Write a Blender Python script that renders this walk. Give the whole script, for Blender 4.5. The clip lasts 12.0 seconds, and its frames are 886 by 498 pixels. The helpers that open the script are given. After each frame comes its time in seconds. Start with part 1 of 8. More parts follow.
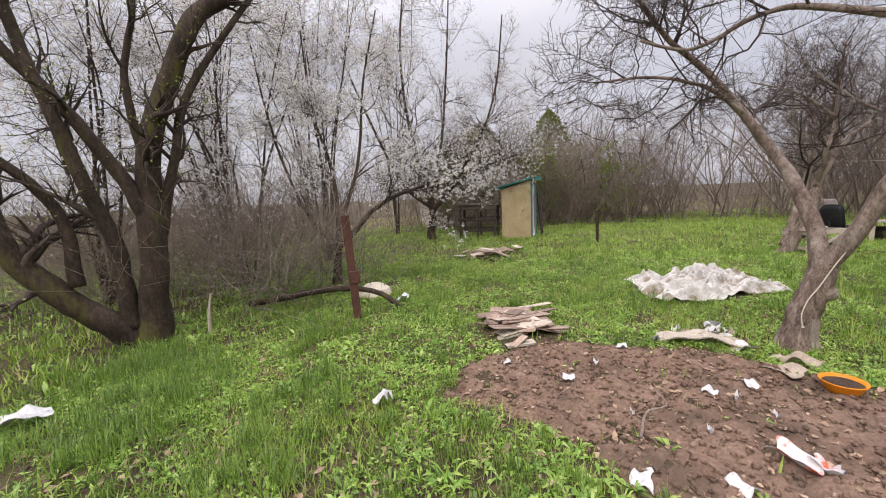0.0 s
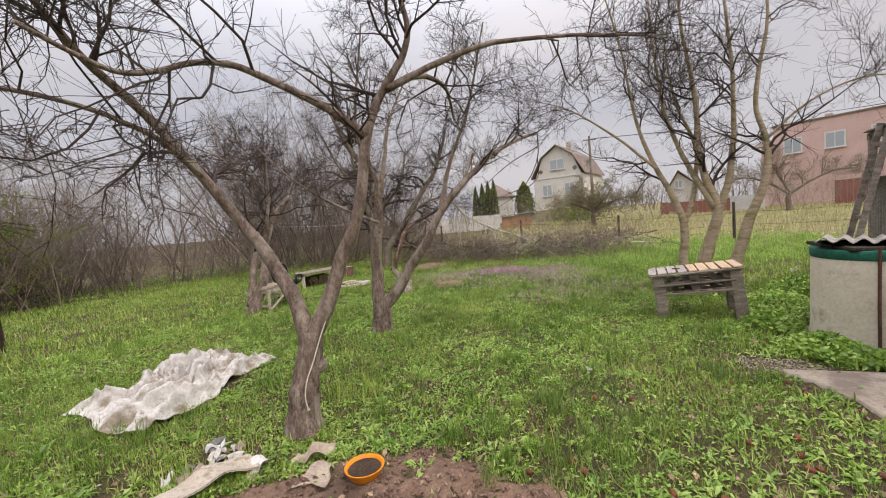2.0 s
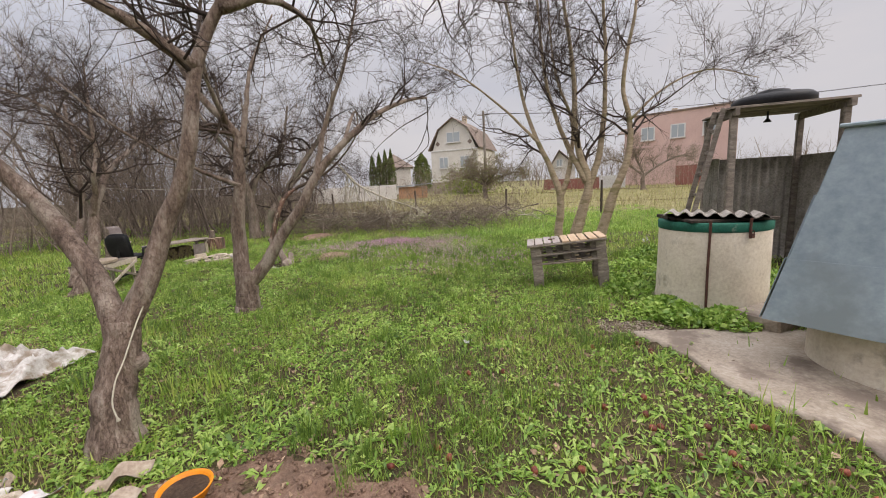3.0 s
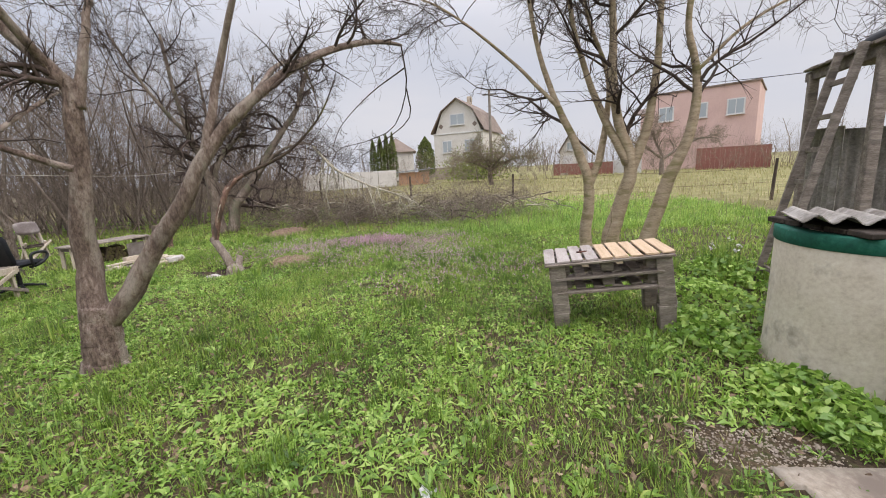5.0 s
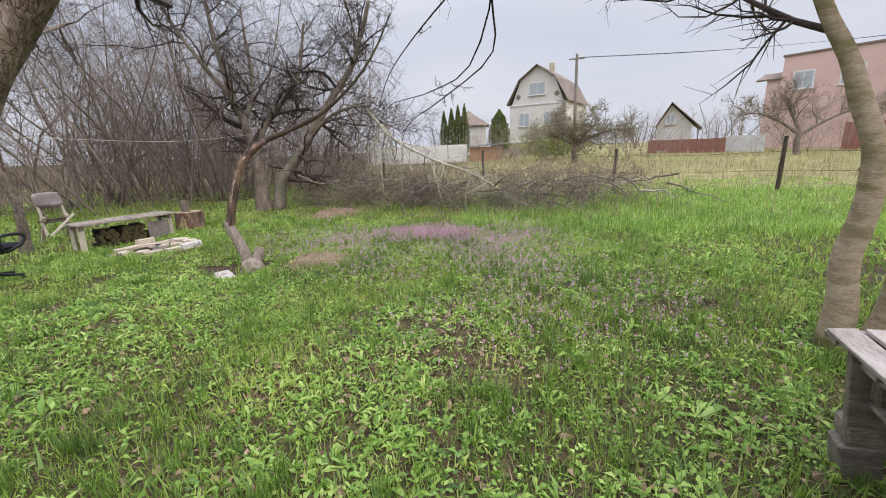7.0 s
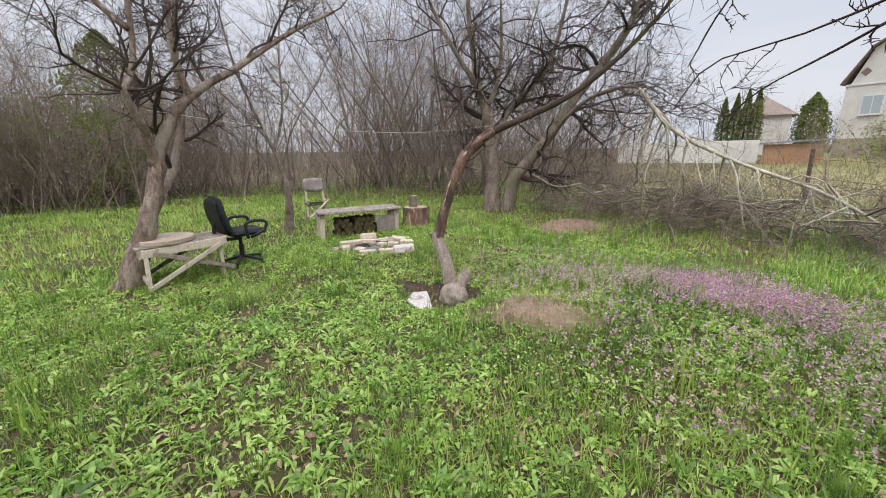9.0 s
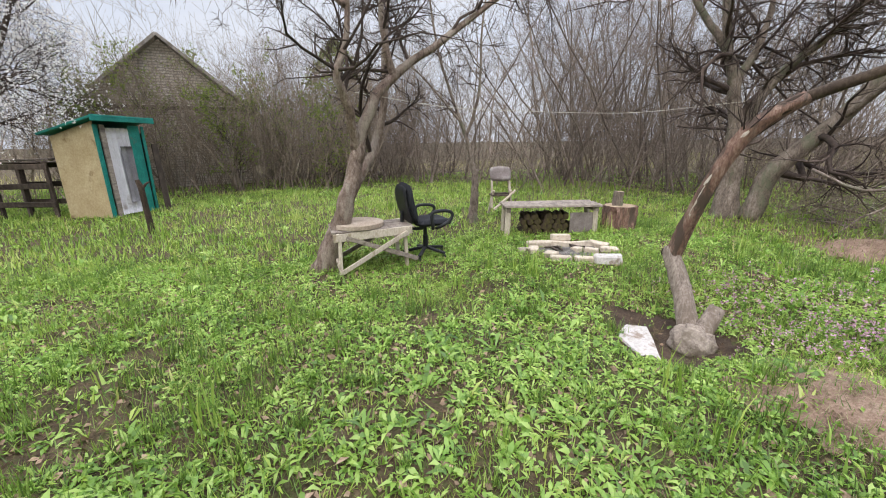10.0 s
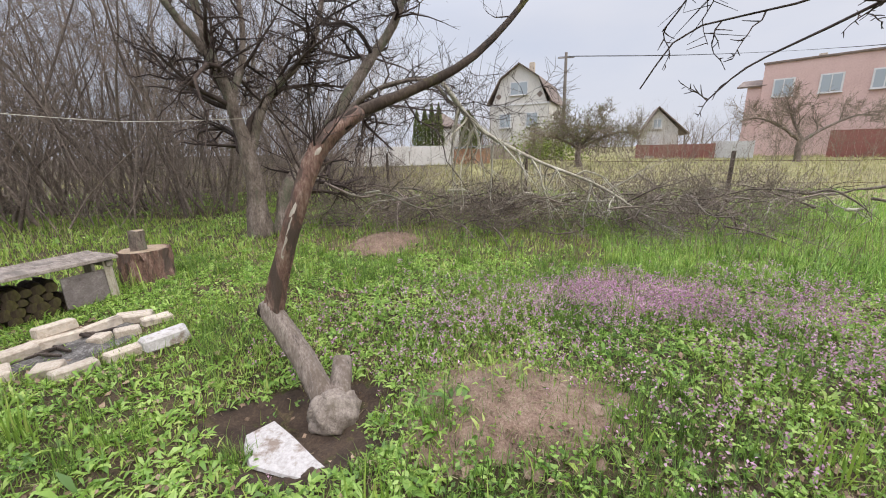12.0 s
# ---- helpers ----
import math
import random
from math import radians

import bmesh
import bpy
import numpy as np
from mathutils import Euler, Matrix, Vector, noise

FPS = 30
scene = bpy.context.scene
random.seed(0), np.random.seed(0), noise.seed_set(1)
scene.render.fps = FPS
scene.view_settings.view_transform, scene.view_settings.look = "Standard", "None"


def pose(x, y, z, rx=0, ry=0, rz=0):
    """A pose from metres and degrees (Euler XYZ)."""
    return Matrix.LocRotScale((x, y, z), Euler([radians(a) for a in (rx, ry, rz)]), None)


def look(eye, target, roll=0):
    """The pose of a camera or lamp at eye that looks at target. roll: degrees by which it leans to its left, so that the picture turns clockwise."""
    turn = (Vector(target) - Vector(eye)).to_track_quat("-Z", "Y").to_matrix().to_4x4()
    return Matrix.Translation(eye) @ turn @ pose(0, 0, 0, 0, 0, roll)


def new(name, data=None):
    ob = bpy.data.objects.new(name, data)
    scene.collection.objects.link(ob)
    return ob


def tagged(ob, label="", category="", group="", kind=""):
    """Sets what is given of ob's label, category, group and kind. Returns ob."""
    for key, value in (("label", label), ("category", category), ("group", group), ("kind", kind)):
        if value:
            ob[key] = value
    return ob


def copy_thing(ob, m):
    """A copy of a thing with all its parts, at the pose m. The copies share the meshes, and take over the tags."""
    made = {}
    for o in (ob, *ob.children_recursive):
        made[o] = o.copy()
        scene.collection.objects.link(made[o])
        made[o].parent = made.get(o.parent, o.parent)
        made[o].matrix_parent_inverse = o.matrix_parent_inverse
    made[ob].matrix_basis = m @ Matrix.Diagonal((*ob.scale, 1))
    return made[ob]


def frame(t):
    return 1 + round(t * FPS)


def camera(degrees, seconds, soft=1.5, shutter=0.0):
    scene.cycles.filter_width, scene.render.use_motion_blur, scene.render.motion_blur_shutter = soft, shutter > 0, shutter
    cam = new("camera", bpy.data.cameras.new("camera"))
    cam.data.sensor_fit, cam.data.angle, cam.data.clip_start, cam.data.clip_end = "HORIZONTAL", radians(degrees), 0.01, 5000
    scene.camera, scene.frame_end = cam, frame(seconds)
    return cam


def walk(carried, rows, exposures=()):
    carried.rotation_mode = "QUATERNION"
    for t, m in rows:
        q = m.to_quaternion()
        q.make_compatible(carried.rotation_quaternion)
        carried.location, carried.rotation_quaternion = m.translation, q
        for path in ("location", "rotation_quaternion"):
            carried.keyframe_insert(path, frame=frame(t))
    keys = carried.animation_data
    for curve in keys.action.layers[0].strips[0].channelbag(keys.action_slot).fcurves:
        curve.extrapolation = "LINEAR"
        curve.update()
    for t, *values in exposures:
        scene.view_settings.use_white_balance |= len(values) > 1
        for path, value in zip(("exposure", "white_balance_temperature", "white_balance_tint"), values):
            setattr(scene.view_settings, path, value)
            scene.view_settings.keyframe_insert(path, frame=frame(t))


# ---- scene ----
cam = camera(97.29, 12.0, soft=1.0)
PATH = [  # seconds, place in metres, yaw, pitch and roll in degrees
    (0.0, 0.154, -0.127, 1.477, -1.01, -7.60, 2.66),
    (0.5, 0.326, 0.259, 1.535, -13.51, -6.84, 3.58),
    (1.0, 0.574, 0.674, 1.496, -29.92, -5.51, 2.83),
    (1.5, 0.832, 0.925, 1.554, -55.52, -4.77, 3.37),
    (2.0, 0.839, 1.029, 1.638, -71.07, -4.08, 4.86),
    (2.5, 0.945, 1.023, 1.617, -76.25, -6.10, 3.84),
    (3.0, 1.274, 0.882, 1.561, -85.76, -9.29, 2.99),
    (3.2, 1.452, 0.756, 1.540, -88.94, -9.94, 2.87),
    (4.8, 3.118, 0.648, 1.508, -85.41, -12.13, 3.04),
    (5.0, 3.404, 0.691, 1.517, -84.83, -11.30, 3.14),
    (5.5, 4.078, 0.770, 1.493, -81.77, -13.01, 2.98),
    (6.0, 4.726, 0.809, 1.467, -75.42, -13.43, 2.85),
    (6.5, 5.291, 0.951, 1.437, -79.07, -14.23, 2.96),
    (6.7, 5.444, 1.046, 1.419, -77.31, -14.24, 2.68),
    (8.3, 6.989, 1.844, 1.447, -62.55, -13.22, 0.84),
    (8.5, 7.075, 1.986, 1.436, -56.89, -13.30, 0.69),
    (9.0, 7.433, 2.321, 1.457, -41.32, -14.11, 0.83),
    (9.5, 7.588, 2.789, 1.432, -28.40, -13.95, -0.42),
    (10.0, 7.641, 3.287, 1.390, -16.18, -15.15, 0.78),
    (10.5, 7.767, 3.757, 1.380, -21.27, -15.60, 1.82),
    (11.0, 8.010, 4.157, 1.392, -45.80, -12.55, 2.32),
    (11.5, 8.308, 4.325, 1.407, -70.84, -11.31, 2.56),
    (12.0, 8.298, 4.401, 1.407, -81.48, -14.06, 1.30),
]
walk(cam, [(t, pose(x, y, z, 90 + pitch, roll, yaw)) for t, x, y, z, yaw, pitch, roll in PATH],
     [(0.0, -0.12, 7000, 14), (1.5, -0.28, 7250, 13), (2.5, -0.29, 7250, 13), (5.0, -0.11, 6850, 11), (6.5, -0.06, 6600, 10), (8.5, -0.05, 6700, 9), (10.0, 0.15, 6650, 8), (12.0, -0.03, 6600, 10)])

# ---- sky and light: an overcast spring day ----
world = bpy.data.worlds.new("overcast_sky")
scene.world = world
world.use_nodes = True
wn, wl = world.node_tree.nodes, world.node_tree.links
SUN_EL, SUN_AZ = 48.0, 215.0
sky = wn.new("ShaderNodeTexSky")
sky.sky_type, sky.sun_disc = "NISHITA", False
sky.sun_elevation, sky.sun_rotation = radians(SUN_EL), radians(SUN_AZ)
sky.air_density, sky.dust_density = 1.0, 3.0
w_co = wn.new("ShaderNodeTexCoord")
w_map = wn.new("ShaderNodeMapping")
w_map.inputs["Scale"].default_value = (1.0, 1.0, 3.0)
w_noise = wn.new("ShaderNodeTexNoise")
w_noise.inputs["Scale"].default_value, w_noise.inputs["Detail"].default_value = 2.2, 6.0
w_ramp = wn.new("ShaderNodeValToRGB")
w_ramp.color_ramp.elements[0].position, w_ramp.color_ramp.elements[0].color = 0.3, (8.1, 8.7, 10.4, 1)
w_ramp.color_ramp.elements[1].position, w_ramp.color_ramp.elements[1].color = 0.72, (9.6, 9.8, 10.9, 1)
w_mix = wn.new("ShaderNodeMixRGB")
w_mix.inputs[0].default_value = 0.86
wl.new(w_co.outputs["Generated"], w_map.inputs[0])
wl.new(w_map.outputs[0], w_noise.inputs["Vector"])
wl.new(w_noise.outputs[0], w_ramp.inputs[0])
wl.new(sky.outputs[0], w_mix.inputs[1])
wl.new(w_ramp.outputs[0], w_mix.inputs[2])
# an overcast sky is brighter overhead than at the horizon
w_sep = wn.new("ShaderNodeSeparateXYZ")
wl.new(w_co.outputs["Generated"], w_sep.inputs[0])
w_up = wn.new("ShaderNodeMapRange")
w_up.interpolation_type = "SMOOTHSTEP"
w_up.inputs[1].default_value, w_up.inputs[2].default_value, w_up.inputs[3].default_value, w_up.inputs[4].default_value = 0.25, 1.0, 1.03, 4.2
wl.new(w_sep.outputs[2], w_up.inputs[0])
w_mul = wn.new("ShaderNodeVectorMath")
w_mul.operation = "SCALE"
wl.new(w_mix.outputs[0], w_mul.inputs[0])
wl.new(w_up.outputs[0], w_mul.inputs["Scale"])
wl.new(w_mul.outputs[0], wn["Background"].inputs["Color"])
wn["Background"].inputs["Strength"].default_value = 0.085
sun = new("sun", bpy.data.lights.new("sun", "SUN"))
sun.data.energy, sun.data.angle, sun.data.color = 1.5, radians(40), (1.0, 0.97, 0.92)
sun_way = Vector((math.sin(radians(SUN_AZ)) * math.cos(radians(SUN_EL)), math.cos(radians(SUN_AZ)) * math.cos(radians(SUN_EL)), math.sin(radians(SUN_EL))))
sun.matrix_world = look(sun_way * 60, (0, 0, 0))
scene.view_settings.exposure = 0.0


# ---- materials ----
def ramp(nt, stops):
    r = nt.nodes.new("ShaderNodeValToRGB")
    e = r.color_ramp.elements
    for i, (p, c) in enumerate(stops):
        q = e[i] if i < 2 else e.new(p)
        q.position, q.color = p, (*c, 1)
    return r


def noise_node(nt, vec, scale, detail=5.0, rough=0.6):
    n = nt.nodes.new("ShaderNodeTexNoise")
    n.inputs["Scale"].default_value, n.inputs["Detail"].default_value, n.inputs["Roughness"].default_value = scale, detail, rough
    nt.links.new(vec, n.inputs["Vector"])
    return n.outputs[0]


def mat(name, base, dark, light, scale=4.0, fine=40.0, rough=0.8, bump=0.4, depth=0.01, metal=0.0, stretch=(1, 1, 1), vary=0.0, stain=None, stain_scale=1.5, stain_at=0.6, gloss=0.3, by="island", cracks=0.0):
    """A worn surface: broad tone, fine grain, relief, and where asked stains and a tone for each piece."""
    m = bpy.data.materials.new(name)
    m.use_nodes = True
    nt = m.node_tree
    bsdf = nt.nodes["Principled BSDF"]
    co = nt.nodes.new("ShaderNodeTexCoord")
    mp = nt.nodes.new("ShaderNodeMapping")
    mp.inputs["Scale"].default_value = stretch
    nt.links.new(co.outputs["Object"], mp.inputs[0])
    vec = mp.outputs[0]
    if vary:
        add = nt.nodes.new("ShaderNodeVectorMath")
        add.operation = "MULTIPLY_ADD"
        geo = nt.nodes.new("ShaderNodeNewGeometry") if by == "island" else nt.nodes.new("ShaderNodeObjectInfo")
        rnd = geo.outputs["Random Per Island" if by == "island" else "Random"]
        nt.links.new(rnd, add.inputs[0])
        add.inputs[1].default_value = (17.0, 31.0, 23.0)
        nt.links.new(vec, add.inputs[2])
        vec = add.outputs[0]
    broad, grain = noise_node(nt, vec, scale), noise_node(nt, vec, fine, 4.0, 0.7)
    mixv = nt.nodes.new("ShaderNodeMath")
    mixv.operation = "MULTIPLY_ADD"
    nt.links.new(grain, mixv.inputs[0])
    mixv.inputs[1].default_value = 0.5
    half = nt.nodes.new("ShaderNodeMath")
    half.operation = "MULTIPLY"
    half.inputs[1].default_value = 0.5
    nt.links.new(broad, half.inputs[0])
    nt.links.new(half.outputs[0], mixv.inputs[2])
    rp = ramp(nt, [(0.34, dark), (0.66, light), (0.5, base)])
    nt.links.new(mixv.outputs[0], rp.inputs[0])
    col = rp.outputs[0]
    if stain:
        sr = ramp(nt, [(stain_at - 0.06, (0, 0, 0)), (stain_at + 0.06, (1, 1, 1))])
        nt.links.new(noise_node(nt, vec, stain_scale, 6.0, 0.65), sr.inputs[0])
        mx = nt.nodes.new("ShaderNodeMixRGB")
        nt.links.new(sr.outputs[0], mx.inputs[0])
        nt.links.new(col, mx.inputs[1])
        mx.inputs[2].default_value = (*stain, 1)
        col = mx.outputs[0]
    if vary:
        hs = nt.nodes.new("ShaderNodeHueSaturation")
        mr = nt.nodes.new("ShaderNodeMapRange")
        nt.links.new(rnd, mr.inputs[0])
        mr.inputs[3].default_value, mr.inputs[4].default_value = 1 - vary, 1 + vary
        nt.links.new(mr.outputs[0], hs.inputs["Value"])
        nt.links.new(col, hs.inputs["Color"])
        col = hs.outputs[0]
    height = mixv.outputs[0]
    if cracks:
        warp = nt.nodes.new("ShaderNodeMixRGB")
        warp.inputs[0].default_value = 0.2
        wob = nt.nodes.new("ShaderNodeTexNoise")
        wob.inputs["Scale"].default_value = cracks * 0.7
        nt.links.new(vec, wob.inputs["Vector"])
        nt.links.new(vec, warp.inputs[1])
        nt.links.new(wob.outputs["Color"], warp.inputs[2])
        vor = nt.nodes.new("ShaderNodeTexVoronoi")
        vor.feature = "DISTANCE_TO_EDGE"
        vor.inputs["Scale"].default_value = cracks
        nt.links.new(warp.outputs[0], vor.inputs["Vector"])
        cr = ramp(nt, [(0.0, (0.66, 0.63, 0.61)), (0.1, (1, 1, 1)), (0.03, (0.84, 0.83, 0.81))])
        nt.links.new(vor.outputs["Distance"], cr.inputs[0])
        cm = nt.nodes.new("ShaderNodeMixRGB")
        cm.blend_type = "MULTIPLY"
        cm.inputs[0].default_value = 1.0
        nt.links.new(col, cm.inputs[1])
        nt.links.new(cr.outputs[0], cm.inputs[2])
        col = cm.outputs[0]
        hm = nt.nodes.new("ShaderNodeMath")
        hm.operation = "MULTIPLY_ADD"
        hm.inputs[1].default_value = 0.6
        nt.links.new(cr.outputs[0], hm.inputs[0])
        nt.links.new(mixv.outputs[0], hm.inputs[2])
        height = hm.outputs[0]
    nt.links.new(col, bsdf.inputs["Base Color"])
    bsdf.inputs["Roughness"].default_value, bsdf.inputs["Metallic"].default_value = rough, metal
    bsdf.inputs["Specular IOR Level"].default_value = gloss
    bp = nt.nodes.new("ShaderNodeBump")
    bp.inputs["Strength"].default_value, bp.inputs["Distance"].default_value = bump, depth
    nt.links.new(height, bp.inputs["Height"])
    nt.links.new(bp.outputs[0], bsdf.inputs["Normal"])
    return m


def leaf_mat(name, stops, through_light=0.35, gloss=0.04, patch=0.5):
    """Thin leaves and petals: a colour for each leaf, shifting from patch to patch of ground, and light shining through."""
    m = bpy.data.materials.new(name)
    m.use_nodes = True
    nt = m.node_tree
    nt.nodes.remove(nt.nodes["Principled BSDF"])
    g = nt.nodes.new("ShaderNodeNewGeometry")
    co = nt.nodes.new("ShaderNodeTexCoord")
    area = noise_node(nt, co.outputs["Object"], patch, 3.0)
    mv = nt.nodes.new("ShaderNodeMath")
    mv.operation = "MULTIPLY_ADD"
    nt.links.new(area, mv.inputs[0])
    mv.inputs[1].default_value = 1.1
    sc = nt.nodes.new("ShaderNodeMath")
    sc.operation = "MULTIPLY_ADD"
    nt.links.new(g.outputs["Random Per Island"], sc.inputs[0])
    sc.inputs[1].default_value, sc.inputs[2].default_value = 0.7, -0.4
    nt.links.new(sc.outputs[0], mv.inputs[2])
    rp = ramp(nt, stops)
    nt.links.new(mv.outputs[0], rp.inputs[0])
    d, t, gl = (nt.nodes.new("ShaderNodeBsdf" + k) for k in ("Diffuse", "Translucent", "Glossy"))
    gl.inputs["Roughness"].default_value = 0.45
    gl.inputs["Color"].default_value = (0.8, 0.85, 0.8, 1)
    nt.links.new(rp.outputs[0], d.inputs[0])
    nt.links.new(rp.outputs[0], t.inputs[0])
    m1, m2 = nt.nodes.new("ShaderNodeMixShader"), nt.nodes.new("ShaderNodeMixShader")
    m1.inputs[0].default_value, m2.inputs[0].default_value = through_light, gloss
    nt.links.new(d.outputs[0], m1.inputs[1])
    nt.links.new(t.outputs[0], m1.inputs[2])
    nt.links.new(m1.outputs[0], m2.inputs[1])
    nt.links.new(gl.outputs[0], m2.inputs[2])
    nt.links.new(m2.outputs[0], nt.nodes["Material Output"].inputs[0])
    return m


EARTH = mat("turf_earth", (0.078, 0.053, 0.03), (0.022, 0.015, 0.009), (0.2, 0.145, 0.085), 7.0, 55, 0.95, 1.0, 0.04, stain=(0.06, 0.062, 0.02), stain_scale=14.0, stain_at=0.56)
# beyond the lawn last year's pale thatch covers the earth
ent = EARTH.node_tree
e_co, e_sep, e_far, e_mix = (ent.nodes.new("ShaderNode" + k) for k in ("TexCoord", "SeparateXYZ", "MapRange", "MixRGB"))
ent.links.new(e_co.outputs["Object"], e_sep.inputs[0])
ent.links.new(e_sep.outputs[0], e_far.inputs[0])
e_far.inputs[1].default_value, e_far.inputs[2].default_value = 12.5, 18.0
e_th = ramp(ent, [(0.35, (0.13, 0.12, 0.05)), (0.65, (0.34, 0.29, 0.155)), (0.5, (0.215, 0.2, 0.08))])
ent.links.new(noise_node(ent, e_co.outputs["Object"], 1.6, 8.0, 0.75), e_th.inputs[0])
e_bsdf = ent.nodes["Principled BSDF"]
e_old = e_bsdf.inputs["Base Color"].links[0].from_socket
e_open, e_and = ent.nodes.new("ShaderNodeMapRange"), ent.nodes.new("ShaderNodeMath")
e_open.inputs[1].default_value, e_open.inputs[2].default_value, e_open.inputs[3].default_value, e_open.inputs[4].default_value = 6.5, 9.5, 1.0, 0.0
e_and.operation = "MULTIPLY"
ent.links.new(e_sep.outputs[1], e_open.inputs[0])
ent.links.new(e_far.outputs[0], e_and.inputs[0])
ent.links.new(e_open.outputs[0], e_and.inputs[1])
ent.links.new(e_and.outputs[0], e_mix.inputs[0])
ent.links.new(e_old, e_mix.inputs[1])
ent.links.new(e_th.outputs[0], e_mix.inputs[2])
ent.links.new(e_mix.outputs[0], e_bsdf.inputs["Base Color"])
SOIL = mat("dug_soil", (0.225, 0.142, 0.1), (0.095, 0.057, 0.041), (0.345, 0.235, 0.175), 5.0, 45, 0.95, 1.0, 0.04, stain=(0.13, 0.085, 0.06), stain_scale=2.5, stain_at=0.56)
DARK_SOIL = mat("dark_soil", (0.055, 0.036, 0.024), (0.025, 0.017, 0.012), (0.1, 0.068, 0.045), 6, 60, 0.95, 0.9, 0.02)
BARK = mat("grey_brown_bark", (0.2, 0.158, 0.128), (0.08, 0.06, 0.048), (0.36, 0.3, 0.255), 8, 40, 0.9, 1.0, 0.025, stretch=(1, 1, 0.45), stain=(0.15, 0.15, 0.10), stain_scale=3.0, stain_at=0.58, cracks=20.0)
BARK_RED = mat("reddish_bark", (0.215, 0.155, 0.125), (0.075, 0.052, 0.041), (0.4, 0.32, 0.268), 9, 38, 0.9, 1.0, 0.025, stretch=(1, 1, 0.42), stain=(0.36, 0.3, 0.25), stain_scale=5.0, stain_at=0.56, cracks=26.0)
BARK_DARK = mat("dark_mossy_bark", (0.045, 0.03, 0.021), (0.016, 0.011, 0.008), (0.095, 0.068, 0.046), 6, 40, 0.9, 1.0, 0.015, stretch=(1, 1, 0.45), stain=(0.1, 0.095, 0.02), stain_scale=2.0, stain_at=0.62)
BARK_OLIVE = mat("smooth_olive_bark", (0.36, 0.28, 0.19), (0.18, 0.135, 0.09), (0.5, 0.41, 0.3), 6, 34, 0.85, 0.9, 0.012, stretch=(1, 1, 3.5), stain=(0.2, 0.17, 0.08), stain_scale=2.0, stain_at=0.58)
TWIG = mat("twig_bark", (0.058, 0.041, 0.034), (0.026, 0.018, 0.015), (0.105, 0.077, 0.063), 3, 30, 0.9, 0.2, 0.004, vary=0.35)
TWIG_PALE = mat("dry_twig", (0.22, 0.175, 0.13), (0.11, 0.085, 0.062), (0.36, 0.3, 0.235), 3, 30, 0.9, 0.2, 0.004, vary=0.35)
LICHEN = mat("lichen_grey_branch", (0.4, 0.365, 0.285), (0.2, 0.175, 0.13), (0.56, 0.53, 0.44), 5, 30, 0.9, 0.4, 0.006, vary=0.25)
THICKET = mat("thicket_bark", (0.2, 0.158, 0.128), (0.09, 0.068, 0.054), (0.34, 0.285, 0.24), 0.8, 20, 0.95, 0.3, 0.01, vary=0.4)
DEADWOOD = mat("stripped_dead_wood", (0.25, 0.2, 0.165), (0.085, 0.065, 0.053), (0.42, 0.355, 0.3), 3.0, 11, 0.85, 1.0, 0.018, stretch=(7, 7, 0.9), stain=(0.17, 0.13, 0.1), stain_scale=1.6, stain_at=0.58)
PEELBARK = mat("peeling_red_bark", (0.2, 0.115, 0.085), (0.07, 0.042, 0.034), (0.38, 0.27, 0.215), 6, 30, 0.9, 1.0, 0.025, stretch=(3, 3, 0.7), stain=(0.1, 0.07, 0.055), stain_scale=4.0, stain_at=0.52)
KNOTWOOD = mat("knotted_root_wood", (0.27, 0.22, 0.18), (0.11, 0.085, 0.068), (0.42, 0.355, 0.295), 9, 45, 0.88, 1.0, 0.02, stain=(0.2, 0.16, 0.125), stain_scale=7.0, stain_at=0.55)
GREYWOOD = mat("weathered_grey_wood", (0.215, 0.178, 0.148), (0.085, 0.067, 0.055), (0.36, 0.312, 0.27), 3, 26, 0.85, 0.6, 0.004, stretch=(6, 1.0, 6), vary=0.22, stain=(0.13, 0.11, 0.095), stain_scale=1.6, stain_at=0.6, by="object")
PALEWOOD = mat("whitewashed_wood", (0.5, 0.43, 0.35), (0.3, 0.245, 0.19), (0.64, 0.58, 0.5), 4, 30, 0.8, 0.5, 0.003, stretch=(3, 3, 1), vary=0.15, stain=(0.3, 0.24, 0.17), stain_scale=4, stain_at=0.58, by="object")
TOPGREY = mat("bleached_grey_board", (0.36, 0.315, 0.29), (0.2, 0.165, 0.145), (0.47, 0.43, 0.4), 3, 26, 0.85, 0.6, 0.004, stretch=(1.0, 6, 6), vary=0.12, by="object")
NEWWOOD = mat("new_pine", (0.5, 0.365, 0.245), (0.36, 0.25, 0.155), (0.6, 0.465, 0.335), 2, 20, 0.7, 0.3, 0.002, stretch=(0.9, 8, 8), vary=0.12, by="object")
SPLITWOOD = mat("broken_shingle", (0.3, 0.215, 0.165), (0.14, 0.095, 0.075), (0.46, 0.35, 0.28), 4, 30, 0.9, 0.6, 0.004, stretch=(1, 5, 1), vary=0.35, by="object")
DARKWOOD = mat("dark_old_wood", (0.06, 0.045, 0.035), (0.025, 0.02, 0.016), (0.13, 0.1, 0.08), 3, 30, 0.9, 0.6, 0.005, stretch=(4, 4, 1), vary=0.3, by="object")
PLY = mat("stained_plywood", (0.42, 0.33, 0.19), (0.3, 0.22, 0.11), (0.53, 0.44, 0.28), 2, 22, 0.85, 0.3, 0.003, stain=(0.2, 0.13, 0.06), stain_scale=2.2, stain_at=0.62)
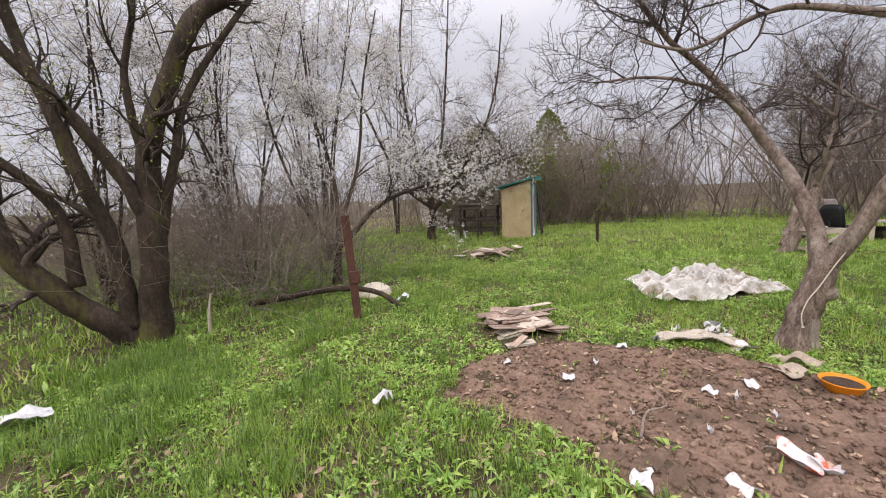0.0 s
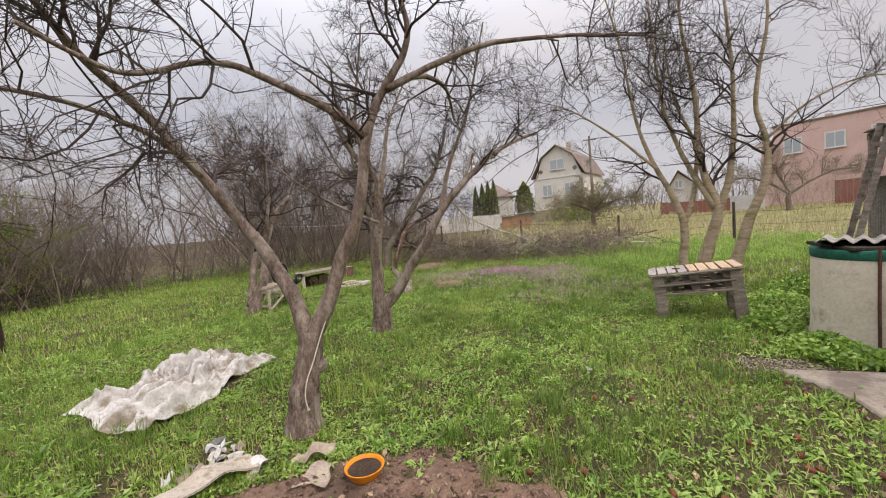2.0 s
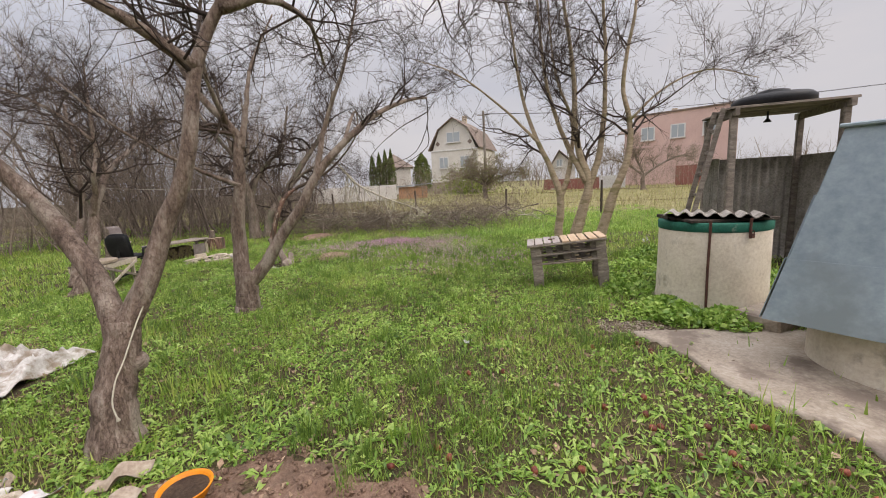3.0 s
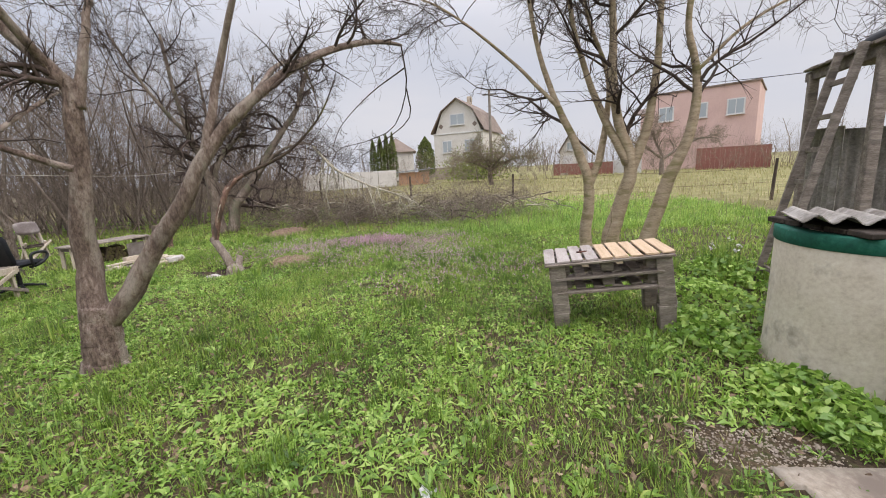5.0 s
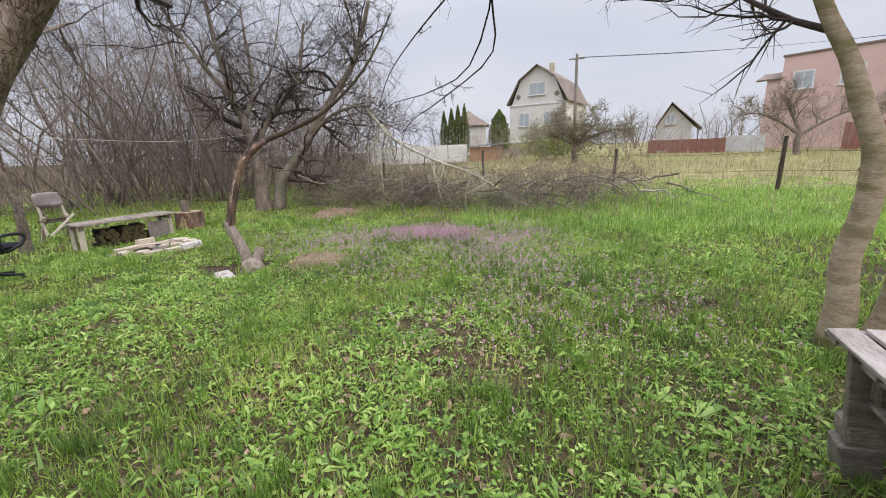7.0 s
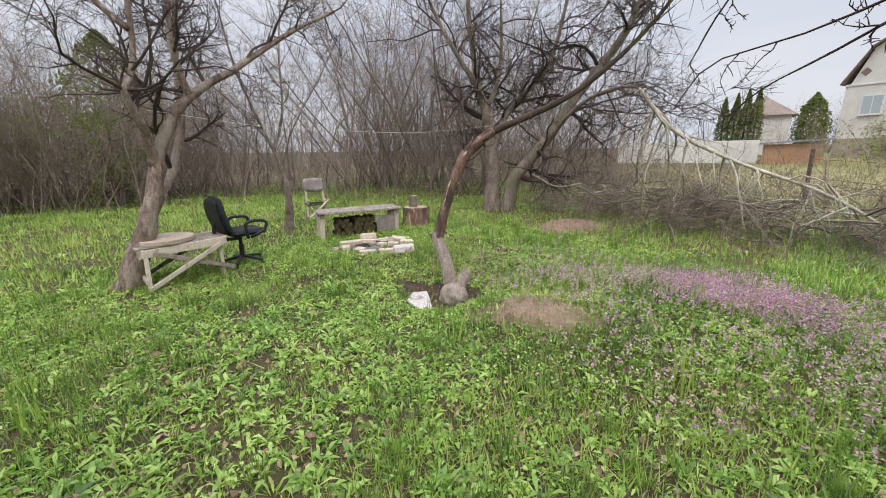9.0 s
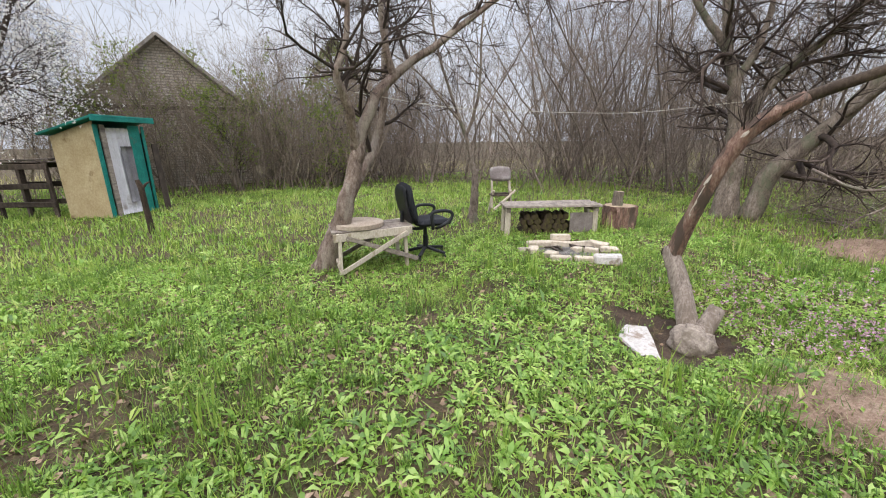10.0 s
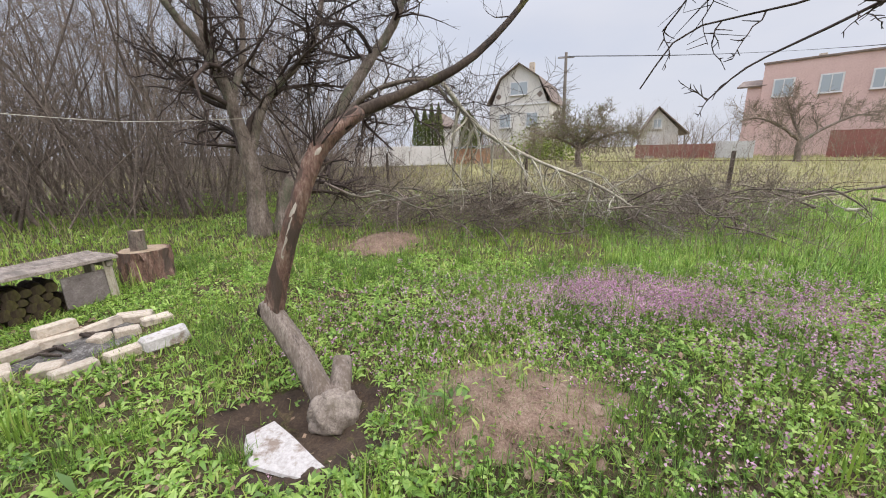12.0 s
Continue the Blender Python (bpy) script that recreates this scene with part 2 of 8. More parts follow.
TEAL = mat("teal_paint", (0.012, 0.19, 0.155), (0.008, 0.11, 0.09), (0.03, 0.28, 0.23), 3, 40, 0.6, 0.3, 0.003, stain=(0.1, 0.13, 0.11), stain_scale=3.5, stain_at=0.66)
GREENBAND = mat("dark_green_paint", (0.01, 0.105, 0.07), (0.006, 0.06, 0.04), (0.03, 0.16, 0.11), 4, 40, 0.7, 0.4, 0.003, stain=(0.3, 0.28, 0.23), stain_scale=5, stain_at=0.68)
LIME = mat("limewashed_concrete", (0.6, 0.525, 0.42), (0.45, 0.38, 0.295), (0.7, 0.64, 0.54), 2.2, 30, 0.9, 0.5, 0.006, stain=(0.33, 0.28, 0.22), stain_scale=2.4, stain_at=0.64)
CONCRETE = mat("old_concrete", (0.335, 0.28, 0.22), (0.215, 0.17, 0.13), (0.45, 0.39, 0.325), 1.6, 32, 0.92, 0.6, 0.008, stain=(0.19, 0.15, 0.12), stain_scale=2.2, stain_at=0.58)
PLASTER = mat("pale_plaster", (0.6, 0.57, 0.52), (0.49, 0.465, 0.42), (0.7, 0.675, 0.63), 0.6, 12, 0.9, 0.2, 0.01)
PINK = mat("pink_plaster", (0.6, 0.42, 0.38), (0.5, 0.34, 0.305), (0.67, 0.49, 0.445), 0.5, 10, 0.9, 0.2, 0.01)
REDWALL = mat("red_painted_fence", (0.26, 0.11, 0.09), (0.18, 0.07, 0.06), (0.34, 0.16, 0.14), 0.7, 12, 0.85, 0.3, 0.01)
ROOF = mat("brown_roof", (0.2, 0.155, 0.13), (0.12, 0.09, 0.075), (0.29, 0.24, 0.2), 1, 14, 0.9, 0.4, 0.02)
SLATE = mat("grey_fibre_cement", (0.29, 0.265, 0.235), (0.15, 0.135, 0.115), (0.43, 0.4, 0.365), 3, 34, 0.92, 0.6, 0.004, stain=(0.15, 0.13, 0.11), stain_scale=2.0, stain_at=0.58)
ZINC = mat("blue_grey_sheet_metal", (0.27, 0.325, 0.36), (0.2, 0.25, 0.285), (0.35, 0.41, 0.45), 1.2, 14, 0.5, 0.15, 0.003, metal=0.25, stain=(0.22, 0.255, 0.27), stain_scale=1.0, stain_at=0.58)
RUST = mat("rusty_steel", (0.095, 0.042, 0.032), (0.05, 0.024, 0.02), (0.17, 0.085, 0.058), 6, 50, 0.85, 0.6, 0.003, metal=0.15)
BLACK = mat("black_plastic", (0.016, 0.017, 0.019), (0.01, 0.01, 0.012), (0.03, 0.031, 0.034), 6, 80, 0.5, 0.2, 0.001)
FABRIC = mat("black_fabric", (0.018, 0.019, 0.023), (0.011, 0.012, 0.014), (0.032, 0.033, 0.038), 4, 250, 0.95, 0.5, 0.002)
LEATHER = mat("faded_brown_upholstery", (0.2, 0.165, 0.155), (0.12, 0.095, 0.09), (0.31, 0.27, 0.255), 5, 60, 0.8, 0.5, 0.004, stain=(0.36, 0.33, 0.31), stain_scale=5, stain_at=0.62)
PLASTIC = mat("milky_plastic_sheet", (0.56, 0.53, 0.49), (0.34, 0.3, 0.255), (0.7, 0.68, 0.65), 5, 30, 0.38, 0.6, 0.012, stain=(0.27, 0.21, 0.15), stain_scale=4.5, stain_at=0.56, gloss=0.5)
PAPER = mat("white_litter", (0.58, 0.57, 0.57), (0.42, 0.4, 0.39), (0.7, 0.7, 0.7), 8, 40, 0.8, 0.4, 0.004, stain=(0.36, 0.29, 0.23), stain_scale=7, stain_at=0.64)
CARD = mat("wet_cardboard", (0.36, 0.29, 0.225), (0.24, 0.18, 0.135), (0.47, 0.4, 0.32), 5, 40, 0.9, 0.4, 0.003)
ORANGE = mat("orange_plastic", (0.72, 0.24, 0.012), (0.6, 0.18, 0.01), (0.8, 0.3, 0.02), 3, 40, 0.4, 0.1, 0.001)
BLOCK = mat("pale_silicate_brick", (0.48, 0.405, 0.32), (0.32, 0.26, 0.195), (0.62, 0.55, 0.46), 5, 40, 0.92, 0.7, 0.006, vary=0.14, stain=(0.2, 0.165, 0.13), stain_scale=5, stain_at=0.6, by="object")
WHITEBLOCK = mat("white_block", (0.5, 0.465, 0.44), (0.34, 0.3, 0.275), (0.6, 0.57, 0.545), 9, 50, 0.9, 0.7, 0.008, stain=(0.25, 0.195, 0.155), stain_scale=9, stain_at=0.56)
ASH = mat("ash_and_char", (0.1, 0.09, 0.08), (0.03, 0.027, 0.025), (0.28, 0.26, 0.24), 8, 50, 0.95, 0.8, 0.015)
ENDGRAIN = mat("cut_wood", (0.34, 0.25, 0.17), (0.2, 0.14, 0.09), (0.46, 0.37, 0.27), 8, 50, 0.85, 0.5, 0.004)
APPLE = mat("rotten_apple", (0.15, 0.038, 0.026), (0.06, 0.02, 0.014), (0.3, 0.11, 0.05), 20, 80, 0.45, 0.3, 0.003, vary=0.4, by="object")
DEADLEAF = mat("dead_leaves", (0.27, 0.185, 0.125), (0.15, 0.095, 0.065), (0.42, 0.31, 0.22), 8, 50, 0.9, 0.3, 0.003, vary=0.4)
CORD = mat("pale_cord", (0.55, 0.51, 0.42), (0.42, 0.38, 0.3), (0.65, 0.61, 0.53), 30, 100, 0.9, 0.3, 0.001)
TEXTILE = mat("white_curtain", (0.62, 0.6, 0.62), (0.48, 0.46, 0.47), (0.72, 0.7, 0.72), 3, 60, 0.95, 0.4, 0.003, stain=(0.4, 0.36, 0.33), stain_scale=2, stain_at=0.62)
GREYCLOTH = mat("grey_tarpaulin", (0.2, 0.19, 0.2), (0.13, 0.12, 0.125), (0.28, 0.27, 0.28), 3, 60, 0.9, 0.4, 0.003)
WOODPOLE = mat("grey_pole", (0.22, 0.19, 0.165), (0.14, 0.12, 0.1), (0.3, 0.27, 0.24), 4, 30, 0.9, 0.4, 0.004)
PANE = bpy.data.materials.new("window_glass")
PANE.use_nodes = True
pb = PANE.node_tree.nodes["Principled BSDF"]
pb.inputs["Base Color"].default_value, pb.inputs["Roughness"].default_value = (0.34, 0.38, 0.4, 1), 0.06
pb.inputs["Specular IOR Level"].default_value = 0.9
WHITEFRAME = mat("white_frame", (0.6, 0.59, 0.575), (0.5, 0.49, 0.475), (0.68, 0.67, 0.655), 3, 20, 0.6, 0.1, 0.002)

TURF = leaf_mat("deep_green_grass", [(0.0, (0.045, 0.09, 0.016)), (0.85, (0.25, 0.37, 0.06)), (0.4, (0.12, 0.21, 0.034))], 0.35, 0.04, 1.6)
GRASS = leaf_mat("grass_blades", [(0.0, (0.085, 0.155, 0.02)), (0.75, (0.375, 0.49, 0.09)), (1.0, (0.56, 0.54, 0.2)), (0.4, (0.215, 0.35, 0.052))], 0.38, 0.04, 1.1)
WEED = leaf_mat("weed_leaves", [(0.0, (0.06, 0.13, 0.018)), (0.9, (0.49, 0.63, 0.17)), (0.45, (0.235, 0.405, 0.06))], 0.42, 0.045, 1.5)
STRAW = leaf_mat("dry_straw", [(0.0, (0.16, 0.115, 0.065)), (1.0, (0.42, 0.345, 0.21))], 0.2)
PURPLE = leaf_mat("purple_flowers", [(0.0, (0.3, 0.14, 0.2)), (0.8, (0.74, 0.47, 0.6)), (0.4, (0.53, 0.29, 0.4))], 0.3)
PETAL = leaf_mat("white_petals", [(0.0, (0.68, 0.64, 0.62)), (1.0, (0.84, 0.82, 0.8))], 0.35, 0.02)
BUD = leaf_mat("young_leaves", [(0.0, (0.1, 0.15, 0.02)), (1.0, (0.34, 0.4, 0.09))], 0.4, 0.03)
CONIFER = leaf_mat("conifer_needles", [(0.0, (0.05, 0.075, 0.02)), (1.0, (0.2, 0.24, 0.06))], 0.2, 0.02)
DRY_LITTER = mat("dry_litter", (0.235, 0.155, 0.11), (0.1, 0.066, 0.047), (0.38, 0.275, 0.205), 6, 60, 0.95, 1.0, 0.03)
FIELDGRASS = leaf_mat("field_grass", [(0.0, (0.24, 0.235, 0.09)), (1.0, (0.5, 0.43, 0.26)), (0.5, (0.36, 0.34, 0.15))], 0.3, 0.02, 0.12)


# ---- mesh tools ----
def box_topology():
    bm = bmesh.new()
    for v in box_corners((1, 1, 1), 0.2):
        bm.verts.new(v)
    bm.verts.index_update()
    bmesh.ops.convex_hull(bm, input=bm.verts[:])
    bm.verts.index_update()
    faces = [[v.index for v in f.verts] for f in bm.faces]
    bm.free()
    return faces


def box_corners(half, c):
    out = []
    for s in ((a, b, d) for a in (-1, 1) for b in (-1, 1) for d in (-1, 1)):
        for axis in range(3):
            out.append([s[k] * (half[k] - (0 if k == axis else c)) for k in range(3)])
    return np.array(out, dtype=float)


BOX_FACES = box_topology()


class Geo:
    """Vertices and faces gathered into one mesh."""

    def __init__(self):
        self.v, self.f, self.n = [], [], 0

    def add(self, verts, faces):
        verts = np.asarray(verts, dtype=float)
        self.v.append(verts)
        self.f.extend([[i + self.n for i in face] for face in faces])
        self.n += len(verts)
        return self

    def box(self, centre, size, turn=None, bevel=0.006, wobble=0.0, rng=None):
        half = np.array(size, dtype=float) / 2
        p = box_corners(half, min(bevel, half.min() * 0.6))
        if wobble:
            p = p + np.repeat(rng.normal(0, wobble, (8, 3)), 3, axis=0)
        if turn is not None:
            p = p @ np.array(turn.to_3x3()).T
        return self.add(p + np.array(centre), BOX_FACES)

    def beam(self, a, b, w, h, bevel=0.004, wobble=0.0, rng=None):
        """A squared bar from a to b, w wide and h thick."""
        a, b = Vector(a), Vector(b)
        turn = (b - a).to_track_quat("Y", "Z").to_matrix()
        return self.box((a + b) / 2, (w, (b - a).length, h), turn, bevel, wobble, rng)

    def tube(self, pts, radii, sides=8, rough=0.0, rng=None, caps=True):
        pts, radii = np.asarray(pts, dtype=float), np.asarray(radii, dtype=float)
        k = len(pts)
        tan = np.gradient(pts, axis=0)
        tan /= np.linalg.norm(tan, axis=1)[:, None] + 1e-9
        u = np.cross(tan[0], (0.31, 0.9, 0.17) if abs(tan[0][1]) < 0.85 else (1, 0, 0))
        rings = []
        ang = np.linspace(0, 2 * np.pi, sides, endpoint=False)
        for i in range(k):
            u = u - tan[i] * (u @ tan[i])
            u /= np.linalg.norm(u)
            w = np.cross(tan[i], u)
            r = radii[i] * (1 + (rng.normal(0, rough, sides) if rough else 0))
            rings.append(pts[i] + (np.cos(ang) * r)[:, None] * u + (np.sin(ang) * r)[:, None] * w)
        faces = [[i * sides + j, i * sides + (j + 1) % sides, (i + 1) * sides + (j + 1) % sides, (i + 1) * sides + j] for i in range(k - 1) for j in range(sides)]
        if caps:
            faces += [list(range(sides))[::-1], [(k - 1) * sides + j for j in range(sides)]]
        return self.add(np.concatenate(rings), faces)

    def lathe(self, profile, sides=32, centre=(0, 0, 0)):
        ang = np.linspace(0, 2 * np.pi, sides, endpoint=False)
        v = np.concatenate([np.stack([r * np.cos(ang), r * np.sin(ang), np.full(sides, z)], 1) for r, z in profile]) + np.array(centre)
        k = len(profile)
        faces = [[i * sides + j, i * sides + (j + 1) % sides, (i + 1) * sides + (j + 1) % sides, (i + 1) * sides + j] for i in range(k - 1) for j in range(sides)]
        return self.add(v, faces)

    def sheet(self, grid, thick=0.0):
        """A grid of points (n, m, 3) as a surface, with an underside when it has thickness."""
        n, m = grid.shape[:2]
        q = [[i * m + j, (i + 1) * m + j, (i + 1) * m + j + 1, i * m + j + 1] for i in range(n - 1) for j in range(m - 1)]
        top = grid.reshape(-1, 3)
        if not thick:
            return self.add(top, q)
        low = top - np.array((0, 0, thick)) if np.isscalar(thick) else top - np.asarray(thick)
        o = n * m
        rim = [i * m for i in range(n)] + [(n - 1) * m + j for j in range(1, m)] + [i * m + m - 1 for i in range(n - 2, -1, -1)] + [j for j in range(m - 2, 0, -1)]
        side = [[rim[i], rim[(i + 1) % len(rim)], rim[(i + 1) % len(rim)] + o, rim[i] + o] for i in range(len(rim))]
        return self.add(np.concatenate([top, low]), q + [[i + o for i in f[::-1]] for f in q] + side)

    def mesh(self, name, material, smooth=False):
        me = bpy.data.meshes.new(name)
        me.from_pydata(np.concatenate(self.v).tolist(), [], self.f)
        if smooth:
            me.polygons.foreach_set("use_smooth", [True] * len(me.polygons))
        me.materials.append(material)
        me.validate()
        me.update()
        return me


def fast_mesh(name, verts, quads, material, tris=None, smooth=False):
    """A large mesh straight from arrays: quads (n, 4) and triangles (m, 3)."""
    me = bpy.data.meshes.new(name)
    quads = np.zeros((0, 4), int) if quads is None else quads
    tris = np.zeros((0, 3), int) if tris is None else tris
    loops = np.concatenate([quads.ravel(), tris.ravel()]).astype(np.int32)
    nq, ntr = len(quads), len(tris)
    me.vertices.add(len(verts))
    me.vertices.foreach_set("co", np.asarray(verts, dtype=np.float32).ravel())
    me.loops.add(len(loops))
    me.loops.foreach_set("vertex_index", loops)
    me.polygons.add(nq + ntr)
    me.polygons.foreach_set("loop_start", np.concatenate([np.arange(nq) * 4, nq * 4 + np.arange(ntr) * 3]).astype(np.int32))
    if smooth:
        me.polygons.foreach_set("use_smooth", np.ones(nq + ntr, dtype=bool))
    me.materials.append(material)
    me.update(calc_edges=True)
    return me


def thing(name, at, label, category, group="", kind="", turn=0.0):
    """An empty at a thing's base, to hold its parts."""
    ob = new(name)
    ob.matrix_basis = pose(*at, 0, 0, turn)
    return tagged(ob, label, category, group, kind)


def part(name, g, material, parent=None, label="", smooth=False):
    me = g if isinstance(g, bpy.types.Mesh) else g.mesh(name, material, smooth)
    ob = new(name, me)
    if parent is not None:
        ob.parent = parent
    return tagged(ob, label)


def single(name, g, material, label, category, at=(0, 0, 0), turn=0.0, group="", kind="", smooth=False):
    """A thing of one mesh."""
    ob = part(name, g, material, None, "", smooth)
    ob.matrix_basis = pose(*at, 0, 0, turn)
    return tagged(ob, label, category, group, kind)


def smooth_line(pts, k):
    """k points on a smooth curve through pts."""
    p = np.array(pts, dtype=float)
    p = np.concatenate([[2 * p[0] - p[1]], p, [2 * p[-1] - p[-2]]])
    s = np.linspace(0, len(pts) - 1, k)
    i = np.minimum(s.astype(int), len(pts) - 2)
    t = (s - i)[:, None]
    a, b, c, d = p[i], p[i + 1], p[i + 2], p[i + 3]
    return 0.5 * (2 * b + (c - a) * t + (2 * a - 5 * b + 4 * c - d) * t ** 2 + (3 * b - a - 3 * c + d) * t ** 3)


def tubes(P, R, sides=3):
    """Many branches at once, as arrays of points (n, k, 3) and radii (n, k): vertices and quads."""
    n, k = P.shape[:2]
    tan = np.gradient(P, axis=1)
    tan /= np.linalg.norm(tan, axis=2, keepdims=True) + 1e-9
    ref = np.where(np.abs(tan[:, :1, 2:3]) > 0.8, np.array([1.0, 0, 0]), np.array([0, 0, 1.0]))
    u = np.cross(tan, np.broadcast_to(ref, tan.shape))
    u /= np.linalg.norm(u, axis=2, keepdims=True) + 1e-9
    w = np.cross(tan, u)
    ang = np.linspace(0, 2 * np.pi, sides, endpoint=False)
    V = P[:, :, None, :] + R[:, :, None, None] * (np.cos(ang)[None, None, :, None] * u[:, :, None, :] + np.sin(ang)[None, None, :, None] * w[:, :, None, :])
    base = (np.arange(n) * k * sides)[:, None, None]
    i = (np.arange(k - 1) * sides)[None, :, None]
    j = np.arange(sides)[None, None, :]
    j2 = (j + 1) % sides
    Q = np.stack([base + i + j, base + i + j2, base + i + sides + j2, base + i + sides + j], axis=-1).reshape(-1, 4)
    return V.reshape(-1, 3), Q


def grow(rng, P, R, per, length, angle=50.0, up=0.15, k=5, wiggle=0.16, lo=0.25, hi=1.0, ratio=0.55, least=0.0018, drop=0.0):
    """Side branches on every branch: their points and radii."""
    n, K = P.shape[:2]
    idx = np.repeat(np.arange(n), per)
    m = len(idx)
    s = rng.uniform(lo, hi, m) * (K - 1) * 0.999
    i0 = s.astype(int)
    w = (s - i0)[:, None]
    base = P[idx, i0] * (1 - w) + P[idx, i0 + 1] * w
    tan = P[idx, i0 + 1] - P[idx, i0]
    tan /= np.linalg.norm(tan, axis=1, keepdims=True) + 1e-9
    rad = R[idx, i0] * (1 - w[:, 0]) + R[idx, i0 + 1] * w[:, 0]
    side = np.cross(tan, rng.normal(size=(m, 3)))
    side /= np.linalg.norm(side, axis=1, keepdims=True) + 1e-9
    a = np.radians(rng.normal(angle, 14, m))[:, None]
    way = np.cos(a) * tan + np.sin(a) * side + np.array([0, 0, up])
    L = length * rng.uniform(0.45, 1.25, m) * (1.15 - 0.5 * s / (K - 1))
    steps = way[:, None, :] + np.cumsum(rng.normal(0, wiggle, (m, k - 1, 3)), axis=1) + np.array([0, 0, 1.0]) * (np.linspace(0, 1, k - 1) * (up - drop))[None, :, None]
    steps /= np.linalg.norm(steps, axis=2, keepdims=True) + 1e-9
    pts = base[:, None, :] + np.concatenate([np.zeros((m, 1, 3)), np.cumsum(steps * (L / (k - 1))[:, None, None], axis=1)], axis=1)
    r0 = np.clip(rad * ratio, least, None)
    radii = np.maximum(r0[:, None] * np.linspace(1, 0.14, k)[None, :], least * np.linspace(1, 0.5, k)[None, :])
    return pts, radii


def join(chunks):
    """Several (vertices, quads) into one."""
    vs, qs, o = [], [], 0
    for v, q in chunks:
        vs.append(v)
        qs.append(q + o)
        o += len(v)
    return np.concatenate(vs), np.concatenate(qs)


def flakes(rng, centres, size, flat=0.0):
    """Small four-sided leaves or petals at random tilts: vertices and quads."""
    n = len(centres)
    a, b = rng.normal(size=(n, 3)), rng.normal(size=(n, 3))
    if flat:
        a[:, 2] *= 1 - flat
        b[:, 2] *= 1 - flat
    a /= np.linalg.norm(a, axis=1, keepdims=True)
    b -= a * (a * b).sum(1, keepdims=True)
    b /= np.linalg.norm(b, axis=1, keepdims=True)
    s = (size * rng.uniform(0.6, 1.3, n))[:, None]
    c = np.cross(a, b) * s * 0.25
    V = np.stack([centres - a * s, centres + b * s * 0.6 + c, centres + a * s, centres - b * s * 0.6 + c], axis=1)
    return V.reshape(-1, 3), np.arange(n * 4).reshape(n, 4)


def lumps(rng, centres, size):
    """Small uneven eight-sided lumps: vertices, no quads, triangles."""
    n = len(centres)
    base = np.array([(1, 0, 0), (0, 1, 0), (-1, 0, 0), (0, -1, 0), (0, 0, 0.8), (0, 0, -0.6)], dtype=float)
    s = (size * rng.uniform(0.35, 1.5, n) ** 1.5)[:, None, None]
    V = centres[:, None, :] + base[None] * s * rng.uniform(0.6, 1.3, (n, 6, 3)) + rng.normal(0, 0.15, (n, 6, 3)) * s
    f = np.array([(0, 1, 4), (1, 2, 4), (2, 3, 4), (3, 0, 4), (1, 0, 5), (2, 1, 5), (3, 2, 5), (0, 3, 5)])
    return V.reshape(-1, 3), None, (np.arange(n)[:, None, None] * 6 + f[None]).reshape(-1, 3)


def ground_z(x, y):
    """Height of the ground."""
    x, y = np.asarray(x, dtype=float), np.asarray(y, dtype=float)
    z = -0.03 + 0.012 * np.clip(x - 9, 0, 45) - 0.08 * np.exp(-((x - 2.8) ** 2 + (y - 3.6) ** 2) / 4.0)
    z = z + 0.018 * np.sin(x * 1.7 + 0.6 * y) * np.cos(y * 1.3 - 0.4 * x) + 0.008 * np.sin(x * 5.1 + 1.0) * np.sin(y * 4.3)
    z = z - 0.09 * np.exp(-(((x - 10.2) / 0.5) ** 2 + ((y - 5.55) / 0.55) ** 2) ** 2) - 0.11 * np.exp(-(((x - 10.2) / 1.1) ** 2 + ((y - 5.5) / 1.0) ** 2))
    z = z + 0.13 * np.exp(-(((x - 10.25) / 0.38) ** 2 + ((y - 4.35) / 0.55) ** 2))
    far = np.clip((np.hypot(x - 5, y - 5) - 60) / 400, 0, 1)
    return z + far * 2.0 * np.sin(x * 0.01)


def gz(x, y):
    return float(ground_z(x, y))


# ---- the ground, one sheet to the horizon ----
def spread(lo, hi, step, far):
    near = np.arange(lo, hi + step / 2, step)
    out = step * np.cumsum(1.22 ** np.arange(1, 60))
    out = out[out < far]
    return np.concatenate([lo - out[::-1], near, hi + out])


gx, gy = np.meshgrid(spread(-6.0, 18.0, 0.15, 1800), spread(-5.0, 15.0, 0.15, 1800), indexing="ij")
n, m = gx.shape
gv = np.stack([gx, gy, ground_z(gx, gy)], axis=2).reshape(-1, 3)
gi = np.arange(n * m).reshape(n, m)
gq = np.stack([gi[:-1, :-1], gi[1:, :-1], gi[1:, 1:], gi[:-1, 1:]], axis=2).reshape(-1, 4)
tagged(new("ground", fast_mesh("ground", gv, gq, EARTH, smooth=True)), "grassy uneven garden ground with bare earth showing through", "ground", kind="structure")


BED = [(0.1, 2.62), (0.35, 3.4), (1.4, 3.72), (2.3, 3.62), (2.95, 3.2), (3.25, 2.6), (3.4, 2.0), (3.25, 1.3), (2.5, 0.7), (1.5, 0.75), (1.02, 1.75), (0.62, 2.3)]


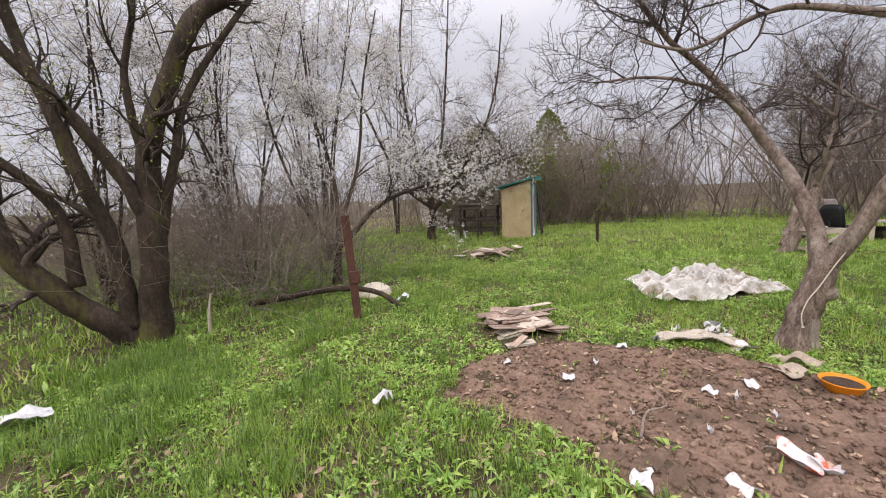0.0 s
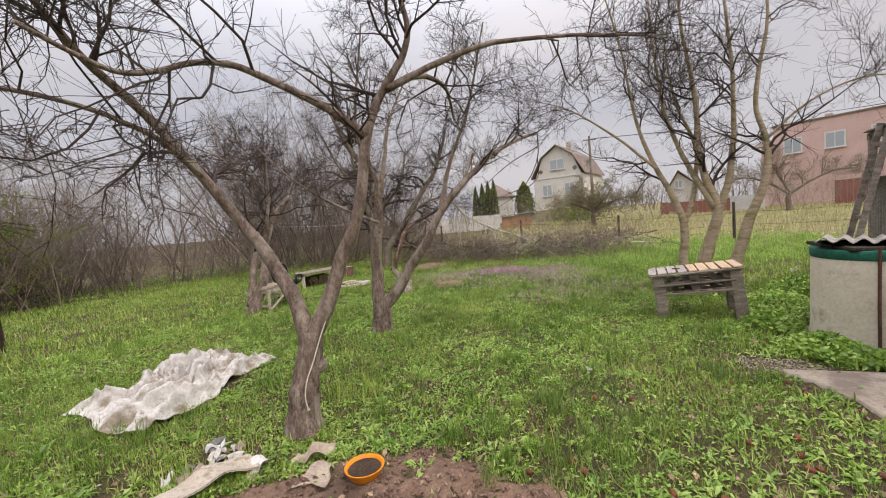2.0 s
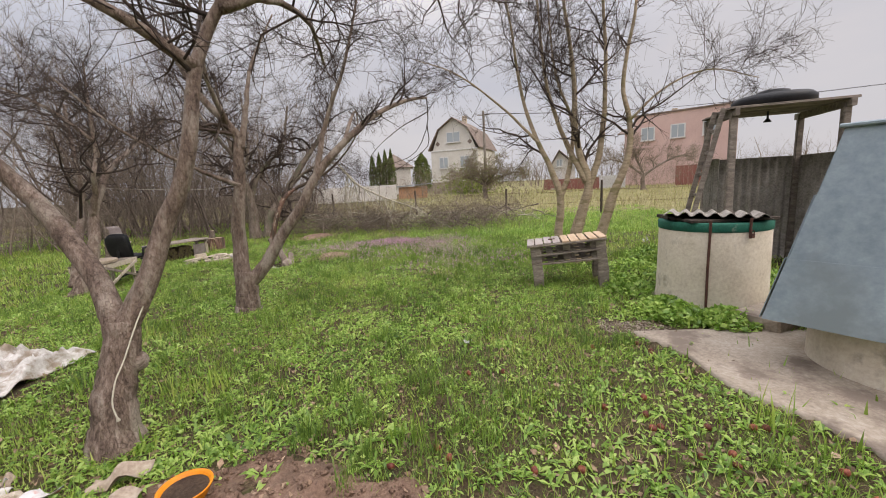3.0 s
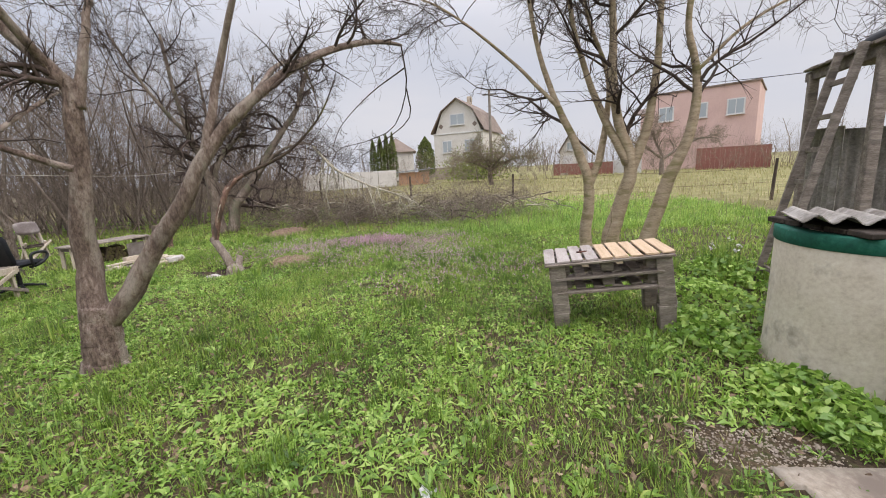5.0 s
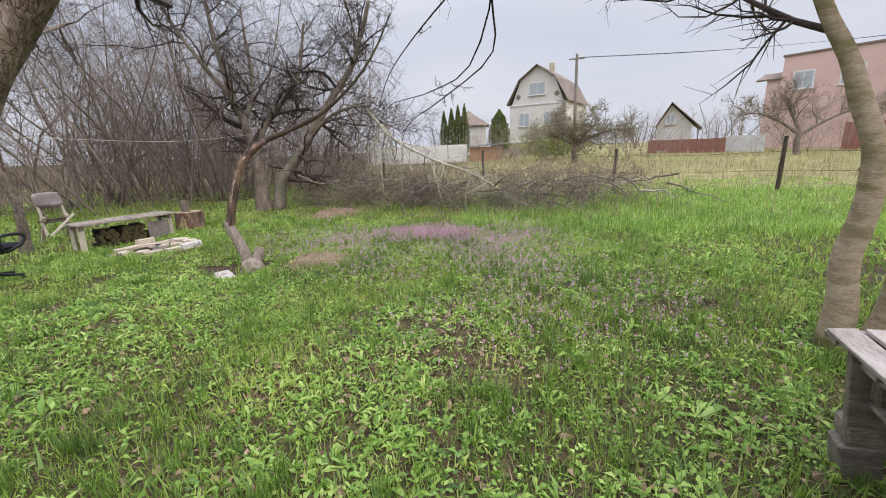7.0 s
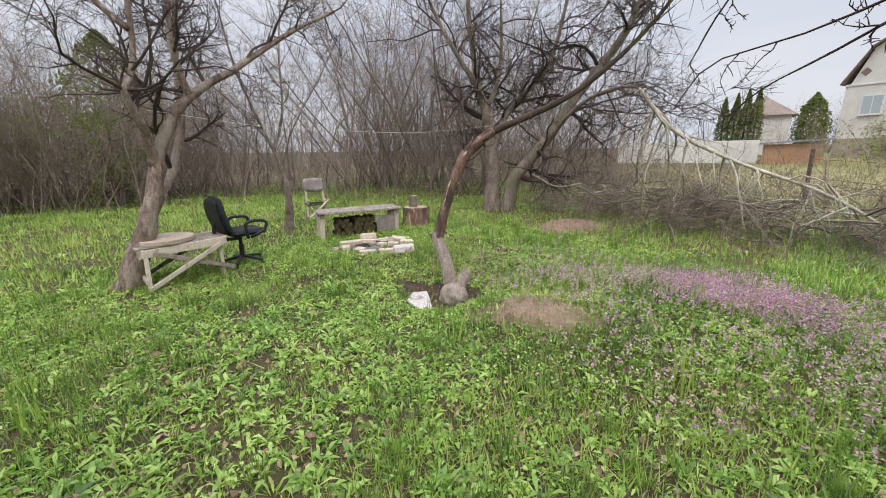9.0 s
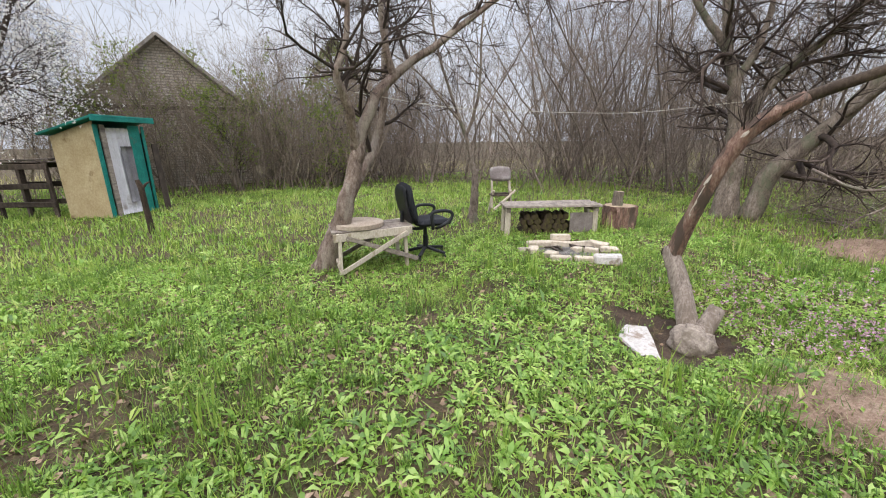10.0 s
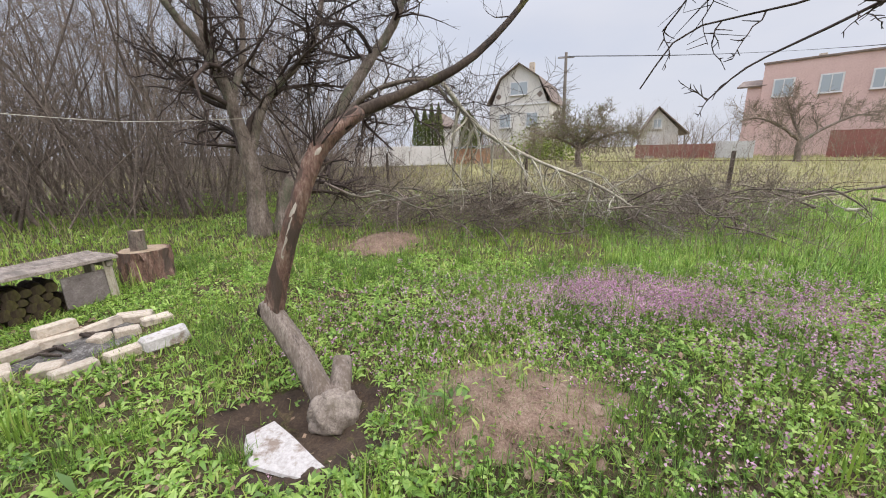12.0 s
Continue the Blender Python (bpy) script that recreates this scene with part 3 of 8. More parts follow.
def inside_soil(x, y):
    """How far inside the dug bed's wavering outline a place lies; below zero outside."""
    x, y = np.asarray(x, dtype=float), np.asarray(y, dtype=float)
    best, inside = np.full(x.shape, 1e9), np.zeros(x.shape, dtype=bool)
    for (xa, ya), (xb, yb) in zip(BED, BED[1:] + BED[:1]):
        t = np.clip(((x - xa) * (xb - xa) + (y - ya) * (yb - ya)) / ((xb - xa) ** 2 + (yb - ya) ** 2), 0, 1)
        best = np.minimum(best, np.hypot(x - xa - t * (xb - xa), y - ya - t * (yb - ya)))
        inside ^= ((ya > y) != (yb > y)) & (x < (xb - xa) * (y - ya) / (yb - ya + 1e-9) + xa)
    return np.where(inside, best, -best) + 0.06 * np.sin(3.1 * x + 1.3 * y) + 0.05 * np.sin(7.3 * y - 4.1 * x) + 0.03 * np.sin(13 * x + 9 * y)


rng = np.random.default_rng(5)
sx, sy = np.meshgrid(np.arange(-0.4, 4.2, 0.035), np.arange(0.4, 4.7, 0.035), indexing="ij")
lump = np.array([[noise.fractal(Vector((a * 2.2, b * 2.2, 0)), 0.9, 2.1, 5) for b in sy[0]] for a in sx[:, 0]])
clod = np.array([[noise.turbulence(Vector((a * 7, b * 7, 3)), 3, False) for b in sy[0]] for a in sx[:, 0]])
mask = np.clip(inside_soil(sx, sy) * 6.0, -1, 1)
sz = ground_z(sx, sy) + np.where(mask > 0, mask * 0.045 + 0.035 * lump * np.clip(mask, 0, 1) + 0.05 * (clod - 0.4) * np.clip(mask, 0, 1), mask * 0.06)
keep = inside_soil(sx, sy) > -0.12
vi = np.arange(sx.size).reshape(sx.shape)
ok = keep[:-1, :-1] & keep[1:, 1:] & keep[1:, :-1] & keep[:-1, 1:]
sq = np.stack([vi[:-1, :-1], vi[1:, :-1], vi[1:, 1:], vi[:-1, 1:]], axis=2)[ok]
soil_bed = tagged(new("soil_bed", fast_mesh("soil_bed", np.stack([sx, sy, sz], 2).reshape(-1, 3), sq, SOIL, smooth=True)), "freshly dug brown soil bed with clods and dead leaves", "soil", kind="structure")


def soil_z(x, y):
    i, j = int(np.clip(round((x + 0.4) / 0.035), 0, sx.shape[0] - 1)), int(np.clip(round((y - 0.4) / 0.035), 0, sx.shape[1] - 1))
    return max(float(sz[i, j]), gz(x, y))


hx, hy = np.meshgrid(np.linspace(9.4, 11.0, 56), np.linspace(4.8, 6.3, 52), indexing="ij")
hole = 1.0 - np.sqrt(((hx - 10.2) / 0.5) ** 2 + ((hy - 5.57) / 0.53) ** 2) + 0.2 * np.sin(9 * hx + 5 * hy) + 0.1 * np.sin(17 * hy - 5 * hx)
hz = ground_z(hx, hy) + np.where(hole > 0, 0.012 + 0.03 * np.array([[noise.turbulence(Vector((a * 9, b * 9, 1)), 3, False) for b in hy[0]] for a in hx[:, 0]]), hole * 0.2)
hk = hole > -0.15
vi = np.arange(hx.size).reshape(hx.shape)
ok = hk[:-1, :-1] & hk[1:, 1:] & hk[1:, :-1] & hk[:-1, 1:]
hq = np.stack([vi[:-1, :-1], vi[1:, :-1], vi[1:, 1:], vi[:-1, 1:]], axis=2)[ok]
tagged(new("soil_pit", fast_mesh("soil_pit", np.stack([hx, hy, hz], 2).reshape(-1, 3), hq, DARK_SOIL, smooth=True)), "dark damp earth dug round a dead tree stump", "soil", kind="structure")


# ---- trees ----
def tree(name, base, limbs, label, bark, seed, levels, twig=TWIG, group="", petals=0, petal_size=0.016, buds=0, bud_size=0.014, sides=12, k=14, category="tree", least=0.003):
    """A bare tree. limbs: (radius at foot, radius at tip, points from the tree's foot), the trunk first; levels: branches per branch, length, angle, lift and droop."""
    rng = np.random.default_rng(seed)
    ob = thing(name, (base[0], base[1], base[2] if len(base) > 2 else gz(base[0], base[1])), label, category, group)
    P, R = [], []
    for i, (r0, r1, pts) in enumerate(limbs):
        line = smooth_line(pts, k)
        rad = r0 + (r1 - r0) * np.linspace(0, 1, k) ** 0.8
        if i == 0:
            rad[:2] *= (1.35, 1.12)
            line[0, 2] -= 0.06
        fine = smooth_line(line + np.concatenate([[np.zeros(3)], rng.normal(0, 0.12, (k - 1, 3)) * (rad[1:] * np.minimum(1.0, np.linalg.norm(np.diff(line, axis=0), axis=1) / (2.2 * rad[1:])))[:, None]]), 3 * k)
        part("trunk" if i == 0 else "limb", Geo().tube(fine, np.interp(np.linspace(0, 1, 3 * k), np.linspace(0, 1, k), rad), sides, 0.028, rng), bark, ob, "", True)
        P.append(line)
        R.append(rad)
    if limbs[0][2][-1][2] < 2.6:
        P, R = P[1:], R[1:]
    P, R = np.array(P), np.array(R)
    chunks, tips = [], []
    for i, (per, length, angle, up, droop, lo) in enumerate(levels):
        P, R = grow(rng, P, R, per, length, angle, up, 8 if i == 0 else (5 if i < 2 else 2), 0.34 if i < 2 else 0.2, lo, 1.0, 0.5 if i == 0 else 0.6, least if i < 2 else least * 0.75, droop)
        chunks.append(tubes(P, R, 5 if i == 0 else (4 if i == 1 else 3)))
        tips.append(P)
    part("crown", fast_mesh("crown", *join(chunks), twig, smooth=True), None, ob, "bare twigs")
    ends = np.concatenate([t[:, 1:].reshape(-1, 3) for t in tips[-2:]])
    if petals:
        c = ends[rng.integers(0, len(ends), petals)] + rng.normal(0, 0.02, (petals, 3))
        part("blossom", fast_mesh("blossom", *flakes(rng, c, petal_size), PETAL), None, ob, "white spring blossom")
    if buds:
        c = ends[rng.integers(0, len(ends), buds)] + rng.normal(0, 0.012, (buds, 3))
        part("young_leaves", fast_mesh("young_leaves", *flakes(rng, c, bud_size), BUD), None, ob, "opening green buds")
    return ob


# the leaning tree beside the dug bed
tree("apple_tree", (3.56, 3.42), [
    (0.145, 0.1, [(0, 0, 0), (0.05, 0.0, 0.35), (0.13, -0.03, 0.62), (0.16, -0.05, 0.86)]),
    (0.085, 0.022, [(0.14, -0.03, 0.72), (0.22, 0.12, 1.1), (0.3, 0.5, 1.62), (0.26, 0.74, 1.93), (0.0, 0.92, 2.45), (-0.34, 1.05, 2.93), (-0.75, 1.0, 3.2), (-1.15, 0.9, 3.6)]),
    (0.085, 0.012, [(0.16, -0.05, 0.8), (0.28, -0.2, 1.15), (0.37, -0.36, 1.57), (0.4, -0.56, 2.03), (0.58, -0.62, 2.72), (0.64, -0.88, 3.15), (0.66, -1.05, 3.45), (0.55, -1.0, 3.9), (0.6, -0.8, 4.7)]),
    (0.046, 0.012, [(0.54, -0.6, 2.6), (0.3, -0.4, 2.8), (0.1, -0.18, 2.95), (-0.15, 0.05, 3.1), (-0.5, 0.14, 3.05), (-1.0, 0.18, 2.82), (-1.5, 0.15, 2.9)]),
    (0.04, 0.012, [(0.62, -0.8, 3.0), (1.0, -1.0, 3.2), (1.5, -1.1, 3.2), (2.1, -1.0, 3.0)]),
    (0.03, 0.01, [(0.05, 0.88, 2.35), (-0.5, 0.7, 2.6), (-1.1, 0.6, 2.7), (-1.7, 0.7, 2.7)]),
    (0.036, 0.008, [(0.62, -0.8, 3.0), (0.9, -1.6, 3.3), (1.2, -2.4, 3.35), (1.3, -3.2, 3.2)]),
], "leaning bare apple tree with scaly grey-brown bark", BARK_RED, 11, [(10, 1.6, 56, 0.16, 0.08, 0.46), (12, 0.6, 58, 0.08, 0.03, 0.1), (9, 0.22, 52, 0.1, 0.0, 0.15)], group="bare orchard trees")
# the forked tree further on, whose long limb arches over the lawn
forked = tree("forked_tree", (6.36, 4.1), [
    (0.165, 0.14, [(0, 0, 0), (0.02, 0, 0.25), (0.05, 0.0, 0.55)]),
    (0.115, 0.03, [(0.04, 0.03, 0.36), (0.1, 0.06, 0.95), (0.14, 0.02, 1.6), (0.2, -0.06, 2.3), (0.12, 0.04, 2.6), (-0.05, 0.3, 3.0), (-0.15, 0.5, 3.6)]),
    (0.1, 0.02, [(0.06, -0.04, 0.4), (0.16, -0.4, 0.85), (0.25, -0.75, 1.32), (0.4, -1.05, 1.88), (0.6, -1.4, 2.3), (1.1, -1.8, 2.75), (1.9, -2.2, 3.1), (2.8, -2.4, 3.3)]),
    (0.03, 0.006, [(0.6, -1.4, 2.3), (1.2, -1.35, 2.72), (2.0, -1.2, 2.98), (2.8, -1.0, 3.05), (3.5, -0.8, 2.95), (4.0, -0.65, 2.7)]),
    (0.05, 0.01, [(0.2, -0.08, 2.25), (0.32, -0.15, 2.8), (0.5, -0.2, 3.4), (0.9, -0.4, 4.2)]),
    (0.03, 0.01, [(0.02, -0.1, 1.75), (-0.3, 0.3, 2.0), (-0.8, 0.7, 2.4), (-1.2, 1.0, 2.9)]),
    (0.045, 0.01, [(0.38, -1.02, 1.85), (0.5, -1.2, 2.6), (0.4, -1.6, 3.4), (0.5, -1.9, 4.6)]),
    (0.04, 0.01, [(0.13, 0.02, 2.55), (-0.4, -0.1, 3.2), (-0.7, -0.5, 4.4)]),
], "low-forked bare tree with rough brown bark and an arching limb", BARK_RED, 12, [(8, 1.15, 58, 0.16, 0.08, 0.5), (10, 0.45, 58, 0.08, 0.04, 0.1), (8, 0.2, 50, 0.1, 0.0, 0.15)], group="bare orchard trees")
rng = np.random.default_rng(66)
boughs = [smooth_line(q, 14) for q in ([(2.8, -2.4, 3.3), (3.6, -2.3, 2.9), (4.3, -1.9, 2.4), (4.55, -1.3, 2.2), (4.62, -0.75, 2.1), (4.64, -0.52, 1.8)], [(3.6, -2.3, 2.9), (4.2, -2.2, 2.5), (4.5, -1.5, 2.1), (4.6, -1.1, 1.9), (4.62, -0.9, 1.72)], [(3.2, -2.35, 3.1), (3.9, -1.6, 2.9), (4.4, -0.9, 2.5), (4.6, -0.6, 2.1)])]
for line in boughs:
    part("bough", Geo().tube(line, np.linspace(0.011, 0.004, 14), 7, 0.1, rng), TWIG, forked, "dark overhanging bough", True)
P1, R1 = grow(rng, np.array(boughs), np.tile(np.linspace(0.014, 0.006, 14), (3, 1)), 5, 0.36, 60, -0.05, 7, 0.5, 0.35, 1.0, 0.6, 0.004, 0.1)
P2, R2 = grow(rng, P1, R1, 7, 0.07, 65, 0.1, 3, 0.2, 0.1, 1.0, 0.8, 0.0035)
part("spur_growth", fast_mesh("spur_growth", *join([tubes(P1, R1, 5), tubes(P2, R2, 4)]), TWIG, smooth=True), None, forked, "knobbly fruiting spurs")["kind"] = "stuff"
# the many-stemmed tree behind the pallet table
many = tree("many_stemmed_tree", (8.75, -1.0), [
    (0.14, 0.008, [(0.0, 0.0, 0.0), (0.03, -0.05, 0.5), (-0.02, -0.15, 1.0), (-0.05, -0.25, 1.5), (0.0, -0.05, 2.2), (0.05, 0.0, 3.4), (0.0, 0.2, 4.8), (0.2, 0.1, 6.6)]),
    (0.1, 0.008, [(0.1, 0.25, 0.0), (0.1, 0.26, 0.6), (0.1, 0.24, 1.25), (0.15, 0.4, 1.8), (0.22, 0.62, 2.3), (0.3, 0.9, 3.2), (0.35, 1.1, 4.6), (0.5, 1.45, 6.2)]),
    (0.115, 0.008, [(-0.1, -0.25, 0.0), (-0.15, -0.45, 0.55), (-0.2, -0.62, 1.25), (-0.24, -0.8, 1.7), (-0.22, -0.9, 2.4), (-0.2, -0.75, 3.2), (-0.2, -0.95, 4.5), (-0.1, -0.85, 6.2)]),
    (0.075, 0.008, [(-0.03, -0.2, 1.2), (-0.1, -0.4, 2.0), (-0.1, -0.5, 3.0), (-0.2, -0.4, 4.6), (-0.1, -0.2, 6.3)]),
    (0.06, 0.008, [(0.1, 0.25, 1.2), (0.15, 0.05, 1.8), (0.2, 0.0, 2.6), (0.25, 0.3, 3.6), (0.3, 0.45, 5.4)]),
    (0.06, 0.008, [(-0.05, -0.2, 1.5), (0.1, 0.15, 2.3), (0.1, 0.45, 3.2), (0.1, 0.6, 4.4), (0.0, 0.7, 5.8)]),
    (0.022, 0.006, [(-0.24, -0.85, 2.5), (-0.3, -1.4, 3.0), (-0.5, -2.0, 3.2), (-0.6, -2.7, 3.0)]),
    (0.03, 0.006, [(0.21, 0.6, 2.27), (0.3, 1.3, 3.0), (0.2, 2.1, 3.6), (0.1, 2.9, 3.9)]),
], "bare tree of many smooth olive-brown stems", BARK_OLIVE, 13, [(11, 1.8, 48, 0.22, 0.0, 0.48), (12, 0.7, 54, 0.1, 0.0, 0.1), (8, 0.28, 50, 0.1, 0.0, 0.15)], group="bare orchard trees")
part("sprout", Geo().tube(smooth_line([(-0.08, 0.05, 0.05), (-0.1, 0.1, 0.4), (-0.2, 0.02, 0.8), (-0.22, 0.06, 1.0)], 12), np.linspace(0.02, 0.004, 12), 8), BARK_OLIVE, many, "thin upright sprout", True)
# the leaning tree beside the round table
tree("leaning_tree", (7.48, 7.95), [
    (0.125, 0.075, [(0, 0, 0), (0.17, -0.08, 0.35), (0.32, -0.14, 0.75), (0.46, -0.1, 1.2), (0.52, -0.08, 1.5)]),
    (0.075, 0.02, [(0.49, -0.09, 1.4), (0.72, -0.12, 1.9), (1.1, 0.0, 2.27), (1.6, 0.05, 2.6), (2.3, 0.1, 3.1), (3.0, 0.2, 3.5)]),
    (0.09, 0.025, [(0.03, 0.05, 0.15), (0.4, 0.22, 0.85), (0.72, 0.42, 1.35), (0.9, 0.48, 1.9), (0.95, 0.55, 2.6), (1.1, 0.7, 3.5)]),
    (0.062, 0.02, [(0.48, -0.1, 1.38), (0.41, -0.28, 1.8), (0.32, -0.42, 2.1), (0.45, -0.4, 2.5), (0.5, -0.4, 3.4)]),
    (0.05, 0.015, [(0.95, -0.05, 2.12), (0.85, -0.05, 2.6), (0.9, 0.0, 3.4), (0.95, 0.0, 4.2)]),
    (0.035, 0.012, [(0.46, -0.4, 2.7), (-0.1, -0.2, 3.2), (-0.9, 0.0, 3.5)]),
], "leaning bare tree with scaly red-brown bark", BARK_RED, 14, [(9, 1.8, 55, 0.12, 0.05, 0.3), (12, 0.6, 56, 0.08, 0.0, 0.1), (9, 0.24, 48, 0.1, 0.0, 0.2)], group="bare orchard trees")
tree("thin_tree", (10.1, 9.9), [
    (0.09, 0.055, [(0, 0, 0), (0.03, -0.02, 0.5), (0.04, -0.03, 0.95)]),
    (0.045, 0.012, [(0.03, -0.02, 0.9), (-0.1, 0.03, 1.45), (-0.3, 0.1, 2.05), (-0.55, 0.2, 2.9), (-0.7, 0.3, 4.0)]),
    (0.03, 0.01, [(-0.12, 0.04, 1.5), (0.1, 0.0, 2.2), (0.15, 0.0, 3.2), (0.3, 0.0, 4.2)]),
    (0.022, 0.008, [(-0.2, 0.06, 1.75), (-0.9, 0.1, 2.5), (-1.5, 0.2, 2.9)]),
], "thin bare tree with a sawn-off limb", BARK, 15, [(9, 0.9, 45, 0.25, 0.0, 0.35), (6, 0.45, 45, 0.15, 0.0, 0.2), (4, 0.22, 45, 0.1, 0.0, 0.2)], group="bare orchard trees")
# twin trunks at the edge of the thicket
tree("twin_trunk_tree", (14.5, 8.5), [
    (0.19, 0.035, [(0, 0.1, 0), (0.0, 0.1, 0.9), (-0.05, 0.15, 1.7), (-0.15, 0.3, 2.5), (-0.3, 0.5, 3.6), (-0.4, 0.6, 5.5)]),
    (0.18, 0.05, [(0.15, -0.2, 0), (0.25, -0.4, 0.8), (0.6, -0.9, 1.6), (1.05, -1.6, 2.8), (1.4, -2.2, 3.8), (1.7, -2.6, 5.2)]),
    (0.09, 0.03, [(0.0, 0.12, 1.4), (0.2, -0.2, 2.3), (0.6, -0.9, 3.2), (0.8, -1.2, 4.6)]),
    (0.08, 0.02, [(-0.1, 0.25, 2.2), (0.2, 0.1, 3.2), (0.3, 0.2, 5.0)]),
    (0.06, 0.015, [(0.6, -0.9, 1.6), (0.5, -1.8, 2.3), (0.4, -2.8, 2.5), (0.2, -3.4, 2.0)]),
    (0.07, 0.02, [(-0.2, 0.4, 2.8), (-0.8, 0.9, 4.0), (-1.2, 1.4, 5.4)]),
], "tall bare tree with two grey-brown trunks", BARK, 16, [(12, 2.4, 56, 0.1, 0.1, 0.2), (13, 0.9, 58, 0.05, 0.06, 0.1), (8, 0.36, 55, 0.05, 0.05, 0.1)], k=16, least=0.004)
# the dark cluster of trunks by the hedge
tree("old_plum_tree", (-3.25, 4.3), [
    (0.16, 0.09, [(0, 0, 0), (0.15, 0.02, 0.6), (0.17, 0.09, 1.45), (0.2, 0.12, 2.2), (0.42, 0.3, 3.0), (0.68, 0.5, 3.7), (1.3, 0.9, 4.3)]),
    (0.15, 0.07, [(-0.05, -0.05, 0.02), (-0.3, -0.26, 0.38), (-0.65, -0.5, 0.85), (-0.85, -0.62, 1.4), (-1.0, -0.7, 2.4), (-1.2, -0.8, 3.6)]),
    (0.1, 0.045, [(-0.08, -0.1, 0.2), (-0.1, -0.12, 0.7), (-0.16, -0.16, 1.4), (-0.35, -0.3, 2.25), (-0.5, -0.4, 3.1), (-0.7, -0.5, 4.2)]),
    (0.09, 0.04, [(0.17, 0.05, 1.35), (-0.05, -0.05, 1.95), (-0.3, -0.25, 2.55), (-0.6, -0.45, 3.05), (-0.9, -0.7, 3.8)]),
    (0.07, 0.03, [(0.16, 0.06, 1.0), (0.27, 0.14, 1.45), (0.38, 0.22, 2.0), (0.55, 0.35, 2.75), (0.9, 0.6, 3.5), (1.4, 1.0, 4.4)]),
    (0.05, 0.02, [(0.18, 0.1, 1.9), (0.1, 0.05, 2.9), (0.25, 0.1, 3.6), (0.3, 0.2, 4.5)]),
    (0.07, 0.03, [(-0.4, -0.35, 0.75), (-0.5, -0.35, 1.6), (-1.0, -0.7, 2.3), (-1.5, -1.0, 2.6)]),
], "old dark tree of several mossy trunks from one root", BARK_DARK, 17, [(7, 1.0, 48, 0.2, 0.0, 0.35), (6, 0.5, 45, 0.15, 0.0, 0.2), (4, 0.25, 45, 0.1, 0.0, 0.2)], buds=2200)
# blossoming trees on the left
tree("blossoming_cherry", (-0.07, 13.7), [
    (0.16, 0.1, [(0, 0, 0), (0.02, 0, 0.5), (0.1, 0, 1.1), (0.0, 0, 1.5)]),
    (0.1, 0.02, [(0.08, 0, 1.0), (-0.2, 0, 2.2), (-0.55, 0, 3.8), (-0.75, 0, 6.2), (-0.5, 0.1, 8.8)]),
    (0.09, 0.02, [(0.1, 0, 1.05), (0.9, 0.0, 2.0), (1.7, 0.0, 3.2), (2.4, 0.0, 5.0), (2.7, 0, 7.4)]),
    (0.09, 0.02, [(0.0, 0, 1.2), (-0.9, -0.1, 2.0), (-1.9, -0.3, 4.2), (-2.8, -0.4, 6.6)]),
    (0.07, 0.02, [(0.05, 0, 1.6), (0.5, 0.4, 3.4), (0.8, 0.5, 6.0), (1.0, 0.6, 8.8)]),
    (0.06, 0.02, [(0.4, 0, 1.5), (1.5, -0.8, 2.3), (2.8, -1.4, 2.7)]),
], "spreading fruit tree in white blossom beside the shed", BARK_DARK, 18, [(19, 2.1, 54, 0.16, 0.06, 0.15), (10, 1.0, 50, 0.12, 0.05, 0.2), (9, 0.4, 48, 0.1, 0.0, 0.2)], petals=26000, petal_size=0.024, k=12)
tree("blossoming_plum", (-1.75, 7.0), [
    (0.09, 0.06, [(0, 0, 0), (0.05, 0.0, 0.5), (0.1, 0.05, 1.0)]),
    (0.05, 0.012, [(0.1, 0.05, 0.9), (0.0, 0.3, 2.0), (-0.3, 0.4, 3.2), (-0.4, 0.4, 4.6)]),
    (0.06, 0.015, [(0.1, 0.05, 0.7), (0.9, 0.2, 1.45), (1.7, 0.4, 1.75), (2.6, 0.5, 2.0)]),
    (0.04, 0.012, [(0.1, 0.05, 1.0), (0.5, 0.2, 2.2), (0.7, 0.2, 3.6), (1.0, 0.2, 4.8)]),
    (0.04, 0.012, [(0.05, 0.0, 0.6), (-0.6, 0.1, 1.6), (-1.0, 0.1, 3.0), (-1.2, 0.1, 4.4)]),
], "young plum tree in white blossom leaning over the hedge", BARK_DARK, 19, [(11, 1.2, 48, 0.2, 0.1, 0.25), (7, 0.6, 48, 0.1, 0.1, 0.2), (5, 0.28, 48, 0.1, 0.0, 0.2)], petals=24000, petal_size=0.017, buds=2500)
for i, (x, y, h) in enumerate([(-3.6, 7.5, 4.8), (-2.6, 9.6, 5.4), (-5.2, 9.5, 5.2), (-5.4, 6.4, 4.4), (-3.8, 12.8, 6.0), (-7.2, 12.5, 5.8), (-1.6, 17.0, 6.5)]):
    r, h = np.random.default_rng(200 + i), h * 1.4
    stems = []
    for q in range(6):
        a, d = r.uniform(0, 6.28), r.uniform(0.25, 0.75)
        top = np.array([math.cos(a) * d * h * 0.3, math.sin(a) * d * h * 0.3, h * r.uniform(0.7, 1.0)])
        stems.append((0.035, 0.008, [(math.cos(a) * 0.08, math.sin(a) * 0.08, 0), top * (0.3, 0.3, 0.4) + r.normal(0, 0.06, 3), top * (0.65, 0.65, 0.72) + r.normal(0, 0.08, 3), top]))
    tree("blossoming_bush", (x, y), stems, "tall thin plum bush in white blossom", BARK_DARK, 210 + i, [(11, 1.2, 45, 0.25, 0.0, 0.12), (6, 0.6, 45, 0.1, 0.0, 0.2), (6, 0.34, 48, 0.1, 0.0, 0.2)], group="blossoming bushes in the hedge", petals=15000, petal_size=0.021, sides=6, k=10, category="bush")


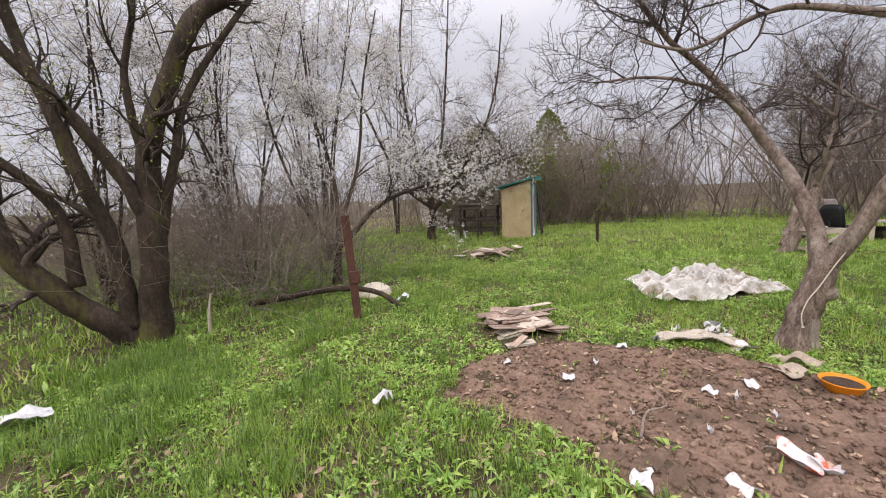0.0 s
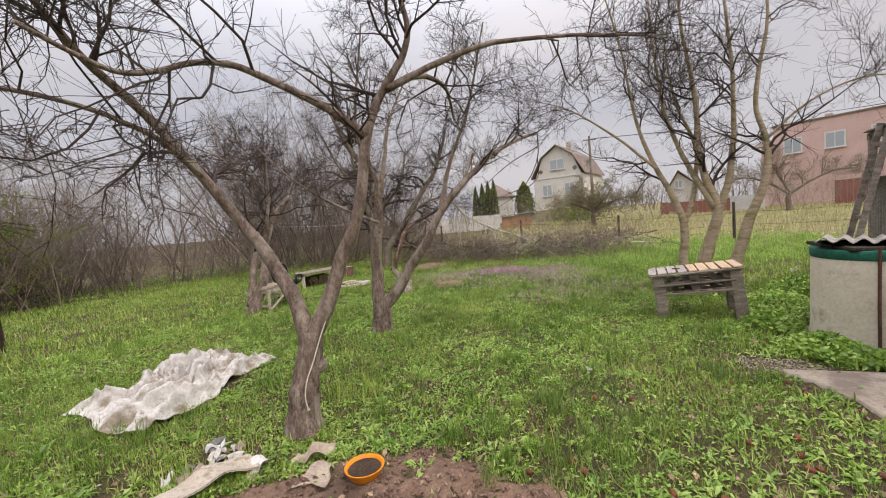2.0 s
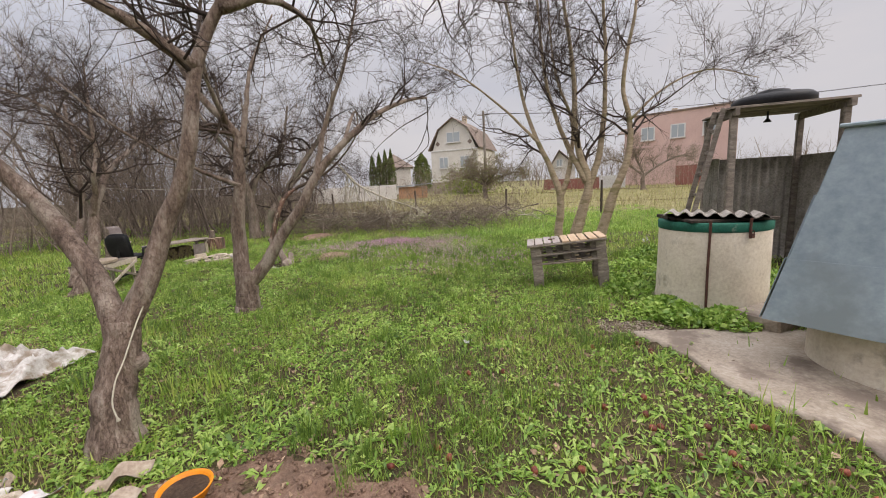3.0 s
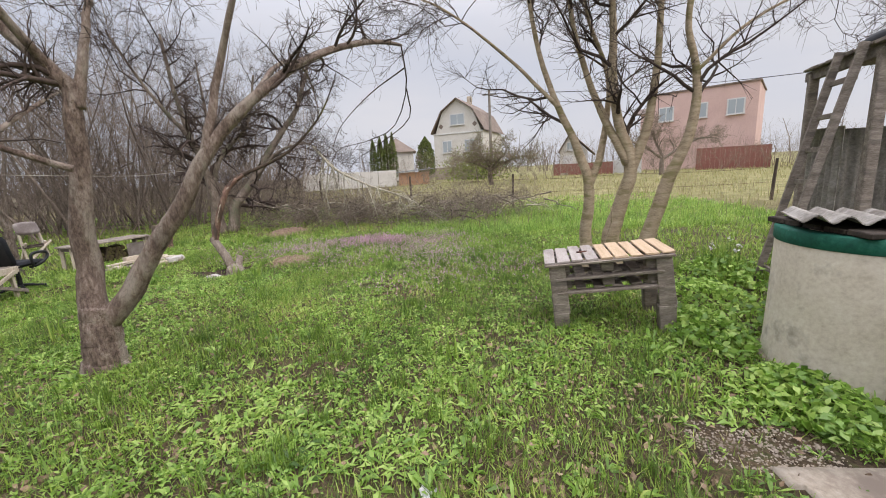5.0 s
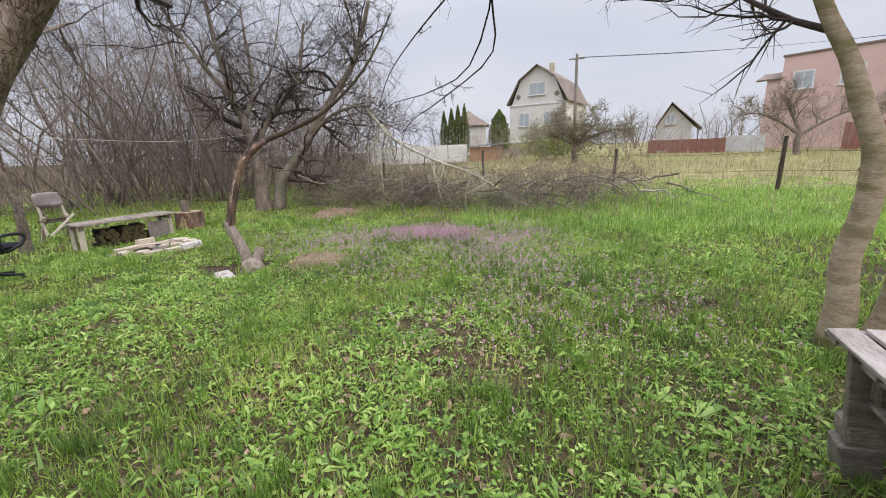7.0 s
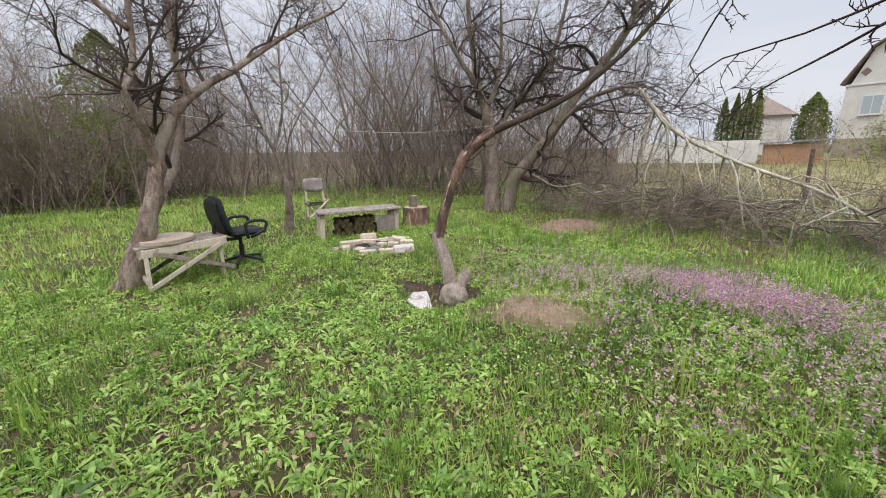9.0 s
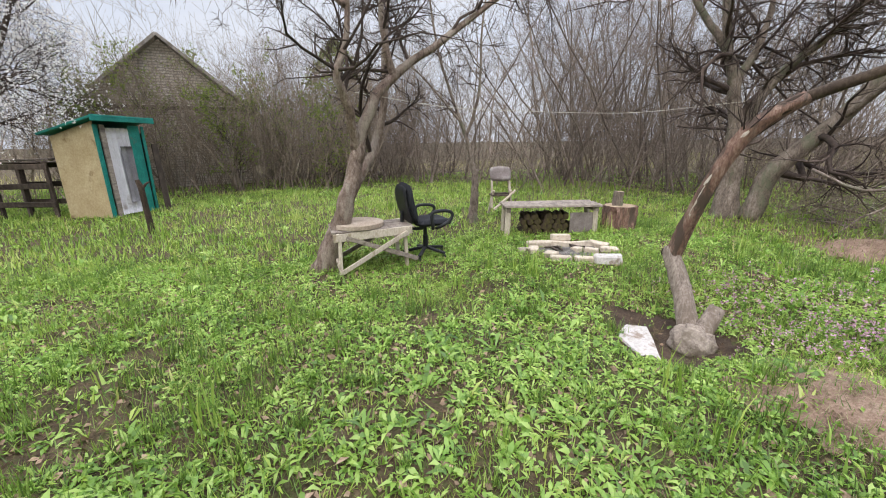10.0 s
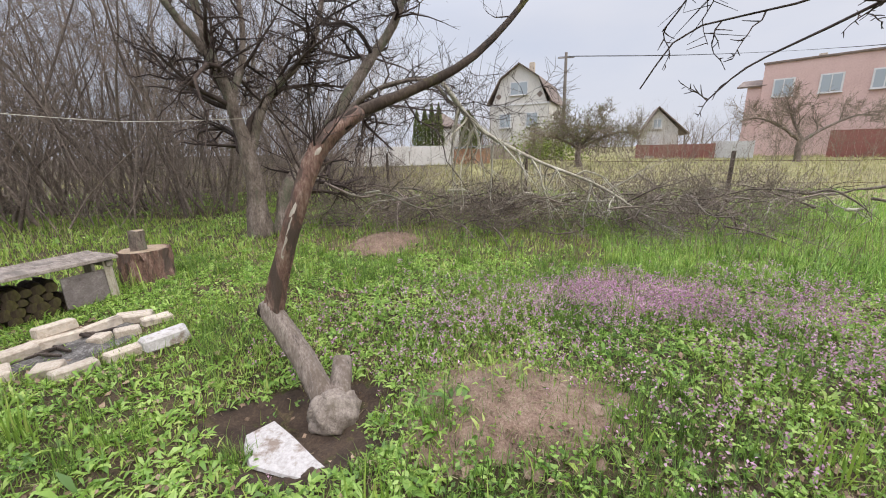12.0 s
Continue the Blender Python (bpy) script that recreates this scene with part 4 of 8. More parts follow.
# ---- thickets: dense bare stems that nobody could count ----
def thicket(name, label, feet, heights, seed, material, per=(8, 5, 2), thick=0.017, lean=0.24, fine=0.0036):
    rng = np.random.default_rng(seed)
    n, k = len(feet), 8
    way = np.concatenate([rng.normal(0, lean, (n, 2)), np.ones((n, 1))], axis=1)
    arch = rng.normal(0, lean * 0.9, (n, 1, 2)) * np.linspace(0, 1, k - 1)[None, :, None]
    step = way[:, None, :] + np.cumsum(rng.normal(0, 0.13, (n, k - 1, 3)), axis=1)
    step[:, :, :2] += arch
    step /= np.linalg.norm(step, axis=2, keepdims=True)
    z = ground_z(feet[:, 0], feet[:, 1]) - 0.05
    base = np.stack([feet[:, 0], feet[:, 1], z], axis=1)
    P = base[:, None, :] + np.concatenate([np.zeros((n, 1, 3)), np.cumsum(step * (heights / (k - 1))[:, None, None], axis=1)], axis=1)
    R = (thick * rng.uniform(0.3, 1.7, n))[:, None] * np.linspace(1, 0.22, k)[None, :]
    chunks = [tubes(P, R, 5)]
    for i, m in enumerate(per):
        P, R = grow(rng, P, R, m, (1.7, 0.95, 0.5)[i], (42, 48, 50)[i], 0.2 - 0.06 * i, (4, 3, 2)[i], 0.2, (0.12, 0.15, 0.15)[i], 1.0, 0.5, fine * (1.15 - 0.15 * i))
        chunks.append(tubes(P, R, 3))
    ob = new(name, fast_mesh(name, *join(chunks), material))
    return tagged(ob, label, "thicket", kind="stuff")


def along(rng, line, n, depth):
    """Feet scattered in a belt behind a line."""
    line = np.array(line, dtype=float)
    seg = np.hypot(*(line[1:] - line[:-1]).T)
    s = rng.uniform(0, seg.sum(), n)
    i = np.searchsorted(np.cumsum(seg), s)
    t = ((s - np.concatenate([[0], np.cumsum(seg)])[i]) / seg[i])[:, None]
    p = line[i] * (1 - t) + line[i + 1] * t
    d = (line[i + 1] - line[i]) / seg[i][:, None]
    out = np.stack([d[:, 1], -d[:, 0]], axis=1)
    return p + out * (rng.uniform(0, 1, n) ** 1.4 * depth)[:, None] + rng.normal(0, 0.25, (n, 2))


rng = np.random.default_rng(31)
belt = [(24.0, 9.8), (17.0, 11.0), (13.6, 13.6), (11.8, 17.2), (5.0, 20.0), (4.2, 24.0)]
feet = along(rng, belt, 430, 6.5)
tall = np.where(feet[:, 0] > 12.5, rng.uniform(3.5, 8.6, len(feet)), rng.uniform(2.4, 5.8, len(feet)))
thicket("thicket", "dense bare brown thicket behind the lawn", feet, tall, 32, THICKET, (8, 6, 2), 0.027, 0.27, 0.0036)
feet = along(rng, [(26.0, 9.6), (17.0, 10.6), (13.2, 13.2), (11.4, 16.8), (5.0, 19.6)], 300, 2.5)
thicket("undergrowth", "low tangled bare undergrowth at the thicket's foot", feet, rng.uniform(0.6, 2.0, len(feet)), 33, THICKET, (5, 4), 0.007, 0.42)
feet = along(rng, [(60.0, 20.0), (30.0, 21.0), (18.0, 28.0), (6.0, 34.0), (-14.0, 34.0)], 240, 22.0)
thicket("far_woods", "hazy bare woods behind the garden", feet, rng.uniform(3.5, 6.5, len(feet)), 34, THICKET, (7, 3), 0.05, 0.16)
feet = along(rng, [(0.5, 24.0), (-8.0, 26.0), (-22.0, 22.0), (-26.0, 4.0), (-22.0, -14.0)], 170, 14.0)
thicket("far_hedge", "bare hedge beyond the meadow", feet, rng.uniform(3.0, 6.0, len(feet)), 35, THICKET, (6, 2), 0.04, 0.16)
feet = along(rng, [(-0.9, 6.0), (-2.2, 5.2), (-4.2, 5.0), (-7.5, 5.4)], 200, 3.6)
thicket("brambles", "low brown brambles under the blossoming bushes", feet, rng.uniform(0.5, 1.5, len(feet)), 36, THICKET, (6, 5), 0.005, 0.45, 0.003)
feet = along(rng, [(76.0, -36.0), (70.0, -12.0), (72.0, 4.0), (66.0, 22.0)], 120, 18.0)
thicket("garden_trees", "bare garden trees behind the houses", feet, rng.uniform(4.0, 7.5, len(feet)), 37, THICKET, (8, 3), 0.06, 0.2)
feet = along(rng, [(62.0, -30.0), (40.0, -40.0), (12.0, -34.0), (-14.0, -26.0)], 170, 16.0)
thicket("far_gardens", "bare hedges and orchard trees along the far field", feet, rng.uniform(2.0, 5.0, len(feet)), 38, THICKET, (6, 2), 0.05, 0.25)
for i, (x, y, h) in enumerate([(4.9, 17.2, 3.6), (6.4, 18.4, 4.2), (2.6, 18.6, 4.4), (7.9, 17.6, 3.4), (0.6, 18.2, 3.8)]):
    r = np.random.default_rng(250 + i)
    stems = []
    for q in range(5):
        a, d = r.uniform(0, 6.28), r.uniform(0.3, 0.9)
        top = np.array([math.cos(a) * d * h * 0.35, math.sin(a) * d * h * 0.35, h * r.uniform(0.7, 1.0)])
        stems.append((0.03, 0.008, [(math.cos(a) * 0.08, math.sin(a) * 0.08, 0), top * (0.3, 0.3, 0.4) + r.normal(0, 0.06, 3), top * (0.65, 0.65, 0.72) + r.normal(0, 0.08, 3), top]))
    tree("leafing_bush", (x, y), stems, "tall bush with yellow-green opening leaves", BARK, 260 + i, [(9, 1.0, 45, 0.25, 0.0, 0.12), (5, 0.5, 45, 0.1, 0.0, 0.2), (2, 0.28, 45, 0.1, 0.0, 0.2)], group="leafing bushes by the shed", buds=8000, bud_size=0.024, sides=6, k=10, category="bush", least=0.004)
feet = along(rng, [(8.5, 16.6), (3.0, 17.2), (-1.5, 17.0)], 260, 2.6)
thicket("house_shrubs", "twiggy bare shrubs before the brick house", feet, rng.uniform(1.6, 5.6, len(feet)), 39, TWIG_PALE, (7, 5), 0.012, 0.3)
feet = along(rng, [(36.0, -26.0), (37.5, -17.0), (37.0, -9.0), (36.0, -4.0), (36.5, 3.0), (37.5, 8.0)], 150, 3.0)
thicket("orchard_shrubs", "fine yellowish shrubs and saplings before the houses", feet, rng.uniform(1.0, 3.4, len(feet)), 40, TWIG_PALE, (7, 4), 0.014, 0.35)


# ---- buildings and fixed things ----
def on_slab(x, y):
    """The concrete path before the wells."""
    return (x > 2.4) & (x < 5.3 - 0.2 * np.clip(-y - 1.4, 0, 3)) & (y < -0.72 - 0.24 * (5.2 - x) + 0.06 * np.sin(5.0 * x)) & (y > -6.0)


rng = np.random.default_rng(3)
px, py = np.meshgrid(np.arange(2.3, 5.5, 0.06), np.arange(-6.0, -0.5, 0.06), indexing="ij")
on = on_slab(px, py)
vi = np.arange(px.size).reshape(px.shape)
ok = on[:-1, :-1] & on[1:, 1:] & on[1:, :-1] & on[:-1, 1:]
top = np.stack([px, py, ground_z(px, py) + 0.022 + rng.normal(0, 0.0015, px.shape)], 2).reshape(-1, 3)
low = top - np.array((0, 0, 0.09))
q = np.stack([vi[:-1, :-1], vi[1:, :-1], vi[1:, 1:], vi[:-1, 1:]], axis=2)[ok]
edges = {}
for face in q.tolist():
    for a, b in zip(face, face[1:] + face[:1]):
        edges[(a, b)] = edges.get((a, b), 0) + 1
rim = [(a, b) for a, b in edges if (b, a) not in edges]
side = np.array([[b, a, a + px.size, b + px.size] for a, b in rim])
tagged(new("pavement", fast_mesh("pavement", np.concatenate([top, low]), np.concatenate([q, side]), CONCRETE)), "cracked grey concrete slab path before the wells", "pavement", kind="structure")


def corrugated(length, width, waves, amp, material_thick=0.007, sag=0.0):
    """A wavy fibre-cement sheet lying flat: length along y, waves across x."""
    u, v = np.meshgrid(np.linspace(-width / 2, width / 2, waves * 8 + 1), np.linspace(-length / 2, length / 2, 6), indexing="ij")
    z = amp * np.cos(u / width * waves * 2 * np.pi) - sag * (v / length * 2) ** 2
    return Geo().sheet(np.stack([u, v, z], 2), material_thick)


def turned(ob, m):
    ob.matrix_basis = m
    return ob


# the limewashed well
W1 = (6.25, -2.02)
well = thing("well", (*W1, gz(*W1)), "limewashed concrete well ring with a green painted rim", "well")
part("ring", Geo().lathe([(0.605, -0.12), (0.598, 0.0), (0.585, 0.12), (0.578, 0.5), (0.574, 0.93), (0.568, 0.945), (0.47, 0.945), (0.47, -0.1)], 64), LIME, well, "", True)
part("rim", Geo().lathe([(0.578, 0.925), (0.584, 0.935), (0.584, 1.015), (0.575, 1.025), (0.475, 1.025), (0.475, 0.925)], 64), GREENBAND, well, "green painted rim", True)
part("plinth", Geo().lathe([(0.66, -0.1), (0.645, 0.0), (0.62, 0.03), (0.59, 0.035)], 40), CONCRETE, well, "rough concrete foot")
lid = Geo()
for i in range(5):
    lid.box((-0.34 + i * 0.17, 0, 1.045), (0.155, 0.95, 0.035), None, 0.006, 0.003, rng)
part("lid", lid, DARKWOOD, well, "dark wooden lid")
sheet = part("corrugated_sheet", corrugated(0.85, 1.02, 7, 0.024), SLATE, well, "grey corrugated sheet", True)
turned(sheet, pose(-0.04, 0.02, 1.1, 2, -2, 62))
rod = Geo().tube([(0, 0, 0), (0.005, 0, 0.45), (-0.005, 0, 1.04)], [0.014] * 3, 8)
for a in (148, 185):
    r = part("rod", rod if a == 148 else Geo().tube([(0, 0, 0.84), (0.01, 0, 0.95), (0, 0, 1.06)], [0.014] * 3, 8), RUST, well, "rusty iron rod")
    turned(r, pose(0.596 * math.cos(radians(a)), 0.596 * math.sin(radians(a)), 0.02))
part("padlock", Geo().box((0, 0, 0), (0.02, 0.045, 0.05), None, 0.008).tube([(0, -0.014, 0.02), (0, -0.014, 0.05), (0, 0, 0.062), (0, 0.014, 0.05), (0, 0.014, 0.02)], [0.005] * 5, 6), RUST, well, "small padlock").matrix_basis = pose(-0.612, -0.06, 0.89, 0, 0, 5)
step = Geo().box((0, 0, 0.05), (0.42, 0.72, 0.16), None, 0.02, 0.01, rng)
single("concrete_step", step, CONCRETE, "weathered concrete block step by the well", "step", (5.42, -2.2, gz(5.42, -2.2)), 28)

# the second well, under a sheet-metal roof
W2 = (4.32, -2.4)
well2 = thing("covered_well", (*W2, gz(*W2)), "concrete well ring under a blue-grey sheet metal hood", "well", turn=38)
part("ring", Geo().lathe([(0.6, -0.1), (0.595, 0.3), (0.59, 0.5), (0.5, 0.52), (0.5, -0.1)], 48), LIME, well2, "", True)
lo, hi, z0, z1 = 0.72, 0.42, 0.42, 1.86
for i in range(4):
    a = math.pi / 2 * i
    c, s = math.cos(a), math.sin(a)
    rot = lambda p: (p[0] * c - p[1] * s, p[0] * s + p[1] * c, p[2])
    for j in range(3):
        f0, f1 = j / 3, (j + 1) / 3
        w0, w1 = lo + (hi - lo) * f0, lo + (hi - lo) * f1
        y0, y1 = z0 + (z1 - z0) * f0, z0 + (z1 - z0) * f1
        ex = 0.012 * (2 - j)
        pts = [(-w0, -w0 - ex, y0 - 0.012 * (j > 0)), (w0, -w0 - ex, y0 - 0.012 * (j > 0)), (w1, -w1 - ex, y1), (-w1, -w1 - ex, y1)]
        inner = [(p[0], p[1] + 0.006, p[2]) for p in pts]
        part("roof_sheet", Geo().add([rot(p) for p in pts + inner], [[0, 1, 2, 3], [7, 6, 5, 4], [0, 4, 5, 1], [1, 5, 6, 2], [2, 6, 7, 3], [3, 7, 4, 0]]), ZINC, well2)
part("cap", Geo().box((0, 0, z1 + 0.01), (2 * hi + 0.06, 2 * hi + 0.06, 0.03), None, 0.008), ZINC, well2)
part("cord", Geo().tube([(-0.2, -0.5, 1.86), (-0.22, -0.56, 1.5), (-0.1, -0.64, 1.1), (0.1, -0.72, 0.75)], [0.008] * 4, 6), CORD, well2, "pale cord")

# the garden shower: four posts, a deck with a tank, corrugated walls, a ladder
shower = thing("garden_shower", (7.9, -3.7, gz(7.9, -3.7)), "grey wooden shower frame with corrugated walls and black tank", "shower", turn=-14)
for x, y in ((-0.55, 0.62), (-0.55, -0.68), (0.62, 0.62), (0.62, -0.68)):
    part("post", Geo().box((x, y, 1.2), (0.085, 0.085, 2.44), None, 0.008, 0.004, rng), GREYWOOD, shower)
for y in (0.62, -0.68):
    part("beam", Geo().beam((-0.7, y, 2.4), (0.75, y, 2.4), 0.06, 0.1), GREYWOOD, shower)
for i in range(9):
    part("deck_board", Geo().beam((-0.6 + i * 0.152, -0.76, 2.47), (-0.6 + i * 0.152, 0.7, 2.47), 0.14, 0.028, 0.003, 0.003, rng), GREYWOOD, shower)
part("tank", Geo().lathe([(0.0, 2.49), (0.46, 2.5), (0.52, 2.56), (0.52, 2.62), (0.46, 2.67), (0.22, 2.69), (0.2, 2.74), (0.14, 2.755), (0.0, 2.756)], 32, (0.02, -0.05, 0)), BLACK, shower, "flat black plastic tank", True)
part("shower_head", Geo().tube([(0, 0, 2.46), (0, 0, 2.34)], [0.014, 0.014], 8).lathe([(0.02, 2.34), (0.05, 2.3), (0.05, 2.29), (0.0, 2.285)], 16), BLACK, shower, "black shower head")
for i, (x, y, tz) in enumerate([(0.67, -0.35, 90), (0.67, 0.28, 90), (-0.2, -0.74, 0), (0.35, -0.74, 0), (0.1, 0.68, 0)]):
    w = part("corrugated_sheet", corrugated(1.75, 0.72 if tz else 0.6, 6, 0.022), SLATE, shower, "grey corrugated wall sheet", True)
    turned(w, pose(x, y, 0.9, 0, 0, tz) @ pose(0, 0, 0, 90, 0, 0))
for s in (-0.19, 0.19):
    part("ladder_rail", Geo().beam((s - 0.2, 1.22, 0.0), (s - 0.25, 0.72, 2.5), 0.05, 0.07), GREYWOOD, shower)
for i in range(7):
    f = 0.1 + i * 0.13
    part("ladder_rung", Geo().beam((-0.43 - 0.03 * f, 1.2 - 0.5 * f, 2.5 * f), (0.0 - 0.05 * f, 1.2 - 0.5 * f, 2.5 * f), 0.035, 0.05), GREYWOOD, shower)
for i in range(6):
    single("duckboard", Geo().box((0, 0, 0.05), (0.12, 0.95, 0.03), None, 0.004, 0.004, rng), GREYWOOD, "weathered grey duckboard before the garden shower", "plank", (7.05 - i * 0.14, -3.0 - 0.1 * i, gz(7, -3)), 32, group="duckboards by the shower")

# the shed with the teal roof
shed = thing("shed", (3.28, 12.85, gz(3.3, 12.85)), "small shed of stained plywood with a teal roof and curtain", "shed", turn=-22)
part("side_panel", Geo().add([(0, 0, 0.02), (-1.12, 0, 0.02), (-1.12, 0, 1.72), (0, 0, 2.0), (0, 0.03, 0.02), (-1.12, 0.03, 0.02), (-1.12, 0.03, 1.72), (0, 0.03, 2.0)], [[0, 1, 2, 3], [7, 6, 5, 4], [0, 4, 5, 1], [1, 5, 6, 2], [2, 6, 7, 3], [3, 7, 4, 0]]), PLY, shed, "stained plywood panel")
part("back_panel", Geo().box((-1.1, 0.72, 0.86), (0.03, 1.38, 1.7), None, 0.004), DARKWOOD, shed)
part("far_panel", Geo().box((-0.55, 1.42, 0.9), (1.1, 0.03, 1.78), None, 0.004), DARKWOOD, shed)
for y, w, m in ((0.05, 0.1, TEAL), (0.22, 0.14, GREYWOOD), (1.1, 0.34, TEAL), (1.38, 0.08, TEAL)):
    part("door_board", Geo().box((0.02, y, 0.98), (0.03, w, 1.92), None, 0.004, 0.004, rng), m, shed)
u, v = np.meshgrid(np.linspace(0.28, 0.95, 40), np.linspace(0.05, 1.88, 14), indexing="ij")
part("curtain", Geo().sheet(np.stack([0.01 + 0.03 * np.sin(u * 46 + v) * (1.1 - v * 0.3), u, v], 2), (0.004, 0, 0)), TEXTILE, shed, "limp white curtain", True)
u, v = np.meshgrid(np.linspace(0.6, 0.9, 20), np.linspace(0.3, 1.5, 10), indexing="ij")
part("curtain", Geo().sheet(np.stack([0.055 + 0.02 * np.sin(u * 30), u, v], 2), (0.004, 0, 0)), GREYCLOTH, shed, "grey cloth", True)
roof = Geo().beam((-1.3, 0.7, 1.76), (0.22, 0.7, 2.1), 1.72, 0.05, 0.01)
part("roof", roof, TEAL, shed, "teal painted roof")
part("fascia", Geo().beam((0.2, -0.2, 2.06), (0.2, 1.6, 2.06), 0.04, 0.12), TEAL, shed)
part("leaning_board", Geo().beam((0.25, 1.5, 0.0), (0.08, 1.62, 1.55), 0.14, 0.04), DARKWOOD, shed)
shed.matrix_basis = pose(3.28, 12.85, gz(3.3, 12.85), 0, 0, -22) @ Matrix.Diagonal((0.87, 0.82, 0.97, 1))
rack = thing("lumber_rack", (1.65, 13.75, gz(1.6, 13.7)), "dark old wooden rack piled with boards", "rack", turn=-20)
rack.matrix_basis = pose(1.65, 13.75, gz(1.6, 13.7), 0, 0, -20) @ Matrix.Diagonal((0.85, 0.9, 0.95, 1))
for x in (-0.72, 0.0, 0.72):
    for y in (-0.3, 0.3):
        part("post", Geo().box((x, y, 0.6), (0.09, 0.07, 1.26), None, 0.006, 0.008, rng), DARKWOOD, rack)
for z in (0.3, 0.7, 1.12):
    for y in (-0.34, 0.34):
        part("rail", Geo().beam((-0.8, y, z), (0.8, y, z + 0.02), 0.04, 0.11, 0.004, 0.006, rng), DARKWOOD, rack)
for i in range(14):
    part("board", Geo().beam((-0.78 + rng.normal(0, 0.08), -0.32 + 0.1 * (i % 7), 1.2 + 0.05 * (i // 7)), (0.72 + rng.normal(0, 0.1), -0.32 + 0.1 * (i % 7) + rng.normal(0, 0.06), 1.22 + 0.06 * (i // 7)), 0.1, 0.025, 0.003, 0.005, rng), GREYWOOD if i % 3 else DARKWOOD, rack)


# ---- houses beyond the field ----
def window(parent, x, y, z, w, h, panes=2):
    """A window in a wall that faces -x: frame, sill, panes."""
    win = part("window", Geo().box((x - 0.03, y, z), (0.06, w + 0.16, h + 0.16), None, 0.01), WHITEFRAME, parent)
    for i in range(panes):
        part("pane", Geo().box((x - 0.065, y - w / 2 + w / panes * (i + 0.5), z), (0.02, w / panes - 0.07, h - 0.05), None, 0.004), PANE, win)
    part("sill", Geo().box((x - 0.1, y, z - h / 2 - 0.1), (0.16, w + 0.24, 0.05), None, 0.01), WHITEFRAME, win)
    return win


def prism(profile, x0, x1):
    """A house body: an outline of (y, z) drawn out from x0 to x1."""
    n = len(profile)
    return Geo().add([(x0, y, z) for y, z in profile] + [(x1, y, z) for y, z in profile], [list(range(n)), [i + n for i in range(n)][::-1]] + [[(i + 1) % n, i, i + n, (i + 1) % n + n] for i in range(n)])


def roof_slabs(parent, profile, x0, x1, material, thick=0.12):
    for (ya, za), (yb, zb) in zip(profile, profile[1:]):
        part("roof", Geo().add([(x, y, z + dz) for dz in (0.02, thick) for x in (x0, x1) for y, z in ((ya, za), (yb, zb))], [[0, 1, 3, 2], [4, 6, 7, 5], [0, 4, 5, 1], [2, 3, 7, 6], [0, 2, 6, 4], [1, 5, 7, 3]]), material, parent)


H0 = (49.8, 2.95)
house = thing("gambrel_house", (*H0, gz(*H0)), "pale two-storey house with a gambrel roof", "house", turn=-17)
g0 = gz(*H0)
E0, E1, E2 = 5.8 - g0, 8.1 - g0, 9.4 - g0
part("wall", prism([(3.0, 0), (3.0, E0), (2.75, E0), (1.85, E1), (0, E2), (-1.85, E1), (-2.75, E0), (-3.0, E0), (-3.0, 0)], 0, 8.5), PLASTER, house)
roof_slabs(house, [(3.25, E0 - 0.05), (1.9, E1), (0, E2), (-1.9, E1), (-3.25, E0 - 0.05)], -0.35, 8.8, ROOF)
part("plinth", Geo().box((4.2, 0, 0.7), (8.5, 6.12, 1.5), None, 0.02), CONCRETE, house, "grey plinth")
part("string_course", Geo().box((-0.02, 0, E0 - 0.1), (0.1, 6.06, 0.14), None, 0.02), WHITEFRAME, house)
window(house, 0, 0.0, 7.2 - g0, 1.65, 1.1)
window(house, 0, 1.35, 4.25 - g0, 1.1, 1.25)
window(house, 0, -1.35, 4.25 - g0, 1.1, 1.25)
for s in (-1, 1):
    part("diamond_ornament", Geo().add([(-0.03, s * 2.05 + a, 6.55 - g0 + b) for a, b in ((-0.3, 0), (0, -0.3), (0.3, 0), (0, 0.3))] + [(0.05, s * 2.05 + a, 6.55 - g0 + b) for a, b in ((-0.3, 0), (0, -0.3), (0.3, 0), (0, 0.3))], [[0, 1, 2, 3], [7, 6, 5, 4], [0, 4, 5, 1], [1, 5, 6, 2], [2, 6, 7, 3], [3, 7, 4, 0]]), ROOF, house)
part("chimney", Geo().box((3.5, -0.4, E2 + 0.1), (0.5, 0.5, 1.2), None, 0.02), BLOCK, house)
pole = thing("utility_pole", (44.0, -0.6, gz(44, -0.6)), "grey concrete utility pole with crossarm", "pole")
part("shaft", Geo().tube([(0, 0, 0), (0.02, 0.02, 4), (0.03, 0.05, 8.6)], [0.17, 0.14, 0.11], 10), WOODPOLE, pole)
part("crossarm", Geo().beam((0, -0.6, 8.2), (0, 0.7, 8.2), 0.09, 0.09), WOODPOLE, pole)
for i, y in enumerate((-0.5, 0.05, 0.6)):
    pts = [(0.0, y, 8.3), (-0.6, -10 + y, 7.75), (-1.2, -20 + y, 7.6), (-1.8, -30 + y, 7.9), (-2.4, -42 + y, 8.5)]
    part("wire", Geo().tube(smooth_line(pts, 20), [0.011] * 20, 4), BLACK, pole, "sagging cable")

